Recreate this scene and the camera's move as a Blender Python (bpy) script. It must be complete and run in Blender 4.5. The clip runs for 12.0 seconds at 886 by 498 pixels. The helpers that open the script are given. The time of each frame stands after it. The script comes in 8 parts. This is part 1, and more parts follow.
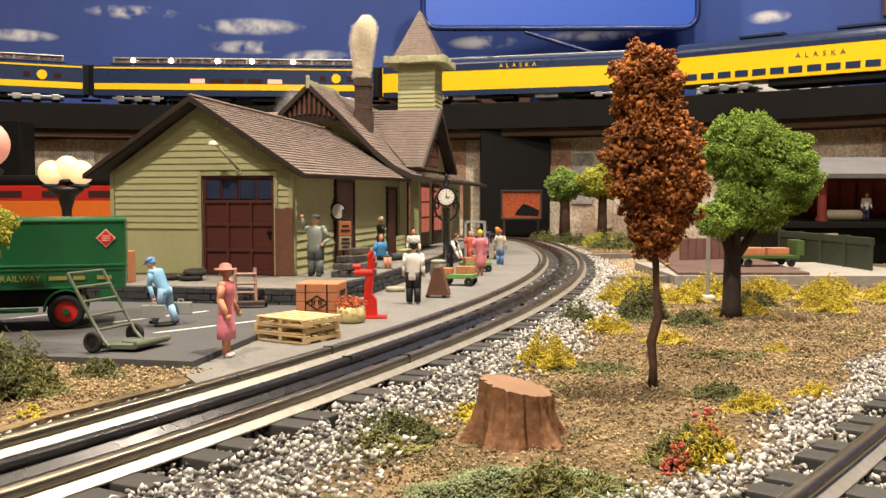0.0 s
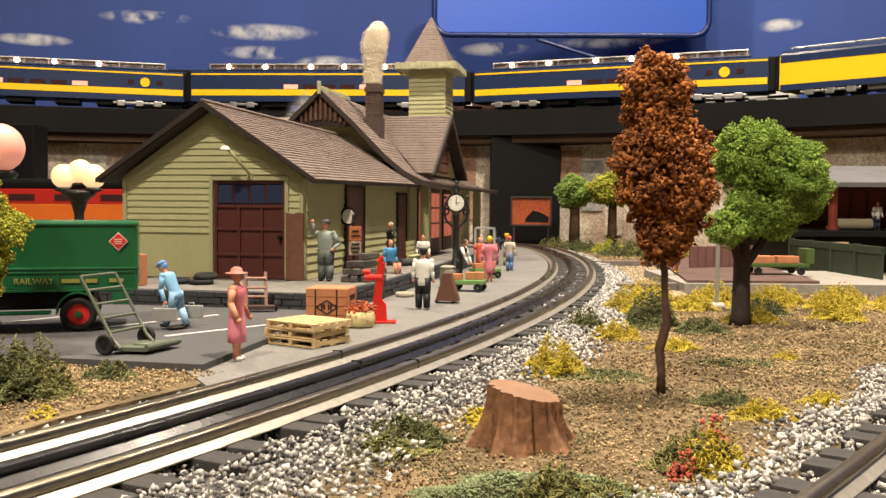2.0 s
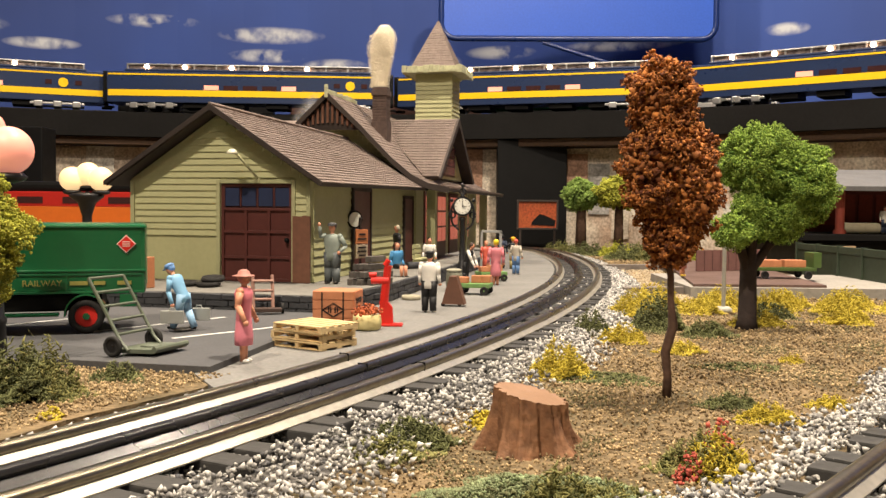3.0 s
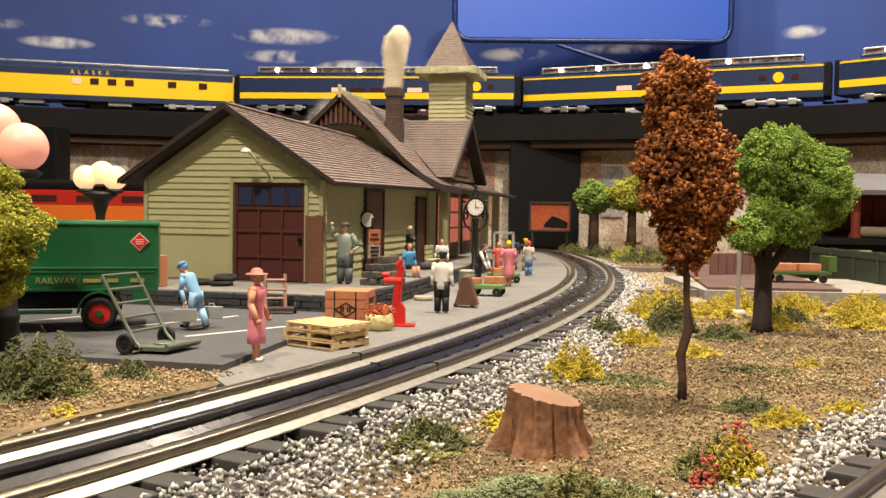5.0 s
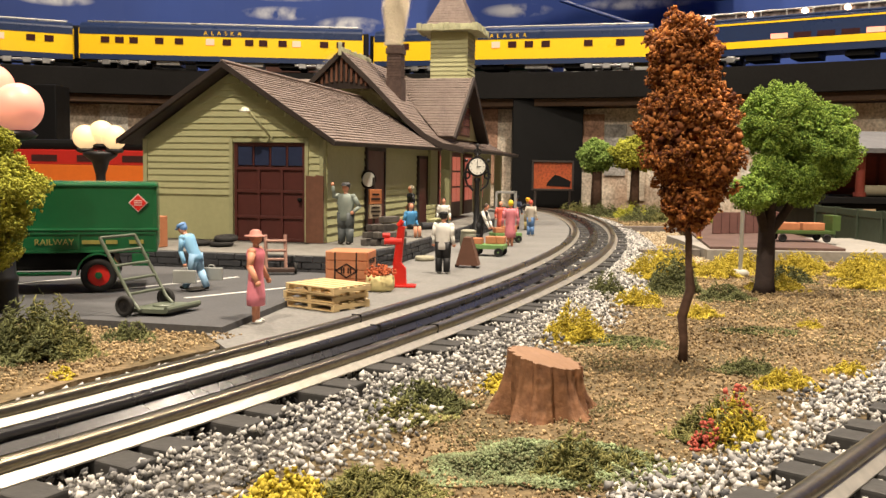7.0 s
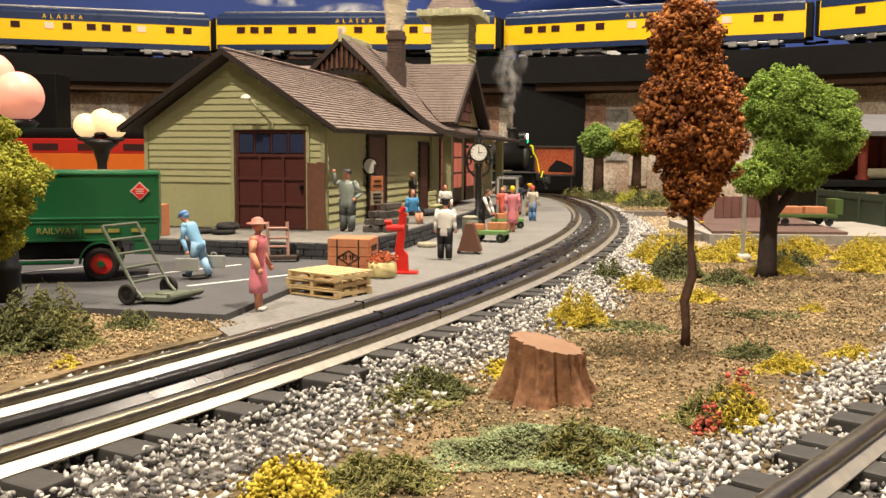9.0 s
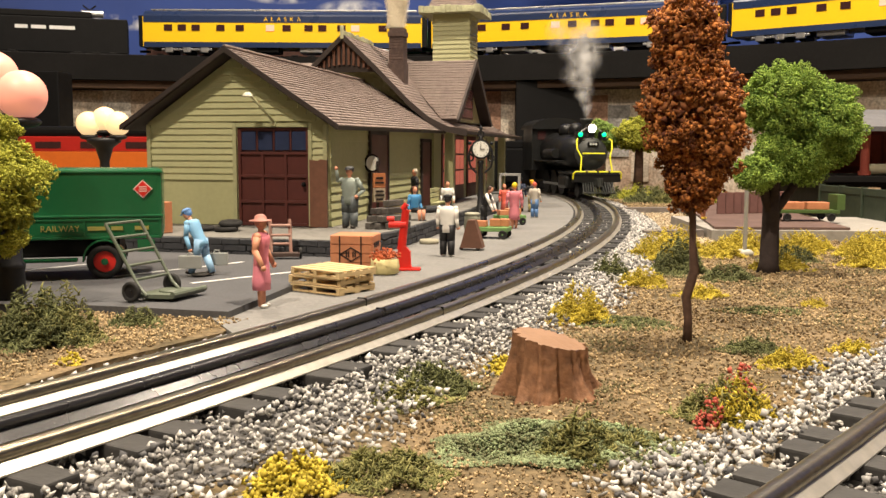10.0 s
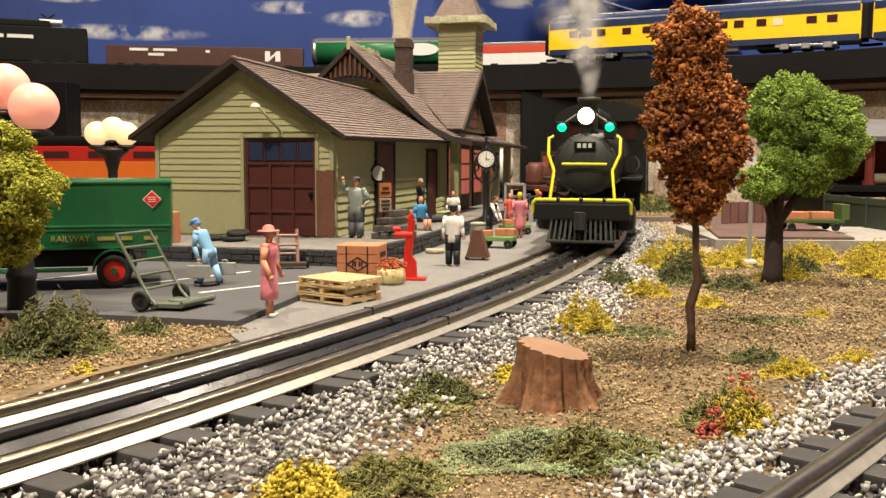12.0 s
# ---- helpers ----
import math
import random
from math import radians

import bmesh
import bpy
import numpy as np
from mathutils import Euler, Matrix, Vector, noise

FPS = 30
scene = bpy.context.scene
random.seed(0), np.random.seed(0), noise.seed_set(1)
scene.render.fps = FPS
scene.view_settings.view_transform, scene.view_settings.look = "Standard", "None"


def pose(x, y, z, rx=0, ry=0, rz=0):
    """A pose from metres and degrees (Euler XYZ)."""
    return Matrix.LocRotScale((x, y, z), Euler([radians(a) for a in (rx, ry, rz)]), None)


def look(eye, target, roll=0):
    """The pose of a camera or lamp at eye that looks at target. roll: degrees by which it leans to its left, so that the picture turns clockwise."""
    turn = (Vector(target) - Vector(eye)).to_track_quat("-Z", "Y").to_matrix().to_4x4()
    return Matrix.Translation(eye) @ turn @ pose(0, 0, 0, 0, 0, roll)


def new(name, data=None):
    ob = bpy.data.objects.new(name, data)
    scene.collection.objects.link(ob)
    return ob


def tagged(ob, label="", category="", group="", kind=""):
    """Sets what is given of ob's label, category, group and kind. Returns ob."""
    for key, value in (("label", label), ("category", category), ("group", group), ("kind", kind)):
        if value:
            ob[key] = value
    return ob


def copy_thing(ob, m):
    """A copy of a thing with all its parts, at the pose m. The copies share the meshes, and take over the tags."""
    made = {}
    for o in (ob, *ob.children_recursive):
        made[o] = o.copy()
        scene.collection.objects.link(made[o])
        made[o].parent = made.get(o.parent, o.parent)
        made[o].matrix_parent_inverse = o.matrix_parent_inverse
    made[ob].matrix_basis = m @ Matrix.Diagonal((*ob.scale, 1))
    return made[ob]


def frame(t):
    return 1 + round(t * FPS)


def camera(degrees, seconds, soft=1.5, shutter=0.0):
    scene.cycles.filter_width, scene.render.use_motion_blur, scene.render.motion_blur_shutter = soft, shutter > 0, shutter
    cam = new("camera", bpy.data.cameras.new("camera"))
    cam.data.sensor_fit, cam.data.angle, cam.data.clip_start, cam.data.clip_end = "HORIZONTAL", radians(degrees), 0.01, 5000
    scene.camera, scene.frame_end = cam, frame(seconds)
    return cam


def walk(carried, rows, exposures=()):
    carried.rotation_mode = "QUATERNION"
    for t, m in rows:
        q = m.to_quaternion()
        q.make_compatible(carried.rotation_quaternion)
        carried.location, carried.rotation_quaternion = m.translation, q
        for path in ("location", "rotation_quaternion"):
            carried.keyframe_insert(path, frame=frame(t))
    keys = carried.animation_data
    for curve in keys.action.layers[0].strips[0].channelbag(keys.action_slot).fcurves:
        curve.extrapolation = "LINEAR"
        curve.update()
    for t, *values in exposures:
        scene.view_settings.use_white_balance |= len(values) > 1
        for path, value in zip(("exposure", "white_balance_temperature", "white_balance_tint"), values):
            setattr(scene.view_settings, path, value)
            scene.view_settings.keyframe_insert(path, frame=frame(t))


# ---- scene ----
cam = camera(51.8, 12.0)
PATH = [
    (0, (0.0, -0.002, 0.07), (0.0, 1.995, -0.036), 0.0),
    (0.5, (0.0, -0.003, 0.07), (-0.004, 1.994, -0.035), 0.2),
    (1, (-0.001, -0.004, 0.07), (-0.007, 1.994, -0.033), 0.4),
    (1.5, (0.0, -0.004, 0.07), (-0.012, 1.994, -0.028), 0.4),
    (2, (0.0, -0.004, 0.07), (-0.021, 1.993, -0.023), 0.4),
    (2.5, (0.0, -0.004, 0.07), (-0.028, 1.994, -0.019), 0.4),
    (3, (0.0, -0.005, 0.07), (-0.035, 1.993, -0.016), 0.5),
    (5, (-0.001, -0.003, 0.069), (-0.061, 1.994, -0.013), 0.9),
    (5.5, (-0.001, -0.002, 0.069), (-0.067, 1.995, -0.025), 1.0),
    (6, (-0.001, 0.001, 0.069), (-0.065, 1.995, -0.069), 1.0),
    (6.5, (0.0, 0.001, 0.07), (-0.063, 1.993, -0.092), 0.9),
    (7, (0.0, 0.0, 0.07), (-0.065, 1.992, -0.103), 0.8),
    (9, (0.0, 0.0, 0.07), (-0.069, 1.988, -0.133), 0.4),
    (9.5, (0.001, 0.0, 0.071), (-0.071, 1.988, -0.137), 0.3),
    (10, (0.0, -0.001, 0.07), (-0.074, 1.987, -0.14), 0.2),
    (10.5, (0.001, 0.0, 0.071), (-0.078, 1.986, -0.143), 0.1),
    (11, (0.0, 0.0, 0.07), (-0.081, 1.986, -0.144), 0.2),
    (11.5, (0.0, -0.002, 0.07), (-0.083, 1.986, -0.136), 0.2),
    (12, (0.0, -0.005, 0.071), (-0.086, 1.984, -0.12), 0.2),
]
walk(cam, [(t, look(eye, target, roll)) for t, eye, target, roll in PATH])

# ---- light: a closed room with ceiling lamps ----
world = bpy.data.worlds.new("world")
scene.world = world
world.use_nodes = True
world.node_tree.nodes["Background"].inputs[0].default_value = (0.5, 0.55, 0.7, 1)
world.node_tree.nodes["Background"].inputs[1].default_value = 0.006
scene.view_settings.exposure = 0.0


def ceiling_lamp(x, y, size, power, colour=(1.0, 0.85, 0.67)):
    data = bpy.data.lights.new("ceiling_lamp", "AREA")
    data.shape, data.size, data.energy, data.color = "DISK", size, power, colour
    ob = new("ceiling_lamp", data)
    ob.matrix_basis = pose(x, y, 1.36)
    return ob


ceiling_lamp(-0.35, -0.40, 0.07, 32)
ceiling_lamp(0.28, 0.50, 0.06, 36)
ceiling_lamp(-0.45, 1.15, 0.10, 16)
ceiling_lamp(-0.10, -1.15, 0.10, 12)
ceiling_lamp(0.55, 1.30, 0.10, 10)


# ---- materials ----
def mat(name, colour, rough=0.7, metal=0.0, vary=0.15, scale=60.0, bump=0.15, bscale=250.0, spec=0.4, island=0.0, objrand=0.0, colour2=None, emit=None, power=0.0, stain=0.0, shift=0.0):
    """A procedural surface: base colour varied at two scales, roughness varied, and fine relief."""
    m = bpy.data.materials.new(name)
    m.use_nodes = True
    nt = m.node_tree
    n, l = nt.nodes, nt.links
    b = n["Principled BSDF"]
    b.inputs["Metallic"].default_value = metal
    b.inputs["Specular IOR Level"].default_value = spec
    tex = n.new("ShaderNodeTexCoord")
    n1 = n.new("ShaderNodeTexNoise")
    n1.inputs["Scale"].default_value, n1.inputs["Detail"].default_value = scale, 4
    n2 = n.new("ShaderNodeTexNoise")
    n2.inputs["Scale"].default_value, n2.inputs["Detail"].default_value = bscale, 3
    l.new(tex.outputs["Object"], n1.inputs["Vector"])
    l.new(tex.outputs["Object"], n2.inputs["Vector"])
    c2 = colour2 or tuple(max(0.0, c * 0.5) for c in colour)
    ramp = n.new("ShaderNodeMix")
    ramp.data_type = "RGBA"
    ramp.inputs[6].default_value = (*colour, 1)
    ramp.inputs[7].default_value = (*c2, 1)
    f = n.new("ShaderNodeMapRange")
    f.inputs[1].default_value, f.inputs[2].default_value = 0.35, 0.7
    f.inputs[3].default_value, f.inputs[4].default_value = shift, vary + shift
    l.new(n1.outputs[0], f.inputs[0])
    fac = f.outputs[0]
    if island or objrand:
        if island:
            g = n.new("ShaderNodeNewGeometry")
            src, amount = g.outputs["Random Per Island"], island
        else:
            g = n.new("ShaderNodeObjectInfo")
            src, amount = g.outputs["Random"], objrand
        k = n.new("ShaderNodeMath")
        k.operation = "MULTIPLY_ADD"
        k.use_clamp = True
        l.new(src, k.inputs[0])
        k.inputs[1].default_value = amount
        l.new(fac, k.inputs[2])
        fac = k.outputs[0]
    l.new(fac, ramp.inputs[0])
    col = ramp.outputs[2]
    fine = n.new("ShaderNodeMix")
    fine.data_type, fine.blend_type = "RGBA", "MULTIPLY"
    fine.inputs[0].default_value = min(1.0, vary * 1.4 + stain)
    l.new(col, fine.inputs[6])
    l.new(n2.outputs[0], fine.inputs[7])
    gain = n.new("ShaderNodeMix")
    gain.data_type, gain.blend_type = "RGBA", "MULTIPLY"
    gain.inputs[0].default_value = 1.0
    v = 1 + 0.9 * min(1.0, vary * 1.4 + stain) * 0.5
    gain.inputs[7].default_value = (v, v, v, 1)
    l.new(fine.outputs[2], gain.inputs[6])
    l.new(gain.outputs[2], b.inputs["Base Color"])
    r = n.new("ShaderNodeMapRange")
    r.inputs[3].default_value, r.inputs[4].default_value = max(0.03, rough - 0.1), min(1.0, rough + 0.1)
    l.new(n1.outputs[0], r.inputs[0])
    l.new(r.outputs[0], b.inputs["Roughness"])
    if bump:
        bp = n.new("ShaderNodeBump")
        bp.inputs["Strength"].default_value, bp.inputs["Distance"].default_value = bump, 0.0008
        l.new(n2.outputs[0], bp.inputs["Height"])
        l.new(bp.outputs[0], b.inputs["Normal"])
    if emit:
        b.inputs["Emission Color"].default_value = (*emit, 1)
        b.inputs["Emission Strength"].default_value = power
    return m


def glow(name, colour, power):
    return mat(name, colour, 0.4, vary=0.03, bump=0, emit=colour, power=power)


# Sand darker than its grains: the shaded gaps between them are in the colour.
M_SAND = mat("sandy_ground", (0.27, 0.19, 0.10), 0.95, vary=0.9, scale=38, bump=1.0, bscale=420, colour2=(0.07, 0.058, 0.025))
M_GRAIN = mat("ground_grain", (0.62, 0.46, 0.25), 0.95, vary=0.5, scale=30, island=0.9, shift=-0.1, colour2=(0.115, 0.075, 0.035), bump=0.3)
M_TURF = mat("ground_turf", (0.25, 0.22, 0.11), 0.95, vary=0.3, island=0.9, colour2=(0.09, 0.08, 0.035), bump=0.3)
M_BALLAST = mat("ballast_stone", (0.60, 0.58, 0.545), 0.85, vary=0.3, scale=400, island=1.35, shift=-0.42, colour2=(0.075, 0.075, 0.08), bump=0.4, bscale=600)
# Bed colour darkened for the shade between the stones on it.
M_BED = mat("ballast_bed", (0.16, 0.15, 0.14), 0.95, vary=0.8, scale=260, bump=1.0, bscale=500, colour2=(0.07, 0.07, 0.07))
M_ROAD = mat("asphalt_board", (0.085, 0.085, 0.09), 0.75, vary=0.35, scale=25, bump=0.25, bscale=700)
M_WALK = mat("grey_platform", (0.215, 0.21, 0.2), 0.8, vary=0.4, scale=22, bump=0.25, bscale=600)
M_LINE = mat("road_paint", (0.72, 0.72, 0.7), 0.6, vary=0.3, scale=90)
M_STONE = mat("stone_block", (0.058, 0.060, 0.066), 0.75, vary=0.4, scale=160, bump=0.9, bscale=320, objrand=0.35, colour2=(0.035, 0.036, 0.042))
M_DECK = mat("deck_top", (0.21, 0.2, 0.18), 0.85, vary=0.4, scale=40, bump=0.2)
M_SIDING = mat("green_siding", (0.405, 0.40, 0.215), 0.6, vary=0.14, scale=30, bump=0.12, bscale=300)
M_TRIM = mat("green_trim", (0.36, 0.36, 0.2), 0.6, vary=0.15, scale=60)
M_DOOR = mat("maroon_paint", (0.085, 0.022, 0.018), 0.5, vary=0.2, scale=50, bump=0.1)
M_BROWN = mat("brown_paint", (0.17, 0.075, 0.045), 0.6, vary=0.3, scale=80)
M_ROOF = mat("roof_shingle", (0.25, 0.195, 0.17), 0.85, vary=0.3, scale=120, bump=0.5, bscale=500, island=0.35, colour2=(0.13, 0.10, 0.09))
M_FASCIA = mat("dark_brown_board", (0.035, 0.024, 0.02), 0.7, vary=0.3)
M_BLUEGLASS = mat("dark_blue_glass", (0.03, 0.04, 0.085), 0.12, vary=0.2, scale=30, bump=0.02, spec=0.6)
M_REDGLASS = mat("lit_red_window", (0.5, 0.13, 0.09), 0.4, vary=0.3, scale=40, emit=(1.0, 0.24, 0.16), power=0.35)
# Olive head and paler foot: reflections and lamp glint put into the colours.
M_STEEL = mat("rail_metal", (0.38, 0.34, 0.26), 0.30, metal=1.0, vary=0.35, scale=30, bump=0.06, bscale=400, colour2=(0.3, 0.27, 0.2))
M_FOOT = mat("rail_foot_glint", (0.50, 0.47, 0.41), 0.38, metal=0.5, vary=0.35, scale=40, bump=0.05, colour2=(0.36, 0.33, 0.27))
M_BLACKRAIL = mat("black_rail", (0.025, 0.024, 0.026), 0.28, metal=0.3, vary=0.2, spec=0.6, bump=0.05)
M_TIE = mat("dark_tie", (0.052, 0.05, 0.048), 0.7, vary=0.4, scale=90, bump=0.4, objrand=0.4)
M_BLACK = mat("black_paint", (0.006, 0.006, 0.0065), 0.55, spec=0.15, vary=0.3, bump=0.1)
M_DKIRON = mat("dark_iron", (0.02, 0.02, 0.022), 0.42, metal=0.2, vary=0.3)
M_DECKSIDE = mat("charcoal_board", (0.010, 0.0095, 0.0095), 0.8, spec=0.12, vary=0.35, scale=12, bump=0.2)
M_WOODEDGE = mat("wood_underside", (0.09, 0.048, 0.025), 0.7, vary=0.4, scale=14)
M_YELLOW = mat("yellow_enamel", (0.86, 0.55, 0.015), 0.3, vary=0.07, scale=20, bump=0.02)
M_NAVY = mat("navy_enamel", (0.018, 0.032, 0.085), 0.3, vary=0.2, scale=20, bump=0.02)
M_SILVER = mat("silver_metal", (0.62, 0.62, 0.62), 0.3, metal=0.85, vary=0.25, scale=60)
M_WARMLIGHT = glow("warm_bulb", (1.0, 0.62, 0.36), 18.0)
M_WINDOW_WARM = glow("warm_window", (1.0, 0.40, 0.28), 0.55)
M_DARKWIN = mat("dark_window", (0.05, 0.02, 0.02), 0.15, vary=0.3, spec=0.6, bump=0.0)


# ---- mesh helpers ----
def obj(name, bm, material, parent=None, m=None):
    me = bpy.data.meshes.new(name)
    bmesh.ops.recalc_face_normals(bm, faces=bm.faces)
    bm.to_mesh(me)
    bm.free()
    for x in material if isinstance(material, (list, tuple)) else [material]:
        me.materials.append(x)
    ob = new(name, me)
    if parent:
        ob.parent = parent
    if m is not None:
        ob.matrix_basis = m
    return ob


def part(name, bm, material, parent, label=""):
    ob = obj(name, bm, material, parent)
    if label:
        ob["label"] = label
    return ob


def empty(name, m=None):
    ob = new(name)
    ob.empty_display_size = 0.01
    if m is not None:
        ob.matrix_basis = m
    return ob


def smooth(ob):
    for p in ob.data.polygons:
        p.use_smooth = True
    return ob


def box(bm, x0, y0, z0, x1, y1, z1, bevel=0.0, mi=0, m=None):
    r = bmesh.ops.create_cube(bm, size=1.0)
    vs = r["verts"]
    for v in vs:
        v.co = Vector(((x0 + x1) / 2 + v.co.x * (x1 - x0), (y0 + y1) / 2 + v.co.y * (y1 - y0), (z0 + z1) / 2 + v.co.z * (z1 - z0)))
    fs = list({f for v in vs for f in v.link_faces})
    for f in fs:
        f.material_index = mi
    if bevel:
        es = list({e for v in vs for e in v.link_edges})
        g = bmesh.ops.bevel(bm, geom=es, offset=bevel, segments=2, affect="EDGES", profile=0.6)
        vs = list({v for f in g["faces"] for v in f.verts} | {v for v in vs if v.is_valid})
        for f in {f for v in vs for f in v.link_faces}:
            f.material_index = mi
    if m is not None:
        bmesh.ops.transform(bm, matrix=m, verts=[v for v in vs if v.is_valid])
    return vs


def cyl(bm, p, q, r0, r1=None, seg=12, mi=0, caps=True):
    p, q = Vector(p), Vector(q)
    d = q - p
    m = Matrix.Translation((p + q) / 2) @ d.to_track_quat("Z", "Y").to_matrix().to_4x4()
    r = bmesh.ops.create_cone(bm, cap_ends=caps, segments=seg, radius1=r0, radius2=r0 if r1 is None else r1, depth=d.length, matrix=m)
    for f in {f for v in r["verts"] for f in v.link_faces}:
        f.material_index = mi
    return r["verts"]


def ball(bm, c, r, sx=1, sy=1, sz=1, seg=12, mi=0, m=None):
    mm = Matrix.Translation(c) @ (m or Matrix.Identity(4)) @ Matrix.Diagonal((sx, sy, sz, 1))
    g = bmesh.ops.create_uvsphere(bm, u_segments=seg, v_segments=max(6, seg // 2 + 2), radius=r, matrix=mm)
    for f in {f for v in g["verts"] for f in v.link_faces}:
        f.material_index = mi
        f.smooth = True
    return g["verts"]


def lathe(bm, profile, seg=20, mi=0, c=(0, 0, 0)):
    rings = []
    for r, z in profile:
        rings.append([bm.verts.new((c[0] + r * math.cos(2 * math.pi * i / seg), c[1] + r * math.sin(2 * math.pi * i / seg), c[2] + z)) for i in range(seg)])
    for a, b in zip(rings, rings[1:]):
        for i in range(seg):
            f = bm.faces.new((a[i], a[(i + 1) % seg], b[(i + 1) % seg], b[i]))
            f.material_index, f.smooth = mi, True
    for ring in (rings[0], rings[-1]):
        f = bm.faces.new(ring)
        f.material_index = mi


def prism(bm, outline, axis, a, b, mi=0):
    """Extrudes a closed outline of (u, v) along an axis from a to b."""
    put = {"x": lambda u, v, w: (w, u, v), "y": lambda u, v, w: (u, w, v), "z": lambda u, v, w: (u, v, w)}[axis]
    A = [bm.verts.new(put(u, v, a)) for u, v in outline]
    B = [bm.verts.new(put(u, v, b)) for u, v in outline]
    fs = [bm.faces.new(A), bm.faces.new(B)]
    n = len(A)
    for i in range(n):
        fs.append(bm.faces.new((A[i], A[(i + 1) % n], B[(i + 1) % n], B[i])))
    for f in fs:
        f.material_index = mi
    return A + B


def slab(bm, quad, thick, mi=0):
    """A four-sided plate with thickness below its top."""
    q = [Vector(p) for p in quad]
    nrm = (q[1] - q[0]).cross(q[2] - q[0]).normalized()
    if nrm.z < 0:
        nrm = -nrm
    A = [bm.verts.new(p) for p in q]
    B = [bm.verts.new(p - nrm * thick) for p in q]
    fs = [bm.faces.new(A), bm.faces.new(B)] + [bm.faces.new((A[i], A[(i + 1) % 4], B[(i + 1) % 4], B[i])) for i in range(4)]
    for f in fs:
        f.material_index = mi


def tube(name, pts, r, material, parent=None, closed=False, res=3):
    cu = bpy.data.curves.new(name, "CURVE")
    cu.dimensions, cu.bevel_depth, cu.bevel_resolution, cu.use_fill_caps = "3D", r, res, True
    sp = cu.splines.new("POLY")
    sp.points.add(len(pts) - 1)
    for p, c in zip(sp.points, pts):
        p.co = (*c, 1)
    sp.use_cyclic_u = closed
    tmp = bpy.data.objects.new(name, cu)
    scene.collection.objects.link(tmp)
    me = bpy.data.meshes.new_from_object(tmp.evaluated_get(bpy.context.evaluated_depsgraph_get()))
    bpy.data.objects.remove(tmp)
    bpy.data.curves.remove(cu)
    me.name = name
    me.materials.clear()
    me.materials.append(material)
    ob = new(name, me)
    if parent:
        ob.parent = parent
    return smooth(ob)


ICO = bmesh.new()
bmesh.ops.create_icosphere(ICO, subdivisions=1, radius=1.0)
ICO.verts.ensure_lookup_table()
IV = np.array([v.co[:] for v in ICO.verts])
IF = np.array([[v.index for v in f.verts] for f in ICO.faces])
ICO.free()
OV = np.array([(1, 0, 0), (-1, 0, 0), (0, 1, 0), (0, -1, 0), (0, 0, 1), (0, 0, -1)], float)
OF = np.array([(0, 2, 4), (2, 1, 4), (1, 3, 4), (3, 0, 4), (2, 0, 5), (1, 2, 5), (3, 1, 5), (0, 3, 5)])


def scatter(name, centres, radii, material, flat=0.7, rough=0.3, seed=1, base=None, parent=None, shade=False, stretch=None):
    """Many small irregular grains as one mesh."""
    rng = np.random.default_rng(seed)
    V, Fa = (IV, IF) if base is None else base
    n = len(centres)
    q = rng.normal(size=(n, 4))
    q /= np.linalg.norm(q, axis=1)[:, None]
    w, x, y, z = q.T
    R = np.stack([1 - 2 * (y * y + z * z), 2 * (x * y - z * w), 2 * (x * z + y * w), 2 * (x * y + z * w), 1 - 2 * (x * x + z * z), 2 * (y * z - x * w), 2 * (x * z - y * w), 2 * (y * z + x * w), 1 - 2 * (x * x + y * y)], 1).reshape(n, 3, 3)
    s = 1 + rough * rng.normal(size=(n, len(V), 1)).clip(-1.5, 1.5)
    sc = rng.uniform(flat, 1.2, size=(n, 1, 3)) if stretch is None else np.broadcast_to(np.array(stretch), (n, 1, 3))
    P = np.einsum("nij,nkj->nki", R, V[None] * s * sc) * np.asarray(radii)[:, None, None] + np.asarray(centres)[:, None, :]
    faces = (Fa[None] + (np.arange(n) * len(V))[:, None, None]).reshape(-1, 3)
    me = bpy.data.meshes.new(name)
    me.vertices.add(n * len(V))
    me.vertices.foreach_set("co", P.reshape(-1))
    me.loops.add(len(faces) * 3)
    me.loops.foreach_set("vertex_index", faces.reshape(-1).astype(np.int32))
    me.polygons.add(len(faces))
    me.polygons.foreach_set("loop_start", np.arange(0, len(faces) * 3, 3, dtype=np.int32))
    me.polygons.foreach_set("loop_total", np.full(len(faces), 3, dtype=np.int32))
    if shade:
        me.polygons.foreach_set("use_smooth", np.ones(len(faces), dtype=bool))
    me.update(calc_edges=True)
    me.validate()
    me.materials.append(material)
    ob = new(name, me)
    if parent:
        ob.parent = parent
    return ob


# ---- plan curves ----
def arc_track(offset, step=0.012):
    """The main line: four arcs, tangent to each other, at a sideways offset from its near rail (positive towards the platform)."""
    def way(a):
        return Vector((math.cos(a), math.sin(a)))
    c1, r1, a1, a2, a3 = Vector((-1.2694, 0.8125)), 1.3369, math.radians(-26.4), math.radians(4.3), math.radians(103.8)
    r2, r3, r4 = 2.2004, 0.2155, 1.6036
    c2 = c1 + (r1 - r2) * way(a1)
    c3 = c2 + (r2 - r3) * way(a2)
    c4 = c3 + (r3 - r4) * way(a3)
    pts = []
    for c, r, lo, hi in ((c1, r1, a1 - 0.45, a1), (c2, r2, a1, a2), (c3, r3, a2, a3), (c4, r4, a3, a3 + 0.75)):
        n = round((hi - lo) * r / step)
        pts += [c + (r - offset) * way(lo + (hi - lo) * i / n) for i in range(n)]
    return pts


DC, DR = Vector((-0.283, 0.161)), 1.478   # upper deck: centre and radius of its front edge


def deck_point(r, a):
    return DC + r * Vector((math.sin(a), math.cos(a)))


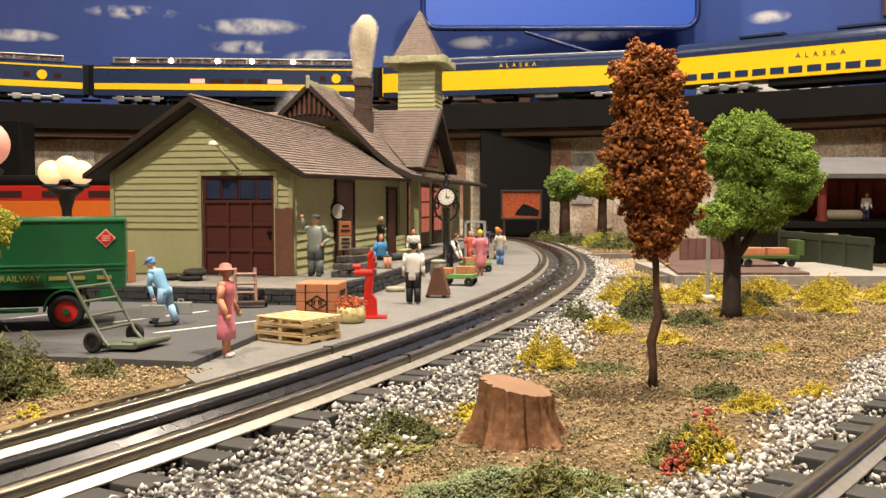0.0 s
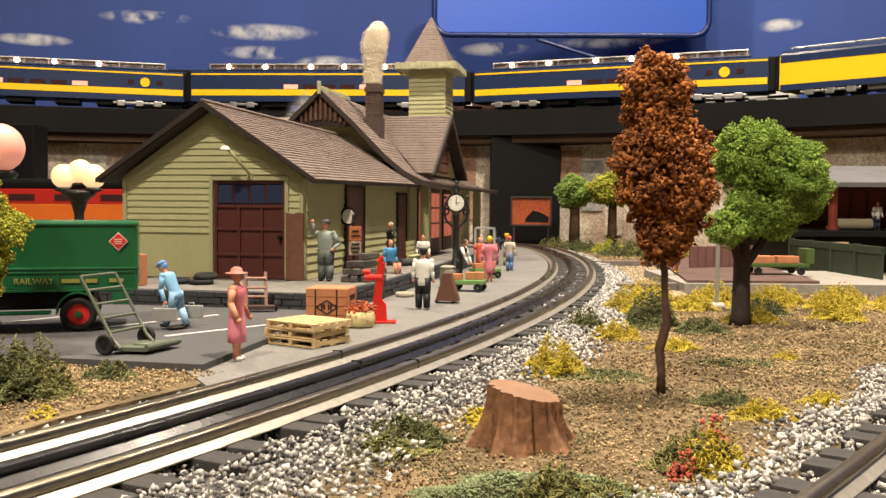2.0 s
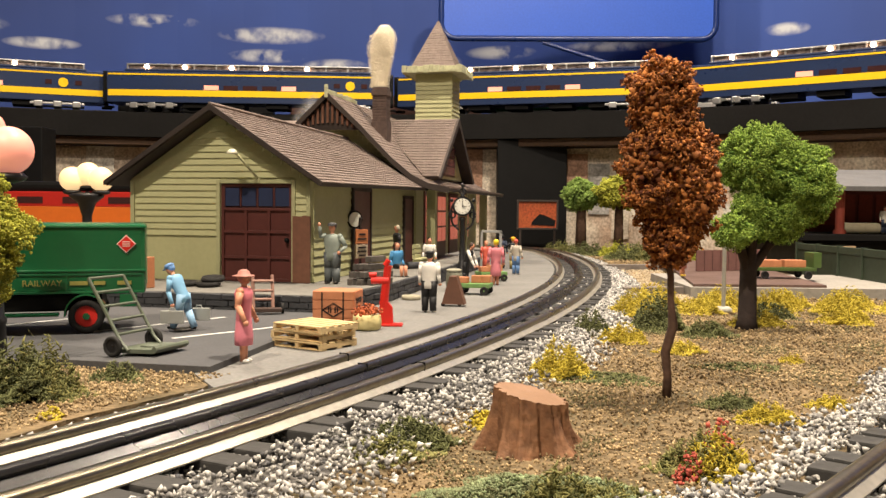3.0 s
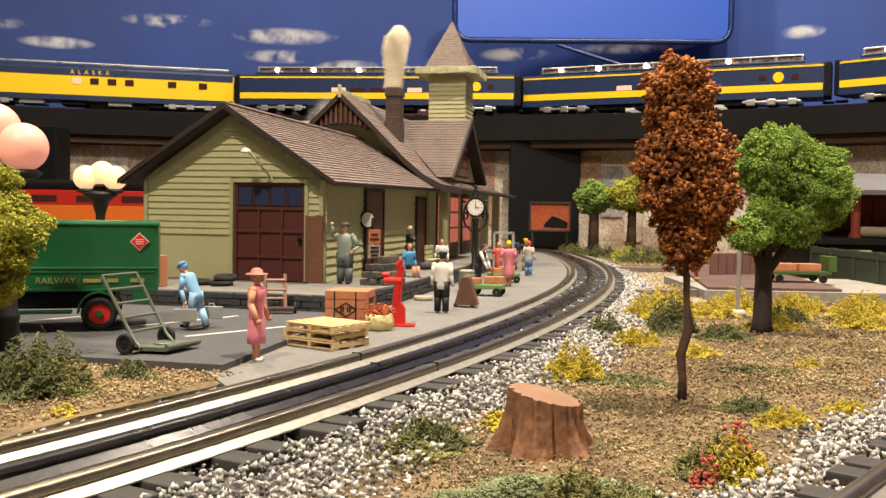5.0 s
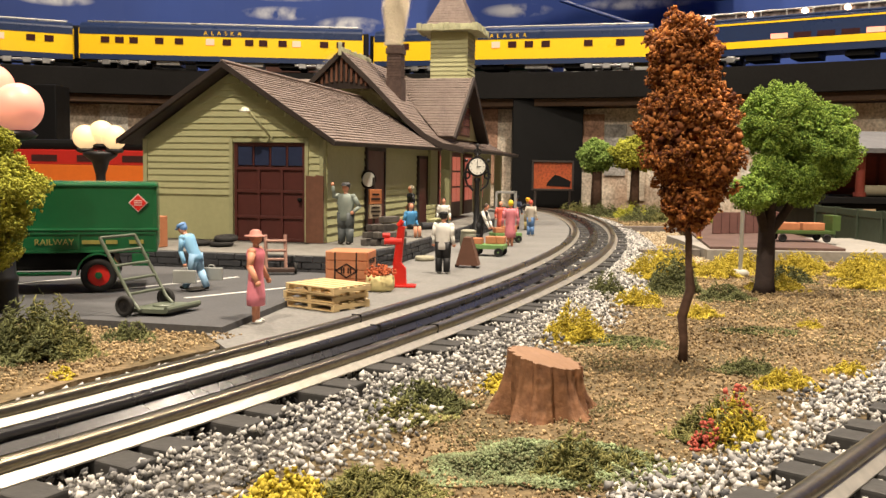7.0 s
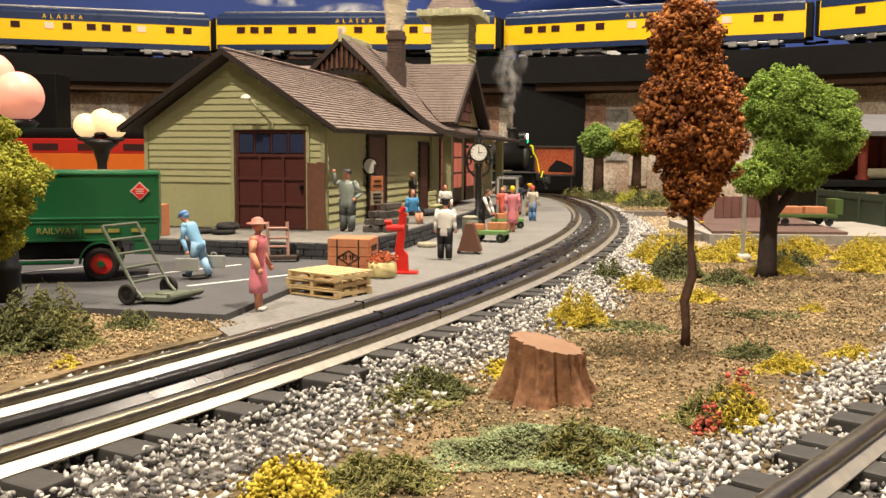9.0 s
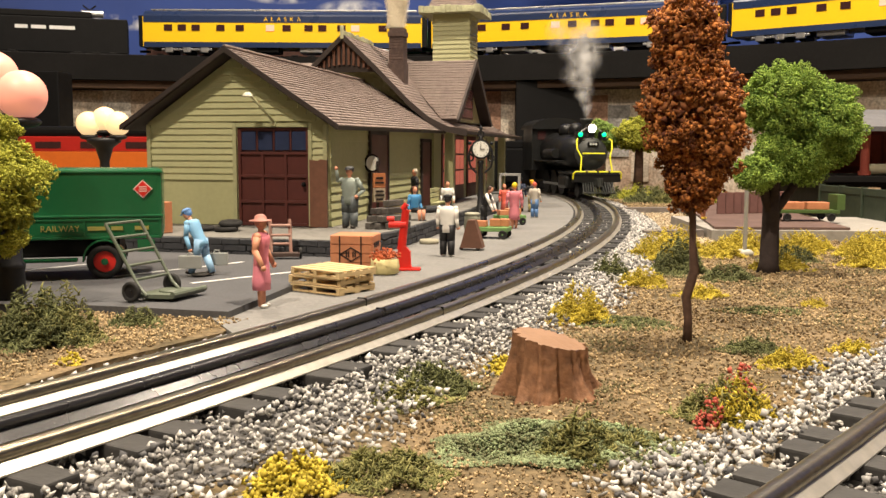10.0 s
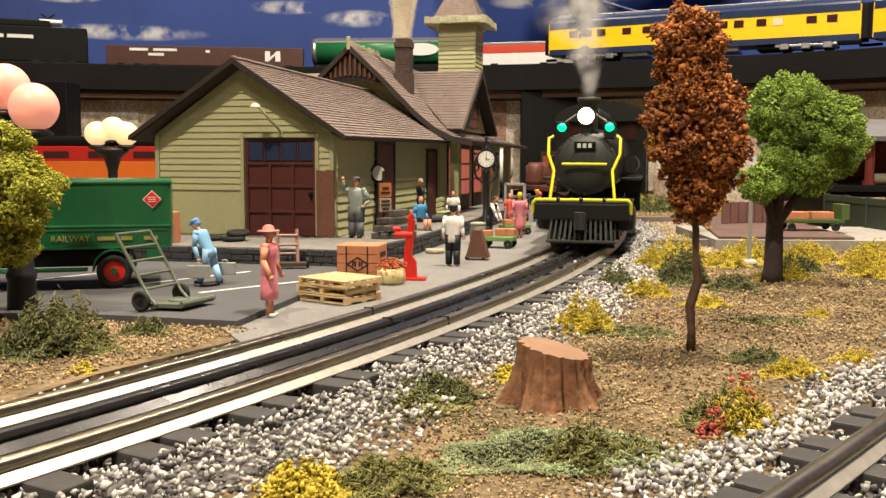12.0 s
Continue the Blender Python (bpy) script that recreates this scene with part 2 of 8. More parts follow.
def ring(bm, r0, r1, z0, z1, a0, a1, n=90, mi=0, mi_under=None):
    rows = []
    for i in range(n + 1):
        a = a0 + (a1 - a0) * i / n
        p, q = deck_point(r0, a), deck_point(r1, a)
        rows.append([bm.verts.new((p.x, p.y, z0)), bm.verts.new((p.x, p.y, z1)), bm.verts.new((q.x, q.y, z1)), bm.verts.new((q.x, q.y, z0))])
    for a, b in zip(rows, rows[1:]):
        for k in range(4):
            f = bm.faces.new((a[k], a[(k + 1) % 4], b[(k + 1) % 4], b[k]))
            f.material_index = mi_under if k == 3 and mi_under is not None else mi
    bm.faces.new(rows[0])
    bm.faces.new(rows[-1])


# ---- the room ----
def room():
    bm = bmesh.new()
    box(bm, -3.6, -2.6, -0.95, 3.4, 3.2, -0.9)
    tagged(obj("floor", bm, mat("dark_carpet", (0.06, 0.055, 0.05), 0.95, vary=0.5, bump=0.5)), "dark carpet floor of the layout room", "floor", kind="structure")
    wall = mat("room_wall_paint", (0.20, 0.16, 0.12), 0.85, vary=0.12, scale=3, bump=0.1)
    for name, b in (("wall_south", (-3.6, -2.7, -0.95, 3.4, -2.6, 1.45)), ("wall_west", (-3.7, -2.6, -0.95, -3.6, 3.2, 1.45)), ("wall_east", (3.4, -2.6, -0.95, 3.5, 3.2, 1.45)), ("wall_north", (-3.6, 3.2, -0.95, 3.4, 3.3, 1.45))):
        bm = bmesh.new()
        box(bm, *b)
        tagged(obj(name, bm, wall), "plain beige painted wall of the layout room", "wall", kind="structure")
    bm = bmesh.new()
    box(bm, -3.6, -2.6, 1.4, 3.4, 3.2, 1.45)
    tagged(obj("ceiling", bm, mat("white_ceiling", (0.34, 0.32, 0.29), 0.9, vary=0.08, scale=4)), "plain pale ceiling with round lamps", "ceiling", kind="structure")


def ground():
    bm = bmesh.new()
    box(bm, -1.3, -0.3, -0.04, 1.3, 2.2, 0.0)
    bmesh.ops.subdivide_edges(bm, edges=[e for e in bm.edges], cuts=1)
    tagged(obj("ground", bm, M_SAND), "sandy scenic ground of the layout table", "ground", kind="structure")


def upper_deck():
    bm = bmesh.new()
    ring(bm, DR, DR + 0.40, 0.195, 0.238, -math.pi, math.pi, 160)
    tagged(obj("upper_deck", bm, M_DECKSIDE), "charcoal painted curved board deck carrying the upper tracks", "deck", kind="structure")
    bm = bmesh.new()
    ring(bm, DR + 0.012, DR + 0.30, 0.182, 0.1945, -math.pi, math.pi, 160)
    tagged(obj("deck_underside", bm, M_WOODEDGE), "brown wooden batten under the upper deck", "batten", kind="structure")
    for r in (DR + 0.065, DR + 0.097, DR + 0.081, DR + 0.195, DR + 0.227):
        bm = bmesh.new()
        ring(bm, r - 0.0015, r + 0.0015, 0.240, 0.2455, -math.pi, math.pi, 160)
        tagged(obj("deck_rail", bm, M_BLACKRAIL), "dark metal rail on the upper deck", "rail", group="upper deck rails")
    bm = bmesh.new()
    for a0, a1 in ((-math.pi, math.pi),):
        ring(bm, DR + 0.05, DR + 0.11, 0.2382, 0.2401, a0, a1, 160)
    ring(bm, DR + 0.18, DR + 0.24, 0.2382, 0.2401, -math.pi, math.pi, 160)
    tagged(obj("deck_trackbed", bm, M_BLACK), "black track bed on the upper deck", "track bed", kind="structure")


# ---- the main line ----
def track_line():
    t = empty("main_track")
    tagged(t, "three-rail toy track with bright tubular rails and a black middle rail", "track")
    for name, off, m in (("rail", 0.0, M_STEEL), ("middle_rail", 0.0185, M_BLACKRAIL), ("rail", 0.037, M_STEEL)):
        rail(name, arc_track(off), m, t)
    for p, d in ties(arc_track(0.0185), 0.0180):
        tie(p, d, t)
    rail_joints(t)
    return t


TIE = {}


def tie(p, d, parent):
    if "mesh" not in TIE:
        bm = bmesh.new()
        box(bm, -0.0330, -0.0046, 0.0005, 0.0330, 0.0046, 0.0062, 0.0007)
        bm2 = bpy.data.meshes.new("tie")
        bm.to_mesh(bm2)
        bm.free()
        bm2.materials.append(M_TIE)
        TIE["mesh"] = bm2
    ob = new("tie", TIE["mesh"])
    ob.parent = parent
    ob.matrix_basis = Matrix.Translation((p.x, p.y, 0)) @ Matrix.Rotation(math.atan2(d.y, d.x) - math.pi / 2 + random.uniform(-0.03, 0.03), 4, "Z")
    return ob


def ties(pts, gap):
    out, acc = [], 0.0
    for a, b in zip(pts, pts[1:]):
        acc += (b - a).length
        if acc >= gap:
            acc -= gap
            out.append((b, (b - a).normalized()))
    return out


HEAD = [(-0.0014, 0.0080), (-0.0020, 0.0090), (-0.0021, 0.0100), (-0.0017, 0.0108), (-0.0008, 0.0112), (0.0008, 0.0112), (0.0017, 0.0108), (0.0021, 0.0100), (0.0020, 0.0090), (0.0014, 0.0080)]
FOOT = [(-0.0042, 0.0062), (-0.0042, 0.0066), (-0.0015, 0.0086), (0.0015, 0.0086), (0.0042, 0.0066), (0.0042, 0.0062)]


def sweep(profile, pts):
    bm = bmesh.new()
    prev = None
    for i, p in enumerate(pts):
        d = (pts[min(i + 1, len(pts) - 1)] - pts[max(i - 1, 0)]).normalized()
        nx, ny = d.y, -d.x
        row = [bm.verts.new((p.x + nx * u, p.y + ny * u, v)) for u, v in profile]
        if prev:
            for k in range(len(profile)):
                bm.faces.new((prev[k], prev[(k + 1) % len(profile)], row[(k + 1) % len(profile)], row[k])).smooth = len(profile) > 6
        else:
            bm.faces.new(row)
        prev = row
    bm.faces.new(prev)
    return bm


def rail(name, pts, material, parent):
    head = part(name, sweep(HEAD, pts), material, parent)
    part("rail_foot", sweep(FOOT, pts), M_FOOT if material == M_STEEL else M_BLACKRAIL, head)
    return head


def rail_joints(parent):
    for off, y in ((0.0, 0.343), (0.0185, 0.339), (0.037, 0.362)):
        pts = arc_track(off, 0.003)
        i = min(range(len(pts)), key=lambda k: abs(pts[k].y - y) + (pts[k].y > 0.6))
        d = (pts[i + 1] - pts[i]).normalized()
        bm = bmesh.new()
        box(bm, -0.0021, -0.00025, 0.0063, 0.0021, 0.00025, 0.01145)
        bmesh.ops.transform(bm, matrix=Matrix.Translation((pts[i].x, pts[i].y, 0)) @ Matrix.Rotation(math.atan2(d.y, d.x) - math.pi / 2, 4, "Z"), verts=bm.verts)
        part("rail_joint", bm, M_BLACK, parent)


# ---- platform, road board and stone deck ----
def platform():
    inner = [p for p in arc_track(0.037 + 0.0065) if 0.30 < p.y < 1.62]
    outer = [p for p in arc_track(0.037 + 0.24) if 0.30 < p.y < 1.5]
    bm = bmesh.new()
    outline = [(p.x, p.y) for p in inner] + [(-0.3, 1.6), (-0.35, 0.9), (-0.13, 0.60), (-0.105, 0.346)]
    prism(bm, outline, "z", 0.0002, 0.0072)
    tagged(obj("pavement", bm, M_WALK), "grey station platform beside the curved track", "platform", kind="structure")
    bm = bmesh.new()
    prism(bm, [(-0.40, 0.352), (-0.150, 0.348), (-0.094, 0.337), (-0.0835, 0.408), (-0.073, 0.49), (-0.07, 0.62), (-0.40, 0.66)], "z", 0.0003, 0.0098)
    tagged(obj("road", bm, M_ROAD), "dark grey asphalt board with white parking lines", "road", kind="structure")
    bm = bmesh.new()
    prism(bm, [(-0.42, 0.20), (-0.135, 0.20), (-0.116, 0.262), (-0.090, 0.312), (-0.0865, 0.3355), (-0.150, 0.3470), (-0.42, 0.3510)], "z", 0.0002, 0.0066)
    tagged(obj("ground_rise", bm, M_SAND), "raised sandy ground before the road board", "ground", kind="structure")
    for a, b in (((-0.176, 0.428), (-0.128, 0.492)), ((-0.131, 0.409), (-0.072, 0.475)), ((-0.255, 0.41), (-0.206, 0.48))):
        a, b = Vector(a), Vector(b)
        d = (b - a).normalized() * 1.0
        n = Vector((-d.y, d.x)) * 0.0012
        bm = bmesh.new()
        prism(bm, [tuple(a - n), tuple(b - n), tuple(b + n), tuple(a + n)], "z", 0.0099, 0.0101)
        tagged(obj("parking_line", bm, M_LINE), "white painted parking line on the asphalt", "road marking", kind="structure")


STATION = pose(-0.100, 0.610, 0.0198, 0, 0, -11)


def stone_deck():
    bm = bmesh.new()
    prism(bm, [(-0.24, -0.083), (0.0385, -0.083), (0.050, 0.0), (0.050, 0.42), (-0.24, 0.42)], "z", -0.0125, -0.0004)
    d = tagged(obj("stone_deck", bm, M_DECK, None, STATION), "grey topped loading deck faced with dark stone blocks", "loading deck", kind="structure")
    rng = random.Random(4)
    for row in range(3):
        z0 = -0.0122 + row * 0.0039
        runs = [((-0.24, -0.083), (0.0385, -0.083)), ((0.0385, -0.083), (0.050, 0.0)), ((0.050, 0.0), (0.050, 0.42))]
        for a, b in runs:
            a, b = Vector(a), Vector(b)
            L = (b - a).length
            u = (b - a) / L
            s = -0.004 * (row % 2)
            while s < L:
                w = rng.uniform(0.009, 0.016)
                e = min(L, s + w)
                if e - max(0, s) > 0.002:
                    bm = bmesh.new()
                    vs = box(bm, max(0, s) + 0.0002, -0.0016 - rng.uniform(0, 0.0005), z0, e - 0.0002, 0.001, z0 + 0.0036, 0.0006)
                    for v in bm.verts:
                        v.co += Vector((rng.uniform(-1, 1), rng.uniform(-1, 1), rng.uniform(-1, 1))) * 0.00022
                    bmesh.ops.transform(bm, matrix=Matrix.Translation((a.x, a.y, 0)) @ Matrix.Rotation(math.atan2(u.y, u.x), 4, "Z"), verts=bm.verts)
                    part("stone", bm, M_STONE, d)
                s = e
    return d


# ---- the station ----
def shingle_rows(bm, quad, rows, cols, lift=0.0009, mi=0, jitter=0.25):
    """Courses of separate overlapping shingles on a sloping four-sided roof plane: quad is eave a, eave b, ridge b, ridge a."""
    a, b, c, d = [Vector(p) for p in quad]
    nrm = (b - a).cross(d - a).normalized()
    if nrm.z < 0:
        nrm = -nrm
    rng = random.Random(7)
    for i in range(rows):
        t0, t1 = i / rows, (i + 1.12) / rows
        t1 = min(t1, 1.0)
        p0, p1, q0, q1 = a.lerp(d, t0), b.lerp(c, t0), a.lerp(d, t1), b.lerp(c, t1)
        n = max(2, int(cols * (p1 - p0).length / max(1e-6, (b - a).length)))
        off = 0.5 * (i % 2) / n
        us = [0.0] + [min(1.0, (k + rng.uniform(-jitter, jitter) * 0.4) / n + off) for k in range(1, n)] + [1.0]
        for u0, u1 in zip(us, us[1:]):
            if u1 - u0 < 0.1 / n:
                continue
            h = lift * rng.uniform(0.75, 1.2)
            w = (p1 - p0).length
            g = 0.00012 / max(w, 1e-5)
            A, B = p0.lerp(p1, u0 + g), p0.lerp(p1, u1 - g)
            C, D = q0.lerp(q1, u1 - g), q0.lerp(q1, u0 + g)
            vs = [bm.verts.new(v) for v in (A + nrm * h, B + nrm * h, C + nrm * 0.0001, D + nrm * 0.0001, A, B)]
            for f in ((0, 1, 2, 3), (4, 5, 1, 0), (4, 0, 3), (5, 2, 1)):
                bm.faces.new([vs[k] for k in f]).material_index = mi


def siding(bm, x0, x1, z0, z1, course, y, top=None, skip=None, mi=0):
    """Lapped boards on a wall that faces -y; top(z) narrows the run under a gable, skip is an opening (x0, x1, z1)."""
    z = z0
    while z < z1 - 1e-5:
        e = min(z1, z + course)
        a, b = (x0, x1) if top is None else top(e)
        a, b = max(a, x0), min(b, x1)
        runs = [(a, b)]
        if skip and z < skip[2] - 0.0005:
            runs = [(a, skip[0]), (skip[1], b)]
        for r0, r1 in runs:
            if r1 - r0 > 0.001:
                vs = [bm.verts.new(p) for p in ((r0, y - 0.0013, z), (r1, y - 0.0013, z), (r1, y - 0.0003, e), (r0, y - 0.0003, e), (r0, y, z), (r1, y, z), (r1, y, e), (r0, y, e))]
                for f in ((0, 1, 2, 3), (4, 5, 1, 0), (0, 3, 7, 4), (1, 5, 6, 2), (3, 2, 6, 7)):
                    bm.faces.new([vs[k] for k in f]).material_index = mi
        z = e


def turned(bm, m):
    bmesh.ops.transform(bm, matrix=m, verts=bm.verts)
    return bm


def station():
    st = empty("station", STATION)
    tagged(st, "pale green clapboard model station with brown shingle roofs", "station")
    W, L = 0.1335, 0.30          # garage wing: width and length
    EZ, AZ = 0.070, 0.1150       # eave and ridge heights of its walls
    mx = -W / 2
    # gable end
    bm = bmesh.new()
    prism(bm, [(-W, 0), (-0.0655, 0), (-0.0655, 0.067), (-0.0135, 0.067), (-0.0135, 0), (0, 0), (0, EZ), (mx, AZ), (-W, EZ)], "y", 0, 0.003)
    part("gable_wall", bm, M_SIDING, st)
    bm = bmesh.new()
    siding(bm, -W + 0.002, -0.002, 0.031, AZ - 0.002, 0.00445, 0.0, lambda z: (-W + 0.002, -0.002) if z < EZ else (mx - (AZ - z) / (AZ - EZ) * W / 2, mx + (AZ - z) / (AZ - EZ) * W / 2), (-0.0675, -0.0115, 0.0685))
    part("siding", bm, M_SIDING, st)
    for x0, x1, z0, z1 in ((-W, -W + 0.003, 0, EZ - 0.001), (-0.003, 0, 0.0, EZ - 0.001), (-0.0685, -0.0656, 0, 0.0697), (-0.0134, -0.0108, 0, 0.0697), (-0.0655, -0.0135, 0.067, 0.0697)):
        bm = bmesh.new()
        box(bm, x0, -0.0022, z0, x1, -0.0002, z1, 0.0003)
        part("trim_board", bm, M_TRIM, st)
    # garage door with four panes and nine panels
    bm = bmesh.new()
    box(bm, -0.0653, 0.0012, 0.0, -0.0137, 0.003, 0.0668)
    door = part("garage_door", bm, M_DOOR, st, "maroon panelled garage door with blue panes")
    for x in (-0.0653, -0.0484, -0.0316, -0.0157):
        bm = bmesh.new()
        box(bm, x, -0.0004, 0, x + 0.002, 0.0014, 0.0668 if x in (-0.0653, -0.0157) else 0.0490, 0.0003)
        part("door_stile", bm, M_DOOR, door)
    for z in (0.0, 0.0155, 0.033, 0.0485, 0.0648):
        bm = bmesh.new()
        box(bm, -0.0652, -0.0003, z, -0.0138, 0.0013, z + 0.002, 0.0003)
        part("door_rail", bm, M_DOOR, door)
    for i in range(4):
        bm = bmesh.new()
        x = -0.0625 + i * 0.0122
        box(bm, x, 0.0000, 0.0515, x + 0.0103, 0.0011, 0.0640, 0.0002)
        part("pane", bm, M_BLUEGLASS, door)
        bm = bmesh.new()
        box(bm, x - 0.001, -0.0006, 0.0505, x - 0.0001, 0.0012, 0.0648, 0.0002)
        part("mullion", bm, M_DOOR, door)
    bm = bmesh.new()
    ball(bm, (-0.0172, -0.001, 0.0285), 0.0017)
    part("door_knob", bm, M_BLACK, door)
    # patch of brown paint board beside the door
    bm = bmesh.new()
    prism(bm, [(-0.0118, 0), (0.0004, 0.0), (0.0006, 0.0448), (-0.004, 0.0455), (-0.006, 0.0445), (-0.0119, 0.0452)], "y", -0.0040, -0.0023)
    part("brown_board", bm, M_BROWN, st, "brown painted board leaning at the corner")
    # gooseneck lamp
    lamp = tube("gooseneck", [(-0.038, -0.001, 0.069), (-0.038, -0.004, 0.0715), (-0.0385, -0.008, 0.074), (-0.041, -0.013, 0.0785), (-0.0445, -0.017, 0.0845), (-0.0475, -0.0185, 0.0875)], 0.0008, M_TRIM, st)
    bm = bmesh.new()
    lathe(bm, [(0.0006, 0.002), (0.002, 0.0015), (0.0036, -0.0005), (0.0037, -0.0012), (0.0005, -0.0012)], 14, 0, (-0.0485, -0.019, 0.0875))
    part("lamp_shade", bm, mat("cream_enamel", (0.7, 0.68, 0.55), 0.35, vary=0.1), lamp)
    bm = bmesh.new()
    box(bm, -0.0400, -0.003, 0.0675, -0.0360, -0.0005, 0.0705, 0.0004)
    part("lamp_base", bm, M_TRIM, st)
    # side wall of the wing
    bm = bmesh.new()
    box(bm, -0.003, 0.003, 0, 0, L, EZ)
    part("side_wall", bm, M_SIDING, st)
    bm = bmesh.new()
    siding(bm, 0.003, L, 0.0, EZ, 0.0058, 0.0)
    part("siding", turned(bm, Matrix.Rotation(math.pi / 2, 4, "Z")), M_SIDING, st)
    bm = bmesh.new()
    box(bm, -W, 0.003, 0, -W + 0.003, L, EZ)
    part("side_wall", bm, M_SIDING, st)
    # freight door in the side wall
    for y0, y1, h in ((0.088, 0.132, 0.064), (0.245, 0.275, 0.06)):
        bm = bmesh.new()
        box(bm, 0.0008, y0, 0, 0.0022, y1, h, 0.0003)
        dr = part("side_door", bm, M_DOOR, st, "dark maroon side door")
        bm = bmesh.new()
        box(bm, 0.0005, y0 - 0.003, 0, 0.003, y0, h + 0.003, 0.0003)
        box(bm, 0.0005, y1, 0, 0.003, y1 + 0.003, h + 0.003, 0.0003)
        box(bm, 0.0005, y0, h, 0.003, y1, h + 0.003, 0.0003)
        part("door_frame", bm, M_FASCIA, dr)
    # wing roof: overhang to the front and both sides
    fo, so = -0.014, 0.0125
    drop = (AZ - EZ) / (W / 2)
    ez = EZ - so * drop * 0.62 + 0.0025
    az = AZ + 0.0040
    quad_r = [(so, fo, ez), (so + 0.002, L, ez + 0.004), (mx, L, az), (mx, fo, az)]
    quad_l = [(-W - so, fo, ez), (-W - so, L, ez), (mx, L, az), (mx, fo, az)]
    for q, cols in ((quad_r, 70), (quad_l, 40)):
        bm = bmesh.new()
        slab(bm, q, 0.0028)
        roof = part("roof", bm, M_FASCIA, st)
        bm = bmesh.new()
        shingle_rows(bm, q, 25, cols)
        tagged(part("shingles", bm, M_ROOF, roof), kind="stuff")
    bm = bmesh.new()
    for sgn in (1, -1):
        x1 = so if sgn == 1 else -W - so
        A = [(mx, fo - 0.0015, az + 0.0012), (x1, fo - 0.0015, ez + 0.001), (x1, fo - 0.0015, ez - 0.0022), (mx, fo - 0.0015, az - 0.0030)]
        va = [bm.verts.new(p) for p in A]
        vb = [bm.verts.new((p[0], fo + 0.0003, p[2])) for p in A]
        bm.faces.new(va), bm.faces.new(vb)
        for i in range(4):
            bm.faces.new((va[i], va[(i + 1) % 4], vb[(i + 1) % 4], vb[i]))
    part("bargeboard", bm, M_FASCIA, st)
    bm = bmesh.new()
    cyl(bm, (mx, fo - 0.001, az + 0.0012), (mx, L, az + 0.0012), 0.0012, seg=8)
    part("ridge_cap", bm, M_ROOF, st)

    # main block with a bell-cast gable roof
    my, mw, ML = 0.285, 0.185, 0.34
    cx = -0.0815
    bm = bmesh.new()
    prism(bm, [(cx - 0.085, 0), (cx + 0.085, 0), (cx + 0.085, 0.075), (cx + 0.045, 0.112), (cx, 0.148), (cx - 0.045, 0.112), (cx - 0.085, 0.075)], "y", my, my + ML)
    part("main_wall", bm, M_SIDING, st)
    bm = bmesh.new()
    siding(bm, cx - 0.085, cx + 0.085, 0.072, 0.138, 0.0042, my, lambda z: (cx - 0.085 + max(0, z - 0.075) * 1.16, cx + 0.085 - max(0, z - 0.075) * 1.16))
    part("siding", bm, M_SIDING, st)
    prof = [(0.0, 0.1625), (0.033, 0.1315), (0.066, 0.0985), (0.085, 0.0830), (0.102, 0.0745), (0.122, 0.0705)]
    for sgn in (1, -1):
        bm = bmesh.new()
        sh = bmesh.new()
        for (u0, z0), (u1, z1) in zip(prof, prof[1:]):
            q = [(cx + sgn * u1, my - 0.022, z1), (cx + sgn * u1, my + ML, z1), (cx + sgn * u0, my + ML, z0), (cx + sgn * u0, my - 0.022, z0)]
            slab(bm, q, 0.003)
            shingle_rows(sh, q, max(3, int(math.hypot(u1 - u0, z1 - z0) / 0.0046)), 52)
        roof = part("main_roof", bm, M_FASCIA, st)
        tagged(part("shingles", sh, M_ROOF, roof), kind="stuff")
        bm = bmesh.new()
        for (u0, z0), (u1, z1) in zip(prof, prof[1:]):
            A = [(cx + sgn * u0, my - 0.0235, z0 + 0.001), (cx + sgn * u1, my - 0.0235, z1 + 0.001), (cx + sgn * u1, my - 0.0235, z1 - 0.0048), (cx + sgn * u0, my - 0.0235, z0 - 0.0048)]
            va = [bm.verts.new(p) for p in A]
            vb = [bm.verts.new((p[0], my - 0.0205, p[2])) for p in A]
            bm.faces.new(va), bm.faces.new(vb)
            for i in range(4):
                bm.faces.new((va[i], va[(i + 1) % 4], vb[(i + 1) % 4], vb[i]))
        part("bargeboard", bm, M_FASCIA, st)
    # slatted panel in the peak and a row of light cresting behind it
    bm = bmesh.new()
    prism(bm, [(cx - 0.036, 0.127), (cx, 0.160), (cx + 0.036, 0.127)], "y", my - 0.017, my - 0.016)
    peak = part("gable_peak", bm, M_FASCIA, st, "dark brown slatted gable peak")
    for i in range(-6, 7):
        x = cx + i * 0.005
        z1 = 0.157 - abs(i * 0.005) * 0.94
        z0 = 0.127 + 0.007 * math.cos(i * 0.24)
        if z1 > z0 + 0.001:
            bm = bmesh.new()
            box(bm, x - 0.0012, my - 0.0195, z0, x + 0.0012, my - 0.0171, z1, 0.0003)
            part("slat", bm, M_BROWN, peak)
    cream = mat("weathered_cream", (0.5, 0.5, 0.32), 0.7, vary=0.4, scale=120)
    bm = bmesh.new()
    rng = random.Random(3)
    for i in range(16):
        y = my - 0.022 + i * 0.006
        box(bm, cx - 0.0012, y, 0.162, cx + 0.0012, y + 0.0052, 0.1655 + rng.uniform(0, 0.002), 0.0004)
    box(bm, cx - 0.0016, my - 0.025, 0.158, cx + 0.0016, my - 0.0215, 0.1705, 0.0006)
    part("cresting", bm, cream, st, "pale green weathered ridge cresting")
    # dormer that faces the track
    dy, dh, dx = 0.405, 0.094, 0.014
    az2, bz2 = 0.150, 0.0835
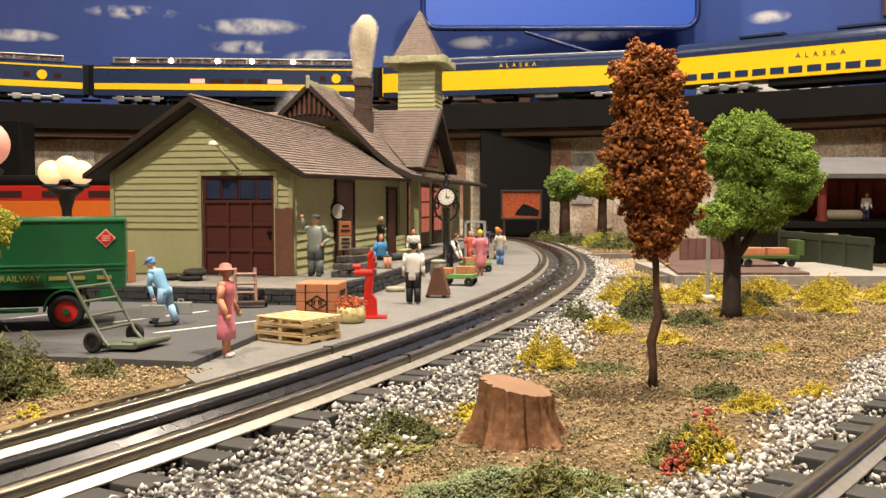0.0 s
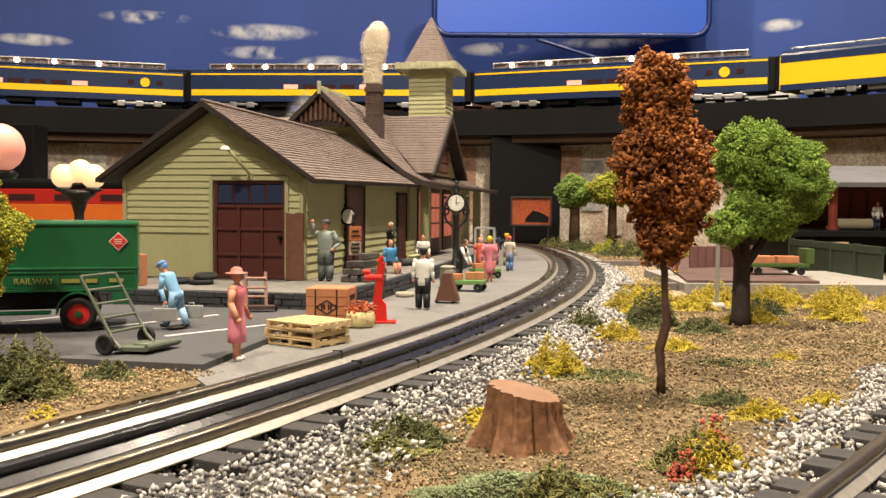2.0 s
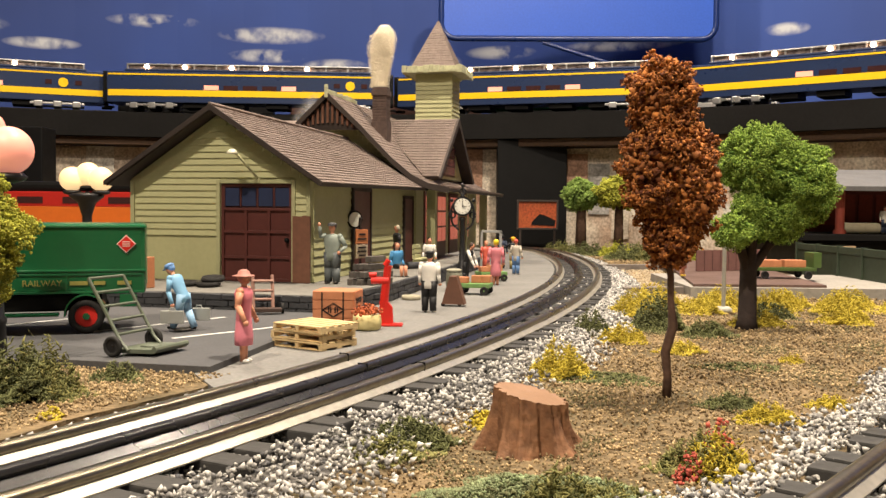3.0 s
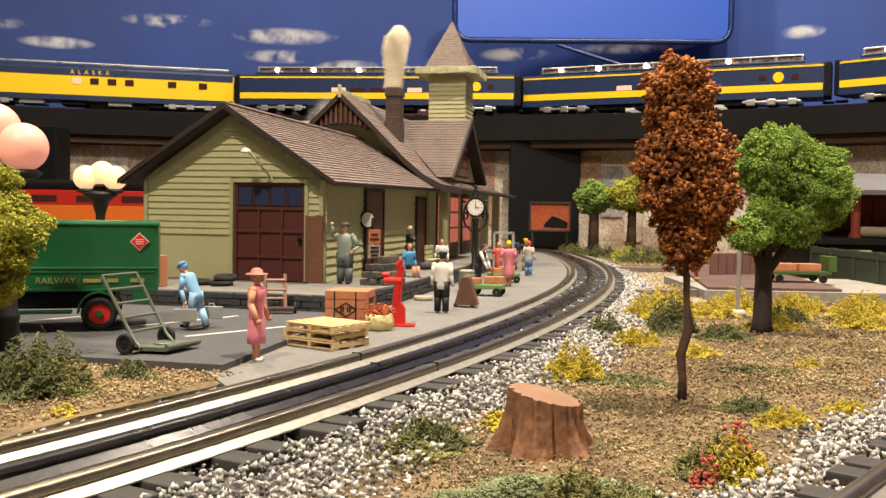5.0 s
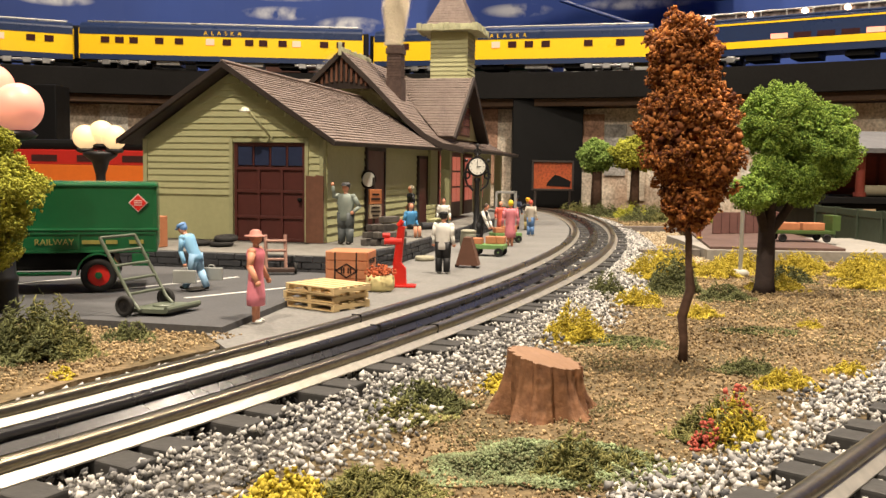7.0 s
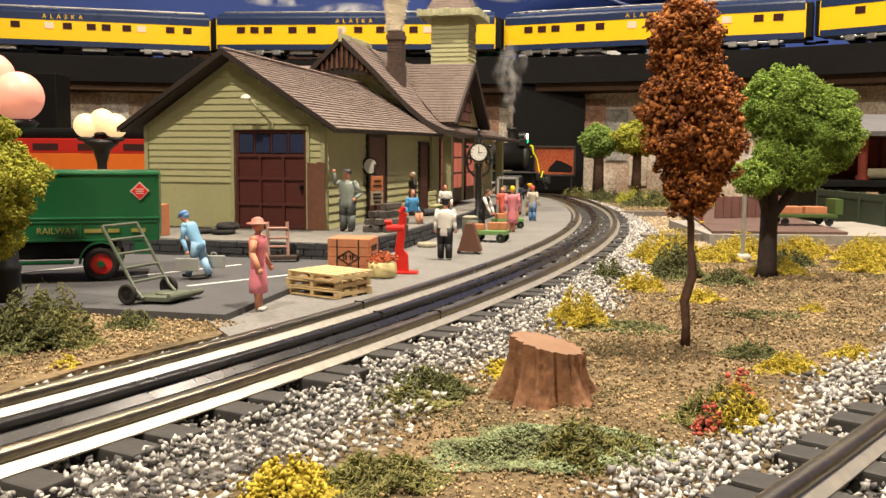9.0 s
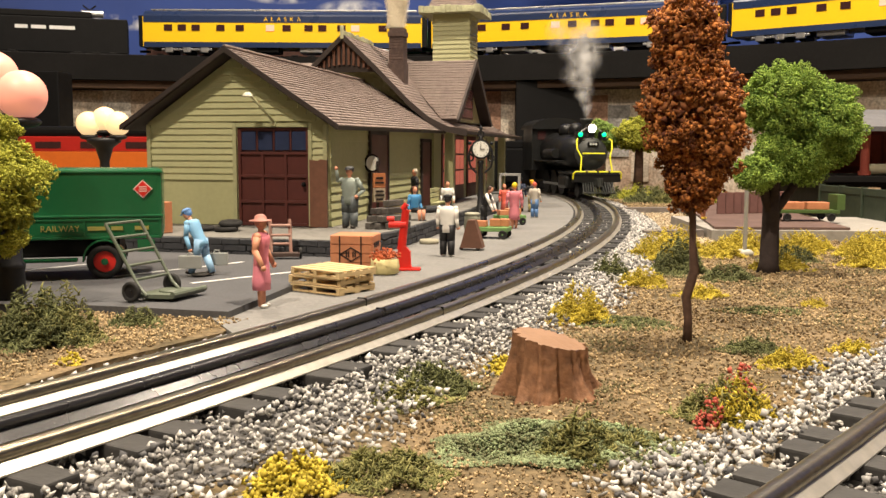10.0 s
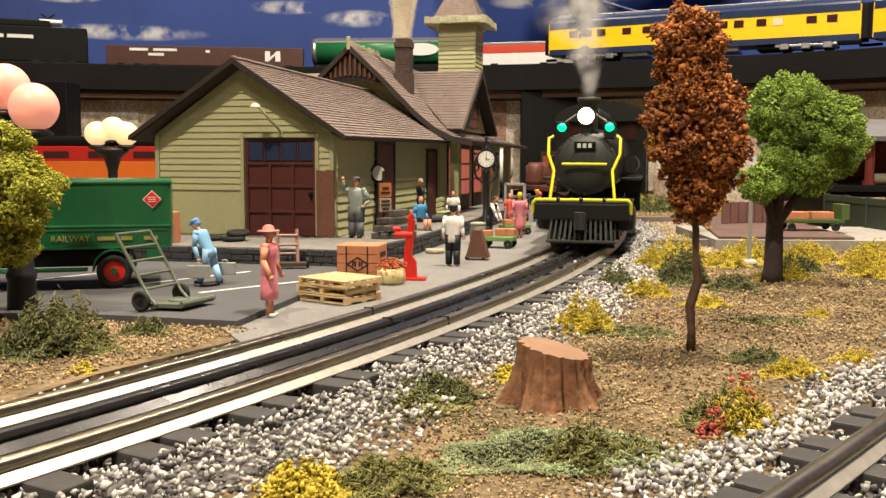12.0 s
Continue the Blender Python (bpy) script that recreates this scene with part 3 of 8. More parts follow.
    for sgn in (-1, 1):
        q = [(dx + 0.006, dy + sgn * dh, bz2), (cx + 0.083, dy + sgn * dh * 0.99, bz2), (cx + 0.012, dy, az2), (dx + 0.006, dy, az2)]
        q = [q[0], (cx + 0.086, dy + sgn * dh, bz2), (cx + 0.010, dy, az2), q[3]]
        bm = bmesh.new()
        slab(bm, q, 0.003)
        roof = part("dormer_roof", bm, M_FASCIA, st)
        bm = bmesh.new()
        shingle_rows(bm, q, 22, 22)
        tagged(part("shingles", bm, M_ROOF, roof), kind="stuff")
    bm = bmesh.new()
    prism(bm, [(dy - dh + 0.012, bz2), (dy + dh - 0.012, bz2), (dy, az2 - 0.008)], "x", cx + 0.06, dx - 0.004)
    part("dormer_wall", bm, M_SIDING, st)
    bm = bmesh.new()
    for sgn in (-1, 1):
        A = [(dy, az2 + 0.001), (dy + sgn * (dh + 0.003), bz2 - 0.001), (dy + sgn * (dh - 0.004), bz2 - 0.003), (dy, az2 - 0.007)]
        prism(bm, A, "x", dx + 0.0062, dx + 0.0085)
    part("bargeboard", bm, M_FASCIA, st)
    bm = bmesh.new()
    box(bm, dx - 0.0038, dy - 0.030, bz2 + 0.003, dx - 0.0022, dy + 0.030, bz2 + 0.036, 0.0003)
    win = part("dormer_window", bm, M_DOOR, st, "maroon dormer window")
    for i in range(6):
        for k in range(3):
            bm = bmesh.new()
            y = dy - 0.028 + i * 0.0095
            z = bz2 + 0.005 + k * 0.0102
            box(bm, dx - 0.0021, y, z, dx - 0.0016, y + 0.0078, z + 0.0085)
            part("pane", bm, mat("reddish_glass", (0.16, 0.06, 0.06), 0.2, vary=0.2, spec=0.6) if "reddish_glass" not in bpy.data.materials else bpy.data.materials["reddish_glass"], win)
    # chimney with a wad of cotton smoke
    bm = bmesh.new()
    chx, chy = -0.044, 0.325
    brick = mat("dark_brick", (0.10, 0.065, 0.055), 0.85, vary=0.4, scale=200, bump=0.5, objrand=0.3)
    box(bm, chx - 0.0085, chy - 0.0085, 0.108, chx + 0.0085, chy + 0.0085, 0.1402, 0.0005)
    stack = part("chimney", bm, brick, st, "dark brown brick chimney")
    bm = bmesh.new()
    box(bm, chx - 0.0072, chy - 0.0072, 0.140, chx + 0.0072, chy + 0.0072, 0.170, 0.0005)
    part("shaft", bm, brick, stack)
    bm = bmesh.new()
    box(bm, chx - 0.0085, chy - 0.0085, 0.166, chx + 0.0085, chy + 0.0085, 0.1715, 0.0005)
    part("collar", bm, brick, stack)
    bm = bmesh.new()
    box(bm, chx - 0.0074, chy - 0.0074, 0.1715, chx + 0.0074, chy + 0.0074, 0.175, 0.0005)
    part("cap", bm, brick, stack)
    for k in range(9):
        z = 0.1405 + k * 0.0028
        bm = bmesh.new()
        box(bm, chx - 0.0076, chy - 0.0076, z, chx + 0.0076, chy + 0.0076, z + 0.0022, 0.0003)
        part("brick_course", bm, brick, stack)
    # tower
    tx0, tx1, ty0, ty1 = -0.047, -0.003, 0.485, 0.53
    bm = bmesh.new()
    box(bm, tx0, ty0, 0.07, tx1, ty1, 0.212)
    tw = part("tower", bm, M_SIDING, st)
    bm = bmesh.new()
    siding(bm, tx0, tx1, 0.12, 0.212, 0.0052, ty0)
    part("siding", bm, M_SIDING, tw)
    bm = bmesh.new()
    siding(bm, ty0, ty1, 0.07, 0.212, 0.0052, -tx1)
    part("siding", turned(bm, Matrix.Rotation(math.pi / 2, 4, "Z")), M_SIDING, tw)
    tcx, tcy = (tx0 + tx1) / 2, (ty0 + ty1) / 2
    bm = bmesh.new()
    lo, hi = 0.036, 0.031
    for k in range(2):
        h = lo - k * 0.005
        box(bm, tcx - h, tcy - h, 0.2125 + k * 0.004, tcx + h, tcy + h, 0.2163 + k * 0.004, 0.0006)
    part("cornice", bm, cream, tw)
    for side in range(4):
        for k in range(11):
            if rng.random() < 0.25:
                continue
            bm = bmesh.new()
            u = -0.036 + k * 0.0066
            box(bm, u, -0.0372, 0.2105 + rng.uniform(0, 0.002), u + 0.006, -0.0355, 0.2195 + rng.uniform(0, 0.0015), 0.0004)
            bmesh.ops.transform(bm, matrix=Matrix.Translation((tcx, tcy, 0)) @ Matrix.Rotation(side * math.pi / 2, 4, "Z"), verts=bm.verts)
            part("cornice_tile", bm, cream, tw)
    apex = Vector((tcx, tcy, 0.280))
    bm = bmesh.new()
    cs = [Vector((tcx + sx * 0.0265, tcy + sy * 0.0265, 0.2205)) for sx, sy in ((-1, -1), (1, -1), (1, 1), (-1, 1))]
    vs = [bm.verts.new(c) for c in cs]
    va = bm.verts.new(apex)
    bm.faces.new(vs)
    for i in range(4):
        bm.faces.new((vs[i], vs[(i + 1) % 4], va))
    part("spire", bm, M_ROOF, tw, "brown shingled spire")
    bm = bmesh.new()
    for i in range(4):
        a, b = cs[i], cs[(i + 1) % 4]
        shingle_rows(bm, [a, b, apex.lerp(b, 0.02), apex.lerp(a, 0.02)], 18, 12, 0.0006)
    tagged(part("shingles", bm, M_ROOF, tw), kind="stuff")
    # small hipped roof behind
    bm = bmesh.new()
    slab(bm, [(cx - 0.16, 0.40, 0.126), (cx - 0.09, 0.40, 0.126), (cx - 0.05, 0.43, 0.153), (cx - 0.12, 0.43, 0.153)], 0.004)
    part("rear_roof", bm, M_ROOF, st)
    # posts, bay doors and lit windows under the flared eave
    for y in (0.292, 0.46, 0.60):
        bm = bmesh.new()
        box(bm, 0.012, y, 0.0, 0.021, y + 0.009, 0.0735, 0.0006)
        part("post", bm, M_SIDING, st)
    for i, (y0, y1) in enumerate(((0.315, 0.352), (0.372, 0.42), (0.44, 0.49), (0.51, 0.56))):
        bm = bmesh.new()
        box(bm, cx + 0.085, y0, 0.0, cx + 0.0865, y1, 0.069, 0.0003)
        w = part("bay_door", bm, M_DOOR, st, "maroon glazed bay door lit from inside")
        for a in range(2):
            for b in range(3):
                bm = bmesh.new()
                ww = (y1 - y0 - 0.006) / 2
                y = y0 + 0.003 + a * ww
                z = 0.016 + b * 0.0168
                box(bm, cx + 0.0866, y + 0.001, z, cx + 0.0870, y + ww - 0.001, z + 0.0148)
                part("pane", bm, M_REDGLASS, w)
    return st


# ---- trees, as rough masses ----
def clump_tree(name, label, base, trunk, lumps, count, size, leaf, bark, seed, tuft, tufts):
    t = empty(name, pose(*base))
    tagged(t, label, "tree")
    bm = bmesh.new()
    rings = []
    for k, (p, r) in enumerate(trunk):
        rings.append([bm.verts.new((p[0] + r * (1 + 0.12 * math.sin(i * 2.3 + k)) * math.cos(2 * math.pi * i / 12), p[1] + r * (1 + 0.12 * math.cos(i * 1.7 + k)) * math.sin(2 * math.pi * i / 12), p[2])) for i in range(12)])
    for a, b in zip(rings, rings[1:]):
        for i in range(12):
            bm.faces.new((a[i], a[(i + 1) % 12], b[(i + 1) % 12], b[i]))
    bm.faces.new(rings[0]), bm.faces.new(rings[-1])
    smooth(part("trunk", bm, bark, t))
    (fx, fy, fz), fr = trunk[-2]
    for k, (c, rx, ry, rz) in enumerate(lumps):
        tube("limb", [(fx, fy, fz - 4 * fr), ((fx + c[0]) / 2 + rx * 0.2 * math.sin(k * 2), (fy + c[1]) / 2, (fz + c[2] - rz * 0.4) / 2), (c[0] + rx * 0.3 * math.cos(k * 2.4), c[1] + ry * 0.3 * math.sin(k * 2.4), c[2])], fr * 0.6, bark, t)
    rng = np.random.default_rng(seed)
    P, R = [], []
    area = np.array([l[1] * l[2] * l[3] for l in lumps]) ** 0.67
    for (c, rx, ry, rz), n in zip(lumps, np.maximum(3, tufts * area / area.sum()).astype(int)):
        axes = np.array([rx, ry, rz])
        # each lump carries tufts on its hull, each tuft is a small ball of grains with gaps between
        d = rng.normal(size=(n, 3))
        d /= np.linalg.norm(d, axis=1)[:, None]
        for centre, k in zip(np.array(c) + d * rng.uniform(0.62, 0.98, (n, 1)) * (axes - tuft * 0.6), rng.uniform(0.6, 1.3, n)):
            m = int(count / tufts * k * k)
            g = rng.normal(size=(m, 3))
            g /= np.linalg.norm(g, axis=1)[:, None]
            P.append(centre + g * rng.uniform(0.55, 1.0, (m, 1)) * tuft * k * np.array([1, 1, 0.85]))
            R.append(rng.uniform(0.6, 1.25, m) * size)
        m = n * 12
        g = rng.normal(size=(m, 3))
        g /= np.linalg.norm(g, axis=1)[:, None]
        P.append(np.array(c) + g * rng.uniform(0.4, 0.8, (m, 1)) * axes)
        R.append(rng.uniform(1.4, 2.4, m) * size)
    scatter("crown", np.concatenate(P), np.concatenate(R), leaf, 0.5, 0.5, seed, (OV, OF), parent=t)
    return t


# ---- ground cover ----
def side_line(offset, n=90):
    """The second line at the layout's edge: a gentle arc; offset to its inner side."""
    pts, x, y, h = [], 0.066, 0.171, math.radians(39.5)
    step = 0.012
    x, y = x - 9 * step * math.sin(h + 0.04), y - 9 * step * math.cos(h + 0.04)
    h += 0.04
    for i in range(n):
        pts.append(Vector((x - offset * math.cos(h), y + offset * math.sin(h))))
        x, y = x + step * math.sin(h), y + step * math.cos(h)
        h -= step / 2.7
    return pts


def dist_to(P, pts):
    Q = np.array([(p.x, p.y) for p in pts])
    return np.sqrt(((P[:, None, :2] - Q[None]) ** 2).sum(-1)).min(1)


def signed_main(P):
    """Distance from the main line's middle rail, positive on the side away from the platform."""
    pts = arc_track(0.0185)
    Q = np.array([(p.x, p.y) for p in pts])
    D = np.diff(Q, axis=0, append=2 * Q[-1:] - Q[-2:-1])
    k = ((P[:, None, :2] - Q[None]) ** 2).sum(-1).argmin(1)
    v = P[:, :2] - Q[k]
    d = D[k] / np.linalg.norm(D[k], axis=1)[:, None]
    return v[:, 0] * d[:, 1] - v[:, 1] * d[:, 0]


def second_track():
    t = empty("side_track")
    tagged(t, "toy track with dark ties at the layout edge", "track")
    for name, off, m in (("rail", 0.0, M_STEEL), ("middle_rail", -0.0185, M_BLACKRAIL), ("rail", -0.037, M_STEEL)):
        rail(name, side_line(off), m, t)
    for p, d in ties(side_line(-0.0185), 0.0180):
        tie(p, d, t)


def ballast():
    rng = np.random.default_rng(5)
    mid = arc_track(0.0185, 0.004)
    n = 78000
    k = np.where(rng.random(n) < 0.62, rng.integers(0, int(0.40 * len(mid)), n), rng.integers(0, int(0.62 * len(mid)), n))
    Q = np.array([(p.x, p.y) for p in mid])
    d = Q[k + 1] - Q[k]
    d /= np.linalg.norm(d, axis=1)[:, None]
    off = rng.uniform(-0.037, 0.070, n)
    far = np.clip((Q[k, 1] - 0.55) / 0.5, 0, 1)
    off = np.where(off > 0.03, 0.03 + (off - 0.03) * (1 - 0.55 * far), off)
    ragged = 0.059 + 0.008 * np.sin(Q[k, 1] * 60) + rng.normal(0, 0.006, n)
    P = np.stack([Q[k, 0] + d[:, 1] * off, Q[k, 1] - d[:, 0] * off], 1)
    left = (off < -0.029) & (Q[k, 1] > 0.335)
    keep = (off < ragged) & ~left
    P, off, kk = P[keep], off[keep], k[keep]
    z = np.where(np.abs(off) < 0.0320, rng.uniform(0.0015, 0.0050, len(P)), np.interp(np.abs(off), [0.032, 0.070], [0.0056, 0.0008]) + rng.uniform(-0.0012, 0.0010, len(P)))
    r = rng.uniform(0.00045, 0.00120, len(P)) * np.interp(P[:, 1], [0.3, 0.9], [1.0, 1.25])
    tagged(scatter("ballast", np.c_[P, z], r, M_BALLAST, 0.65, 0.40, 6, (OV, OF)), "white and grey crushed stone ballast beside the track", "ballast", kind="stuff")
    S = side_line(-0.0185)
    Q = np.array([(p.x, p.y) for p in S])
    n = 60000
    k = rng.integers(0, len(Q) - 1, n)
    d = Q[k + 1] - Q[k]
    d /= np.linalg.norm(d, axis=1)[:, None]
    off = rng.uniform(-0.066, 0.045, n)
    P = Q[k] + np.c_[d[:, 1] * off, -d[:, 0] * off] + d * rng.uniform(0, 0.012, (n, 1))
    keep = off > -0.049 + 0.006 * np.sin(Q[k, 1] * 70) - rng.normal(0, 0.004, n)
    P, off = P[keep], off[keep]
    z = np.where(np.abs(off) < 0.0320, rng.uniform(0.0015, 0.0050, len(P)), np.interp(np.abs(off), [0.032, 0.070], [0.0058, 0.0008]) + rng.uniform(-0.0012, 0.001, len(P)))
    tagged(scatter("ballast", np.c_[P, z], rng.uniform(0.00045, 0.00120, len(P)), M_BALLAST, 0.65, 0.40, 8, (OV, OF)), "white and grey crushed stone ballast at the layout edge", "ballast", kind="stuff")
    P = np.c_[rng.uniform(0.12, 0.24, 9000), rng.uniform(0.70, 1.10, 9000)]
    P = P[(signed_main(P) > 0.04) & (P[:, 0] < 0.188 + (P[:, 1] - 0.74).clip(0) * 0.15)]
    tagged(scatter("pale_grit", np.c_[P, rng.uniform(0.0004, 0.0016, len(P))], rng.uniform(0.0006, 0.0014, len(P)), mat("pale_grit", (0.62, 0.53, 0.38), 0.95, vary=0.3, island=0.9, colour2=(0.30, 0.22, 0.13)), 0.6, 0.3, 12, (OV, OF)), "pale sandy grit between the crossing planks", "grit", kind="stuff")
    for pts, w, nm in ((arc_track(0.0185), 0.034, "main"), (side_line(-0.0185), 0.04, "side")):
        bm = bmesh.new()
        prev = None
        for i, p in enumerate(pts):
            dd = (pts[min(i + 1, len(pts) - 1)] - pts[max(i - 1, 0)]).normalized()
            nn = Vector((dd.y, -dd.x))
            row = [bm.verts.new((p.x + nn.x * u, p.y + nn.y * u, v)) for u, v in ((-0.034, 0.0004), (-0.028, 0.0025), (0.028, 0.0025), (w + 0.014, 0.0004))]
            if prev:
                for q in range(3):
                    bm.faces.new((prev[q], prev[q + 1], row[q + 1], row[q]))
            prev = row
        tagged(obj("ballast_bed", bm, M_BED), "grey ballast bed under the track", "ballast bed", kind="structure")


def grains():
    rng = np.random.default_rng(9)
    P = np.concatenate([
        np.c_[rng.uniform(-0.02, 0.42, 75000), 0.17 + rng.beta(1.0, 2.2, 75000) * 0.75],
        np.c_[rng.uniform(-0.24, -0.06, 20000), rng.uniform(0.19, 0.36, 20000)],
        np.c_[rng.uniform(0.10, 0.30, 9000), rng.uniform(0.7, 1.4, 9000)]])
    s = signed_main(P)
    keep = (np.abs(s) > 0.043) & (dist_to(P, side_line(-0.0185)) > 0.05)
    keep &= ~((P[:, 0] < 0) & (P[:, 1] > 0.337 + (-0.094 - P[:, 0]).clip(0) * 0.2) & (s < 0))
    P, s = P[keep], s[keep]
    rise = np.where((P[:, 0] < -0.06) & (P[:, 1] < 0.352) & (s < -0.03), 0.0065, 0.0)
    tagged(scatter("ground_grains", np.c_[P, rise + rng.uniform(0, 0.0012, len(P))], rng.uniform(0.00030, 0.00100, len(P)) * np.interp(P[:, 1], [0.2, 0.45, 1.2], [0.72, 1, 1.7]), M_GRAIN, 0.5, 0.25, 10, (OV, OF)), "tan crumbled ground cover of the layout", "ground cover", kind="stuff")
    # thin olive turf in drifting patches between the shrubs
    Q = np.c_[rng.uniform(-0.02, 0.36, 90000), 0.18 + rng.beta(1.0, 1.8, 90000) * 0.6]
    f = np.sin(Q[:, 0] * 61 + 2 * np.sin(Q[:, 1] * 23)) * np.sin(Q[:, 1] * 47 + 1.6 * np.sin(Q[:, 0] * 37)) + 0.5 * np.sin(Q[:, 0] * 140 + 1) * np.sin(Q[:, 1] * 120)
    Q = Q[(signed_main(Q) > 0.056) & (dist_to(Q, side_line(-0.0185)) > 0.058) & (f + rng.normal(0, 0.3, len(Q)) > 0.72)]
    tagged(scatter("ground_turf", np.c_[Q, rng.uniform(0.0002, 0.0013, len(Q))], rng.uniform(0.0003, 0.0008, len(Q)) * np.interp(Q[:, 1], [0.2, 0.45, 1.2], [0.75, 1, 1.6]), M_TURF, 0.4, 0.35, 11, (OV, OF)), "thin olive turf scattered over the sand", "turf", kind="stuff")


M_YEL = mat("yellow_foliage", (0.60, 0.48, 0.05), 0.95, vary=0.3, scale=200, island=0.6, colour2=(0.26, 0.2, 0.02), bump=0.4)
M_DGREEN = mat("dark_green_foliage", (0.19, 0.20, 0.075), 0.95, vary=0.3, scale=200, island=0.9, colour2=(0.05, 0.058, 0.02), bump=0.4)
M_OLIVE = mat("olive_foliage", (0.28, 0.26, 0.09), 0.95, vary=0.3, scale=200, island=0.8, colour2=(0.07, 0.08, 0.02), bump=0.4)
M_MINT = mat("mint_turf", (0.33, 0.42, 0.22), 0.95, vary=0.6, scale=130, island=0.7, colour2=(0.15, 0.15, 0.07), bump=0.4)
M_RED = mat("red_foliage", (0.55, 0.12, 0.08), 0.95, vary=0.3, scale=200, island=0.6, colour2=(0.22, 0.04, 0.03), bump=0.4)
M_CHART = mat("chartreuse_foliage", (0.56, 0.55, 0.07), 0.95, vary=0.4, scale=60, island=0.7, colour2=(0.17, 0.19, 0.02), bump=0.4)


def bush(x, y, rx, ry, h, material, n, label, size=0.0013, seed=0, stringy=False, group=""):
    rng = np.random.default_rng(1000 + seed)
    n, size = (n * 3, size * 0.72) if stringy else (n * 3, size * 0.62)
    a = rng.uniform(0, 2 * math.pi, n)
    k = np.sqrt(rng.uniform(0, 1, n)) * (1 + 0.18 * np.sin(a * 3 + seed) + 0.12 * np.sin(a * 7))
    lump = 0.65 + 0.35 * np.sin(a * 4 + k * 5 + seed)
    z = (1 - k.clip(0, 1) ** 2).clip(0.02) * h * lump * rng.uniform(0.25, 1.0, n)
    P = np.c_[x + np.cos(a) * k * rx, y + np.sin(a) * k * ry, z + (0.0065 if x < -0.1 else 0.0002)]
    st = (0.30, 0.30, 1.55) if stringy else None
    return tagged(scatter("bush", P, rng.uniform(0.5, 1.3, n) * size, material, 0.5, 0.3, seed + 50, (OV, OF), stretch=st), label, "bush", group=group)


def plants():
    Y, G, O = "yellow foam shrub on the sandy ground", "dark green lichen shrub on the sandy ground", "olive lichen shrub beside the ballast"
    bush(-0.038, 0.183, 0.011, 0.010, 0.008, M_YEL, 420, Y, 0.0013, 1)
    bush(-0.020, 0.190, 0.014, 0.011, 0.007, M_OLIVE, 800, G, 0.0011, 2, True)
    turf = bush(0.020, 0.212, 0.031, 0.018, 0.0060, M_MINT, 5200, "pale mint-green turf patch", 0.0008, 3)
    turf.name = "turf_patch"
    tagged(turf, category="turf", kind="stuff")
    bush(0.024, 0.204, 0.010, 0.008, 0.012, M_OLIVE, 700, "dark green twiggy shrub in the mint turf", 0.0013, 4, True)
    bush(0.038, 0.213, 0.010, 0.007, 0.005, M_OLIVE, 350, G, 0.0012, 5, True)
    bush(-0.014, 0.263, 0.015, 0.010, 0.009, M_DGREEN, 950, O, 0.0013, 6, True)
    bush(-0.020, 0.250, 0.014, 0.010, 0.006, M_OLIVE, 500, O, 0.0012, 7)
    bush(0.008, 0.288, 0.006, 0.006, 0.006, M_YEL, 180, Y, 0.0012, 8)
    bush(0.043, 0.378, 0.014, 0.013, 0.017, M_YEL, 900, Y, 0.0013, 9, True)
    bush(0.074, 0.505, 0.012, 0.012, 0.017, M_DGREEN, 800, G, 0.0014, 10, True)
    bush(0.088, 0.483, 0.014, 0.011, 0.011, M_YEL, 700, Y, 0.0013, 11, True)
    bush(0.066, 0.238, 0.013, 0.010, 0.012, M_OLIVE, 700, "yellow and red flowering shrub", 0.0013, 12, True)
    bush(0.069, 0.235, 0.011, 0.009, 0.0135, M_YEL, 500, "yellow and red flowering shrub", 0.0012, 13, True)
    bush(0.0705, 0.240, 0.006, 0.004, 0.018, M_RED, 120, "cluster of red blossoms on a shrub", 0.0014, 14)
    bush(0.061, 0.231, 0.005, 0.004, 0.009, M_RED, 60, "cluster of red blossoms on a shrub", 0.0012, 15)
    bush(0.104, 0.300, 0.011, 0.008, 0.007, M_YEL, 420, Y, 0.0011, 16, True)
    bush(0.134, 0.323, 0.008, 0.006, 0.005, M_YEL, 250, Y, 0.0011, 17, True)
    bush(0.098, 0.321, 0.011, 0.008, 0.006, M_DGREEN, 450, G, 0.0011, 18, True)
    bush(0.110, 0.446, 0.012, 0.008, 0.007, M_YEL, 420, Y, 0.0013, 19, True)
    bush(0.118, 0.535, 0.018, 0.018, 0.024, M_DGREEN, 1300, G, 0.0017, 20, True)
    bush(0.140, 0.508, 0.016, 0.012, 0.010, M_DGREEN, 700, G, 0.0014, 21, True)
    bush(0.118, 0.60, 0.022, 0.02, 0.020, M_YEL, 900, Y, 0.0017, 22, True)
    bush(0.060, 0.372, 0.022, 0.014, 0.003, M_DGREEN, 700, "thin dark green turf on the sand", 0.001, 23)
    bush(0.128, 0.405, 0.02, 0.012, 0.002, M_DGREEN, 300, "thin dark green turf on the sand", 0.001, 24)
    bush(0.155, 0.42, 0.006, 0.005, 0.005, M_YEL, 160, Y, 0.001, 44, True)
    rng = random.Random(2)
    for i in range(13):
        u = i / 12
        bush(0.135 + 0.19 * u, 0.655 + 0.03 * math.sin(i * 2.1), 0.018, 0.022, 0.013 + 0.006 * rng.random(), M_YEL, 520, "yellow lichen hedge before the platform", 0.0017, 25 + i, True, "yellow hedge clumps")
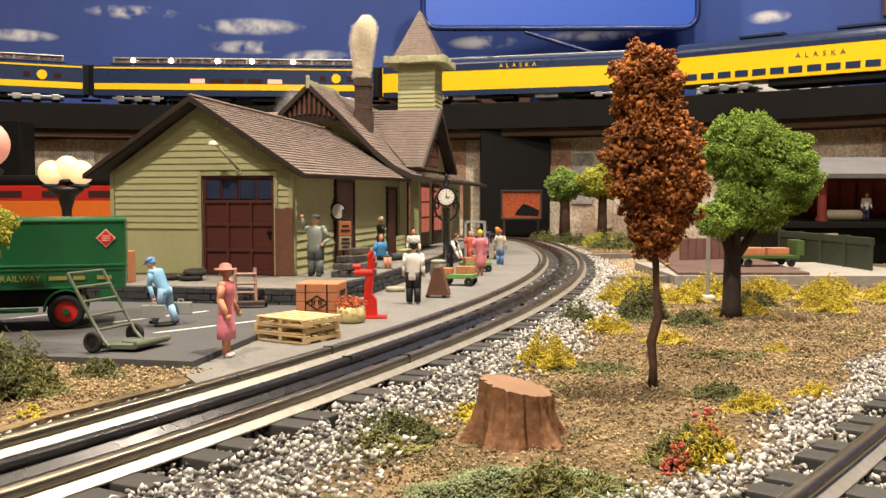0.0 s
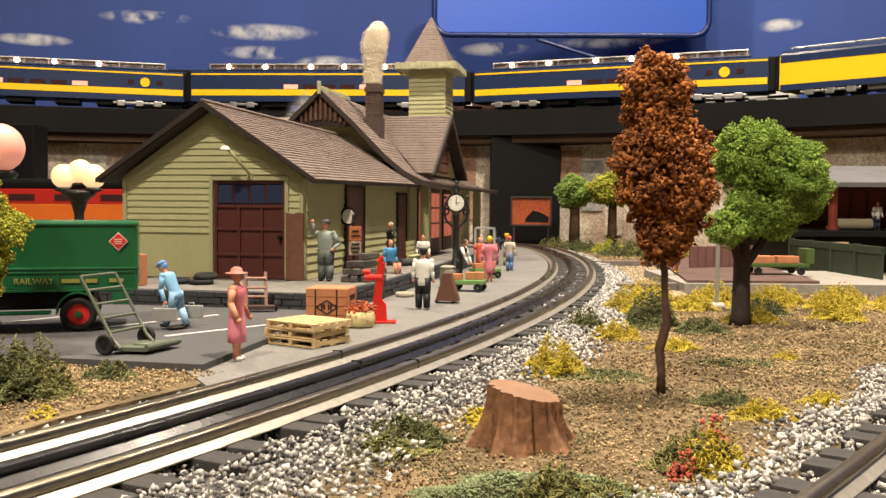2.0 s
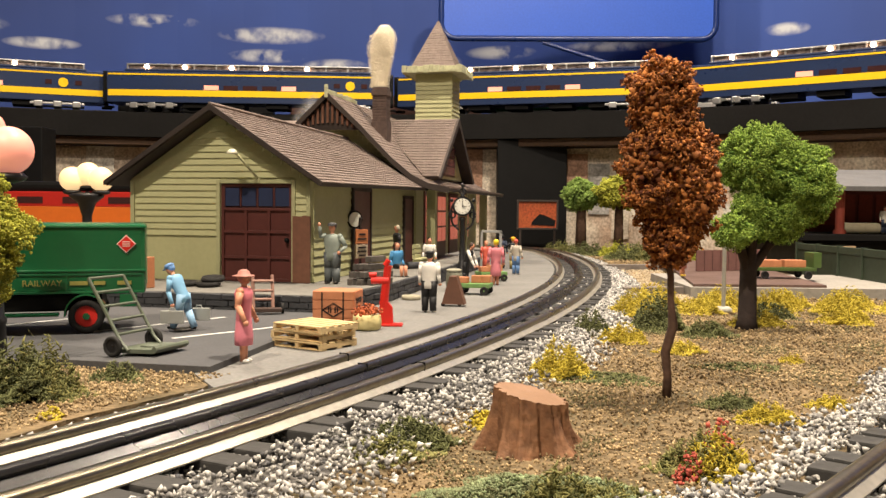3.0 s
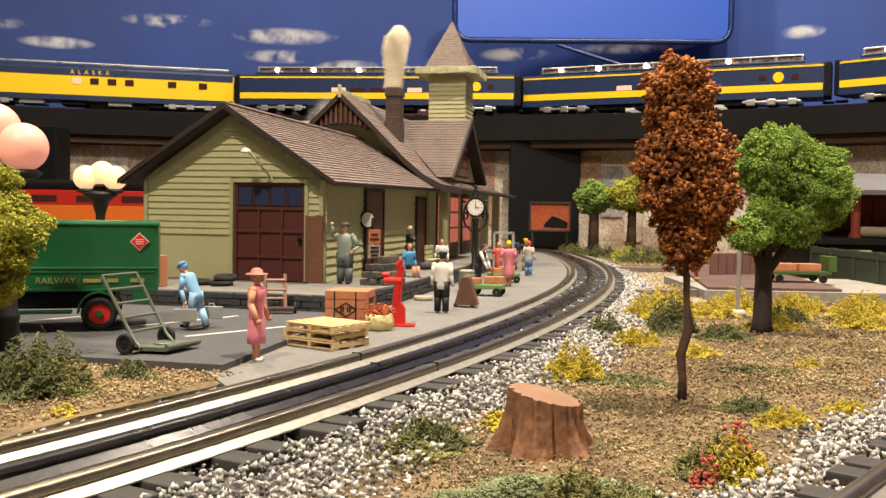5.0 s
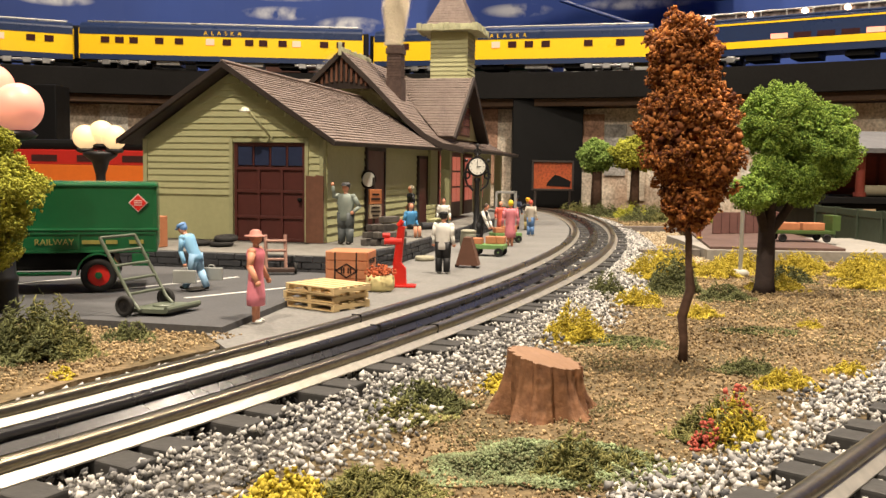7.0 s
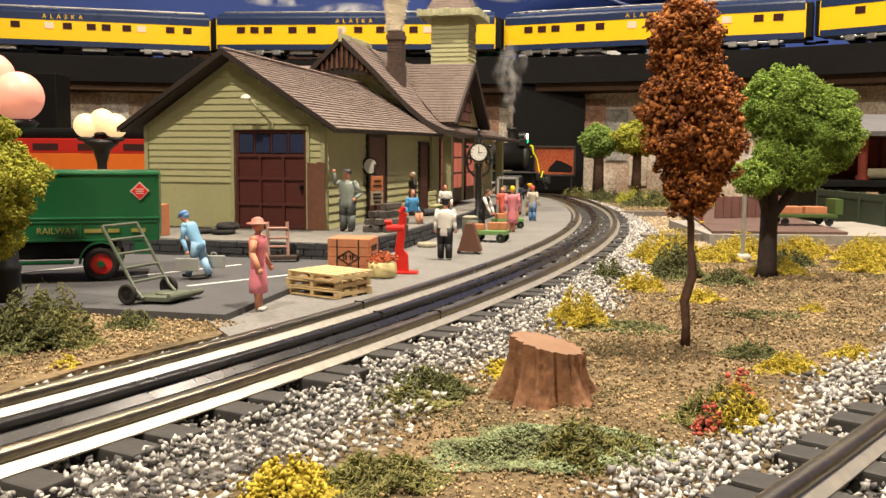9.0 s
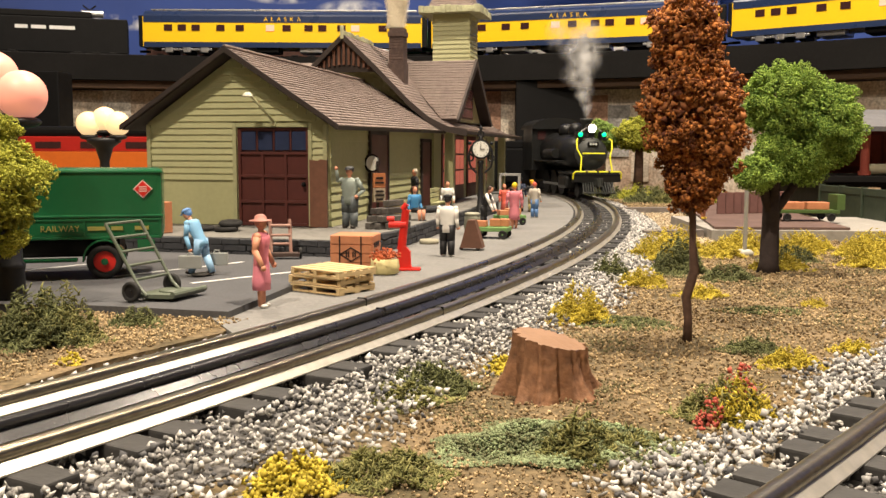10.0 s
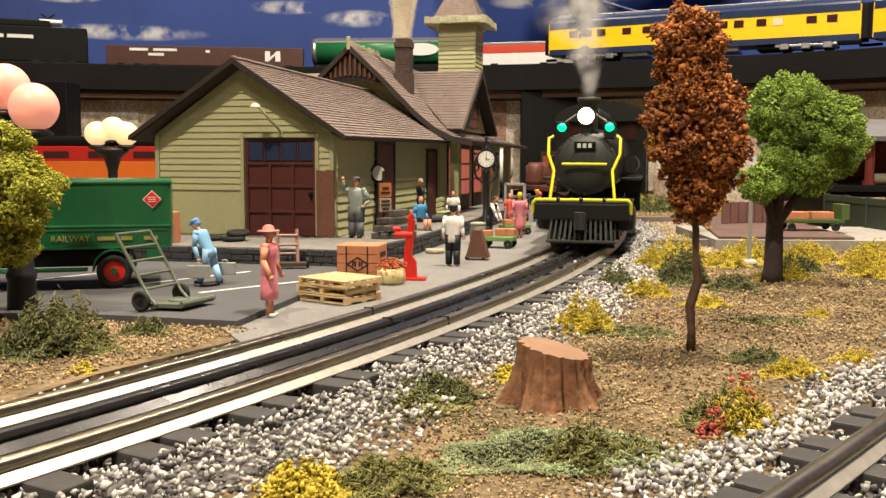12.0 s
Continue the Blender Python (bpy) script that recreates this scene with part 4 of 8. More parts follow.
    for i, (x, y) in enumerate(((0.185, 0.56), (0.205, 0.60), (0.245, 0.575), (0.29, 0.68))):
        bush(x, y, 0.018, 0.016, 0.012, M_YEL if i % 2 == 0 else M_DGREEN, 600, Y if i % 2 == 0 else G, 0.0015, 60 + i, True)
    bush(-0.146, 0.292, 0.019, 0.016, 0.021, M_DGREEN, 1500, "dark green bush at the edge of the road board", 0.0014, 70, True)
    bush(-0.140, 0.294, 0.016, 0.014, 0.023, M_OLIVE, 800, "dark green bush at the edge of the road board", 0.0013, 71, True)
    bush(-0.125, 0.325, 0.010, 0.008, 0.008, M_DGREEN, 350, "dark green bush at the edge of the road board", 0.0012, 72, True)
    bush(-0.122, 0.264, 0.004, 0.004, 0.004, M_YEL, 70, Y, 0.001, 73)
    bush(-0.160, 0.255, 0.010, 0.010, 0.012, M_DGREEN, 350, G, 0.0013, 74, True)
    for i, (x, y, m) in enumerate(((0.165, 1.47, M_OLIVE), (0.20, 1.44, M_DGREEN), (0.245, 1.42, M_CHART), (0.29, 1.42, M_OLIVE), (0.28, 1.30, M_OLIVE), (0.245, 1.32, M_DGREEN), (0.33, 1.32, M_CHART))):
        bush(x, y, 0.036, 0.03, 0.026, m, 420, "far lichen hedge at the track bend", 0.0032, 80 + i, True, "far hedge clumps")


def stump():
    bm = bmesh.new()
    seg, rows = 96, 16
    rng = random.Random(5)
    grid = []
    for j in range(rows):
        v = j / (rows - 1)
        ring_ = []
        for i in range(seg):
            a = 2 * math.pi * i / seg
            flare = 1 + 0.55 * (1 - v) ** 2.5 * (0.55 + 0.45 * math.sin(a * 5 + 0.6))
            ridge = 1 + 0.075 * math.sin(a * 9 + v * 1.5) * (1.25 - v) + 0.055 * math.sin(a * 17 + 1 + v) + 0.05 * math.sin(a * 31 + 2 * v) + rng.uniform(-0.012, 0.012)
            r = 0.0104 * flare * ridge * (1 - 0.05 * v)
            top = 0.0162 - 0.0020 * math.cos(a) + 0.0012 * math.sin(a)
            ring_.append(bm.verts.new((r * math.cos(a) * 1.05, r * math.sin(a), v * top)))
        grid.append(ring_)
    for p, q in zip(grid, grid[1:]):
        for i in range(seg):
            bm.faces.new((p[i], p[(i + 1) % seg], q[(i + 1) % seg], q[i])).smooth = True
    cap = [bm.verts.new(v.co.copy() * 1.0) for v in grid[-1]]
    f = bm.faces.new(cap)
    f.material_index = 1
    bark = mat("stump_bark", (0.30, 0.145, 0.07), 0.8, vary=0.6, scale=130, bump=0.9, bscale=350, colour2=(0.13, 0.055, 0.03))
    top = mat("cut_wood", (0.27, 0.155, 0.09), 0.7, vary=0.25, scale=120, bump=0.3)
    ob = obj("tree_stump", bm, [bark, top], None, pose(0.0215, 0.262, 0.0, 0, 0, 20))
    tagged(ob, "reddish brown carved tree stump with a pale cut top", "tree stump")


def crossing_and_fence():
    board = mat("weathered_plank", (0.21, 0.18, 0.16), 0.85, vary=0.4, scale=60, bump=0.4)
    bm = bmesh.new()
    prism(bm, [(0.188, 0.735), (0.40, 0.735), (0.40, 0.90), (0.190, 0.90)], "z", 0.0003, 0.0090)
    tagged(obj("pavement_far", bm, mat("far_platform_concrete", (0.33, 0.31, 0.28), 0.85, vary=0.3, scale=30)), "pale grey low platform edge across the track", "platform", kind="structure")
    bm = bmesh.new()
    prism(bm, [(0.192, 0.742), (0.30, 0.742), (0.335, 1.1), (0.245, 1.1)], "z", 0.0091, 0.0112)
    tagged(obj("plank_floor", bm, mat("brown_plank_floor", (0.14, 0.085, 0.07), 0.7, vary=0.4, scale=40)), "reddish brown plank platform floor", "platform", kind="structure")
    for x0, x1, y, w in ((0.136, 0.187, 0.742, 0.012), (0.166, 0.252, 1.06, 0.014)):
        bm = bmesh.new()
        prism(bm, [(x0, y), (x1, y + 0.012), (x1, y + w + 0.012), (x0, y + w)], "z", 0.0004, 0.0075)
        tagged(obj("crossing_plank", bm, board), "weathered grey crossing plank between the tracks", "plank")
    fence = empty("panel_fence")
    tagged(fence, "dark green panel fence beside the far track", "fence")
    green = mat("dark_green_panel", (0.035, 0.05, 0.03), 0.6, vary=0.3, scale=40)
    a, b = Vector((0.366, 0.985)), Vector((0.374, 0.790))
    for i in range(4):
        p, q = a.lerp(b, i / 4), a.lerp(b, (i + 0.97) / 4)
        d = q - p
        m = Matrix.Translation((p.x, p.y, 0)) @ Matrix.Rotation(math.atan2(d.y, d.x), 4, "Z")
        bm = bmesh.new()
        box(bm, 0, -0.001, 0.0002, d.length, 0.001, 0.0365, 0.0004)
        box(bm, 0, -0.0022, 0.031, d.length, 0.0022, 0.0375, 0.0004)
        bmesh.ops.transform(bm, matrix=m, verts=bm.verts)
        part("fence_panel", bm, green, fence)
        bm = bmesh.new()
        box(bm, -0.0015, -0.003, 0.0002, 0.0015, 0.003, 0.0385, 0.0004)
        bmesh.ops.transform(bm, matrix=m, verts=bm.verts)
        part("fence_post", bm, green, fence)
    # signpost under the green tree
    bm = bmesh.new()
    cyl(bm, (0, 0, 0.004), (0, 0, 0.062), 0.0014, seg=10)
    s = tagged(empty("signpost", pose(0.184, 0.63, 0.0)), "thin grey post on a round base", "post")
    part("post", bm, mat("grey_post", (0.4, 0.39, 0.36), 0.6, vary=0.2), s)
    bm = bmesh.new()
    lathe(bm, [(0.006, 0.0), (0.006, 0.003), (0.004, 0.0045)], 16)
    part("base", bm, mat("pale_base", (0.45, 0.43, 0.38), 0.7, vary=0.2), s)


# ---- figures: plain painted shapes, one mesh each ----
PAL = {}


def paint(r, g, b, rough=0.6):
    key = (r, g, b, rough)
    if key not in PAL:
        PAL[key] = mat("figure_paint", (r, g, b), rough, vary=0.18, scale=300, bump=0.15)
    return PAL[key]


SKIN, PINK, WHITE, BLACKP, BLUE, JEANS = (0.62, 0.28, 0.17), (0.75, 0.22, 0.27), (0.75, 0.73, 0.68), (0.012, 0.012, 0.014), (0.22, 0.45, 0.68), (0.10, 0.2, 0.4)


def figure(name, label, at, turn, h, top, low, hair, skirt=False, hat="", lean=0.0, sit=False, arms=(((0.16, 0.02, 0.62), (0.17, -0.05, 0.47)), ((-0.16, 0.02, 0.62), (-0.17, -0.05, 0.47))), sleeve=None, shoes=(0.03, 0.025, 0.02), base=False, stride=0.0, stout=1.0, skin=SKIN):
    cols = [top, low, skin, hair, shoes, sleeve or top]
    bm = bmesh.new()
    hip = 0.22 if sit else 0.48
    s = stout
    if sit:
        for sx in (-0.055, 0.055):
            cyl(bm, (sx, 0, hip), (sx, -0.25, hip + 0.01), 0.062, 0.05, 10, 1)
            cyl(bm, (sx, -0.25, hip + 0.02), (sx, -0.27, 0.0), 0.047, 0.035, 10, 2 if skirt else 1)
            ball(bm, (sx, -0.30, 0.0), 0.04, 0.9, 1.6, 0.7, 8, 4)
    elif skirt:
        for sx in (-0.04, 0.04):
            cyl(bm, (sx, 0, 0.02), (sx, 0, 0.3), 0.028, 0.04, 10, 2)
            ball(bm, (sx, -0.03, 0.025), 0.035, 0.9, 1.7, 0.7, 8, 4)
        n = 18
        rings = []
        for r, z in ((0.115, 0.2), (0.118, 0.3), (0.105, 0.42), (0.09, 0.56)):
            rings.append([bm.verts.new((r * s * (1 + 0.1 * math.sin(i * 3.1)) * math.cos(2 * math.pi * i / n), r * 0.85 * math.sin(2 * math.pi * i / n), z)) for i in range(n)])
        for a, b in zip(rings, rings[1:]):
            for i in range(n):
                f = bm.faces.new((a[i], a[(i + 1) % n], b[(i + 1) % n], b[i]))
                f.material_index, f.smooth = 1, True
        bm.faces.new(rings[0]).material_index = 1
    else:
        for sx, st in ((-0.06, stride), (0.06, -stride)):
            cyl(bm, (sx * s, st, 0.03), (sx * s * 0.95, st * 0.3, 0.27), 0.048 * s, 0.058 * s, 10, 1)
            cyl(bm, (sx * s * 0.95, st * 0.3, 0.26), (sx * 0.8 * s, 0, 0.52), 0.058 * s, 0.075 * s, 10, 1)
            ball(bm, (sx * s, st - 0.03, 0.025), 0.042, 0.9, 1.7, 0.65, 8, 4)
    top_z = hip + 0.34
    m = Matrix.Translation((0, 0, hip)) @ Matrix.Rotation(lean, 4, "X") @ Matrix.Translation((0, 0, -hip))
    b2 = bmesh.new()
    lathe(b2, [(0.098 * s, hip - 0.09 if not (skirt or sit) else hip - 0.02), (0.112 * s, hip), (0.104 * s, hip + 0.09), (0.122 * s, hip + 0.2), (0.136, hip + 0.275), (0.115, hip + 0.325), (0.045, hip + 0.35)], 16, 0)
    for v in b2.verts:
        v.co.y *= 0.72
    cyl(b2, (0, 0, top_z - 0.02), (0, -0.005, top_z + 0.06), 0.035, 0.033, 8, 2)
    ball(b2, (0, -0.01, top_z + 0.105), 0.062, 0.9, 1.0, 1.2, 12, 2)
    ball(b2, (0, 0.012, top_z + 0.125), 0.064, 0.98, 0.98, 1.08, 12, 3)
    if hat == "cap":
        lathe(b2, [(0.07, 0), (0.078, 0.03), (0.05, 0.055), (0.005, 0.06)], 14, 3, (0, 0, top_z + 0.135))
        ball(b2, (0, -0.065, top_z + 0.142), 0.05, 1.1, 1.1, 0.16, 10, 3)
    if hat == "brim":
        lathe(b2, [(0.125, 0), (0.12, 0.012), (0.068, 0.02), (0.062, 0.055), (0.03, 0.075), (0.003, 0.078)], 18, 3, (0, 0, top_z + 0.125))
    for k, (e, hnd) in enumerate(arms):
        sx = 0.125 if e[0] > 0 else -0.125
        off = hip - 0.48
        sh = (sx * min(s, 1.1), 0, hip + 0.305)
        e2, h2 = (e[0], e[1], e[2] + off), (hnd[0], hnd[1], hnd[2] + off)
        ball(b2, sh, 0.048, seg=8, mi=5)
        cyl(b2, sh, e2, 0.045, 0.036, 8, 5)
        ball(b2, e2, 0.036, seg=8, mi=5)
        cyl(b2, e2, h2, 0.036, 0.026, 8, 5 if sleeve != "bare" else 2)
        ball(b2, h2, 0.033, seg=8, mi=2)
    bmesh.ops.transform(b2, matrix=m, verts=b2.verts)
    tmp = bpy.data.meshes.new("tmp")
    b2.to_mesh(tmp)
    b2.free()
    bm.from_mesh(tmp)
    bpy.data.meshes.remove(tmp)
    if base:
        ball(bm, (0, 0, 0.005), 0.15, 1.3, 0.9, 0.16, 14, 4)
        bmesh.ops.translate(bm, verts=bm.verts, vec=(0, 0, 0.02))
    bmesh.ops.scale(bm, verts=bm.verts, vec=(h, h, h))
    ob = obj(name, bm, [paint(*(c if c != "bare" else skin)) for c in cols], None, pose(*at, 0, 0, turn))
    for p in ob.data.polygons:
        p.use_smooth = True
    return tagged(ob, label, "figurine", group="platform figurines")


def suitcases():
    grey = mat("grey_case", (0.32, 0.33, 0.31), 0.5, vary=0.2)
    for x, y, z in ((-0.1375, 0.4295, 0.0142), (-0.1285, 0.4430, 0.0142)):
        s = tagged(empty("suitcase", pose(x, y, z, 0, 0, 2)), "small grey suitcase carried by the porter", "suitcase", group="porter's cases")
        bm = bmesh.new()
        box(bm, -0.0055, -0.0012, 0, 0.0055, 0.0012, 0.0062, 0.0004)
        part("case", bm, grey, s)
        tube("handle", [(-0.0015, 0, 0.0062), (-0.001, 0, 0.0075), (0.001, 0, 0.0075), (0.0015, 0, 0.0062)], 0.0003, grey, s)


def figures():
    suitcases()
    P, R, D = 0.0072, 0.0099, 0.0195
    side = ((0.17, -0.02, 0.62), (0.2, -0.08, 0.46))
    figure("woman_figurine", "painted figurine of a woman in a pink dress and brown hat", (-0.0870, 0.362, P), 85, 0.0372, PINK, (0.78, 0.25, 0.32), (0.45, 0.2, 0.16), True, "brim", arms=(((0.2, 0.03, 0.66), (0.26, -0.06, 0.44)), ((-0.2, 0.0, 0.64), (-0.23, -0.1, 0.46))), sleeve=SKIN, shoes=WHITE)
    figure("porter_figurine", "painted figurine of a porter in blue striding with cases", (-0.134, 0.436, R), -105, 0.0335, BLUE, (0.3, 0.5, 0.72), (0.15, 0.3, 0.6), False, "cap", 0.5, arms=(((0.15, -0.1, 0.62), (0.14, -0.14, 0.42)), ((-0.15, -0.1, 0.62), (-0.14, -0.14, 0.42))), base=True, stride=0.14)
    figure("engineer_figurine", "stout figurine in grey overalls with one arm raised", (-0.085, 0.606, D), -20, 0.0408, (0.24, 0.28, 0.25), (0.10, 0.115, 0.12), (0.08, 0.08, 0.085), False, "cap", arms=(((-0.2, -0.03, 0.78), (-0.19, -0.1, 0.98)), ((0.22, 0.05, 0.62), (0.15, -0.06, 0.52))), stout=1.25)
    figure("suited_figurine", "thin figurine in a dark suit standing by the wall", (-0.0535, 0.78, D), -70, 0.0365, BLACKP, BLACKP, (0.5, 0.45, 0.35))
    figure("seated_figurine", "seated figurine of a woman in a blue jacket", (-0.0470, 0.684, D), 40, 0.034, (0.06, 0.25, 0.5), BLACKP, (0.12, 0.04, 0.02), True, "", sit=True)
    figure("waiter_figurine", "figurine in a white jacket and black trousers pushing a cart", (-0.018, 0.551, P), 165, 0.0372, WHITE, BLACKP, BLACKP, False, "cap", 0.06, shoes=WHITE, stout=1.15)
    figure("vest_figurine", "figurine in a black vest bending over the cart", (0.006, 0.775, P), 70, 0.0355, BLACKP, BLACKP, (0.07, 0.04, 0.03), arms=(((0.14, -0.16, 0.62), (0.1, -0.28, 0.5)), ((-0.14, -0.16, 0.62), (-0.1, -0.28, 0.5))), sleeve=WHITE, lean=0.35)
    figure("pink_coat_figurine", "figurine of a woman in a pink coat with yellow hair", (0.031, 0.759, P), 185, 0.0382, (0.62, 0.2, 0.24), (0.62, 0.2, 0.24), (0.75, 0.55, 0.02), True, shoes=PINK)
    figure("boy_figurine", "small figurine in blue jeans with a red cap", (0.056, 0.890, P), 150, 0.0345, (0.5, 0.45, 0.38), JEANS, (0.6, 0.1, 0.07), shoes=WHITE)
    figure("dark_coat_figurine", "figurine in a dark blue coat", (0.046, 0.985, P), 170, 0.036, (0.02, 0.03, 0.06), BLACKP, BLACKP, False, "cap")
    figure("yellow_cap_figurine", "figurine with a bright yellow cap and dark clothes", (0.058, 0.975, P), 200, 0.034, BLACKP, (0.3, 0.25, 0.1), (0.85, 0.45, 0.02), False, "cap", arms=(((0.2, -0.05, 0.7), (0.3, -0.1, 0.68)), ((-0.16, 0, 0.62), (-0.16, 0, 0.47))))
    figure("red_figurine", "small figurine in a red dress", (0.027, 0.905, P), 20, 0.032, (0.65, 0.12, 0.08), (0.65, 0.12, 0.08), (0.4, 0.15, 0.08), True)
    figure("doorway_figurine", "dark figurine with a pale apron in the doorway", (-0.028, 0.860, P), 0, 0.036, WHITE, BLACKP, BLACKP)
    figure("far_pink_figurine", "pinkish figurine on the far platform", (0.204, 0.83, 0.0113), 30, 0.036, (0.5, 0.2, 0.16), (0.5, 0.2, 0.16), (0.3, 0.1, 0.06), True, shoes=(0.7, 0.5, 0.05))
    figure("ramp_figurine", "small figurine in a green skirt with a red top", (0.405, 0.875, 0.0005), 0, 0.033, (0.6, 0.2, 0.15), (0.1, 0.55, 0.12), (0.6, 0.25, 0.12), True)
    figure("clerk_figurine", "figurine in a white shirt on the freight house porch", (0.470, 1.012, 0.0472), 0, 0.031, WHITE, (0.03, 0.04, 0.08), (0.3, 0.15, 0.1))


# ---- goods on the platform ----
M_GREENP = mat("green_enamel", (0.012, 0.115, 0.042), 0.25, vary=0.1, scale=30, bump=0.02, spec=0.6)
M_RUBBER = mat("black_rubber", (0.02, 0.019, 0.018), 0.8, vary=0.3)
M_REDP = mat("red_enamel", (0.62, 0.025, 0.018), 0.35, vary=0.12, scale=80, bump=0.05)
M_CRATE = mat("orange_crate_wood", (0.52, 0.21, 0.10), 0.65, vary=0.25, scale=90, bump=0.2)
M_PINE = mat("pale_pine", (0.66, 0.5, 0.27), 0.65, vary=0.25, scale=110, bump=0.2, objrand=0.3, colour2=(0.5, 0.36, 0.17))
M_GREYGREEN = mat("grey_green_paint", (0.13, 0.15, 0.11), 0.4, vary=0.3, scale=120)
M_INK = mat("black_ink", (0.02, 0.012, 0.01), 0.8, vary=0.1)


def wheel(parent, c, r, w, axis, rim=M_REDP, hub=M_GREENP):
    a = Vector(axis).normalized()
    c = Vector(c)
    bm = bmesh.new()
    n = 24
    prof = [(r * 0.62, -w / 2), (r * 0.92, -w / 2), (r, -w * 0.3), (r, w * 0.3), (r * 0.92, w / 2), (r * 0.62, w / 2)]
    q = a.to_track_quat("Z", "Y").to_matrix().to_4x4()
    rings = [[bm.verts.new((pr * math.cos(2 * math.pi * i / n), pr * math.sin(2 * math.pi * i / n), pz)) for i in range(n)] for pr, pz in prof]
    for k in range(len(rings)):
        A, B = rings[k], rings[(k + 1) % len(rings)]
        for i in range(n):
            bm.faces.new((A[i], A[(i + 1) % n], B[(i + 1) % n], B[i])).smooth = True
    bmesh.ops.transform(bm, matrix=Matrix.Translation(c) @ q, verts=bm.verts)
    t = part("tyre", bm, M_RUBBER, parent)
    bm = bmesh.new()
    cyl(bm, c - a * w * 0.28, c + a * w * 0.28, r * 0.63, seg=20)
    part("rim", bm, rim, t)
    bm = bmesh.new()
    cyl(bm, c - a * w * 0.5, c + a * w * 0.5, r * 0.2, r * 0.16, seg=12)
    part("hub", bm, hub, t)


def letters(text, size, material, m, parent, depth=0.0001):
    cu = bpy.data.curves.new("lettering", "FONT")
    cu.body, cu.size, cu.extrude, cu.align_x, cu.align_y = text, size, depth, "CENTER", "CENTER"
    tmp = bpy.data.objects.new("lettering", cu)
    scene.collection.objects.link(tmp)
    me = bpy.data.meshes.new_from_object(tmp.evaluated_get(bpy.context.evaluated_depsgraph_get()))
    bpy.data.objects.remove(tmp)
    bpy.data.curves.remove(cu)
    me.materials.clear()
    me.materials.append(material)
    me.transform(m)
    ob = new("lettering", me)
    ob.parent = parent
    return ob


def truck():
    t = tagged(empty("delivery_truck", pose(-0.1505, 0.4304, 0.0099, 0, 0, 18)), "glossy green toy delivery truck with red wheels", "truck")
    bm = bmesh.new()
    box(bm, -0.16, 0.0, 0.0185, 0, 0.046, 0.0520, 0.0022)
    body = part("cargo_body", bm, M_GREENP, t)
    for z in (0.0500, 0.0292):
        bm = bmesh.new()
        box(bm, -0.16, -0.0008, z, 0.0004, 0.0005, z + 0.0012, 0.0004)
        part("moulding", bm, M_GREENP, body)
    bm = bmesh.new()
    box(bm, -0.13, -0.0006, 0.0190, -0.001, 0.0004, 0.0203, 0.0003)
    box(bm, -0.13, -0.0006, 0.0275, -0.001, 0.0004, 0.0286, 0.0003)
    for x in (-0.13, -0.083, -0.036, -0.002):
        box(bm, x, -0.0006, 0.0190, x + 0.0012, 0.0004, 0.0286, 0.0003)
    part("panel_frame", bm, M_GREENP, body)
    bm = bmesh.new()
    prism(bm, [(-0.0088 - 0.0044, 0.0425), (-0.0088, 0.0381), (-0.0088 + 0.0044, 0.0425), (-0.0088, 0.0469)], "y", -0.0009, -0.0002)
    dia = part("diamond_sign", bm, mat("pale_line", (0.75, 0.6, 0.55), 0.5, vary=0.1), body, "red diamond sign with a pale border")
    bm = bmesh.new()
    prism(bm, [(-0.0088 - 0.0038, 0.0425), (-0.0088, 0.0387), (-0.0088 + 0.0038, 0.0425), (-0.0088, 0.0463)], "y", -0.0011, -0.0008)
    part("diamond_field", bm, M_REDP, dia)
    for k in range(3):
        bm = bmesh.new()
        box(bm, -0.0088 - 0.0018, -0.00125, 0.0413 + k * 0.0010, -0.0088 + 0.0018, -0.0010, 0.0417 + k * 0.0010)
        part("mark", bm, bpy.data.materials["pale_line"], dia)
    gold = mat("dull_gold_lettering", (0.30, 0.28, 0.07), 0.5, vary=0.2)
    letters("RAILWAY", 0.0040, gold, Matrix.Translation((-0.046, -0.0007, 0.0240)) @ Matrix.Rotation(math.pi / 2, 4, "X"), t)
    for k, w in enumerate((0.010, 0.0065, 0.008)):
        bm = bmesh.new()
        box(bm, -0.034 + k * 0.0105, -0.0007, 0.0231, -0.034 + k * 0.0105 + w * 0.8, -0.0003, 0.0249)
        part("lettering_bar", bm, gold, body)
    bm = bmesh.new()
    box(bm, -0.15, 0.003, 0.0105, -0.02, 0.043, 0.0185, 0.001)
    part("chassis", bm, M_BLACK, t)
    bm = bmesh.new()
    box(bm, -0.125, -0.0015, 0.0085, -0.039, 0.004, 0.0100, 0.0004)
    part("running_board", bm, M_GREENP, t)
    bm = bmesh.new()
    n = 12
    pts = [(-0.027 + 0.0098 * math.cos(math.pi * i / n), 0.0085 + 0.0105 * math.sin(math.pi * i / n)) for i in range(n + 1)]
    ins = [(-0.027 + 0.0090 * math.cos(math.pi * i / n), 0.0085 + 0.0097 * math.sin(math.pi * i / n)) for i in range(n, -1, -1)]
    prism(bm, pts + ins, "y", -0.0015, 0.006)
    part("mudguard", bm, M_GREENP, t)
    for x in (-0.027, -0.130):
        wheel(t, (x, 0.0025, 0.0082), 0.0082, 0.006, (0, 1, 0))
        wheel(t, (x, 0.042, 0.0082), 0.0082, 0.006, (0, 1, 0))
    bm = bmesh.new()
    box(bm, -0.012, -0.0005, 0.0125, -0.004, 0.001, 0.0185, 0.0004)
    part("step_bracket", bm, M_GREENP, t)


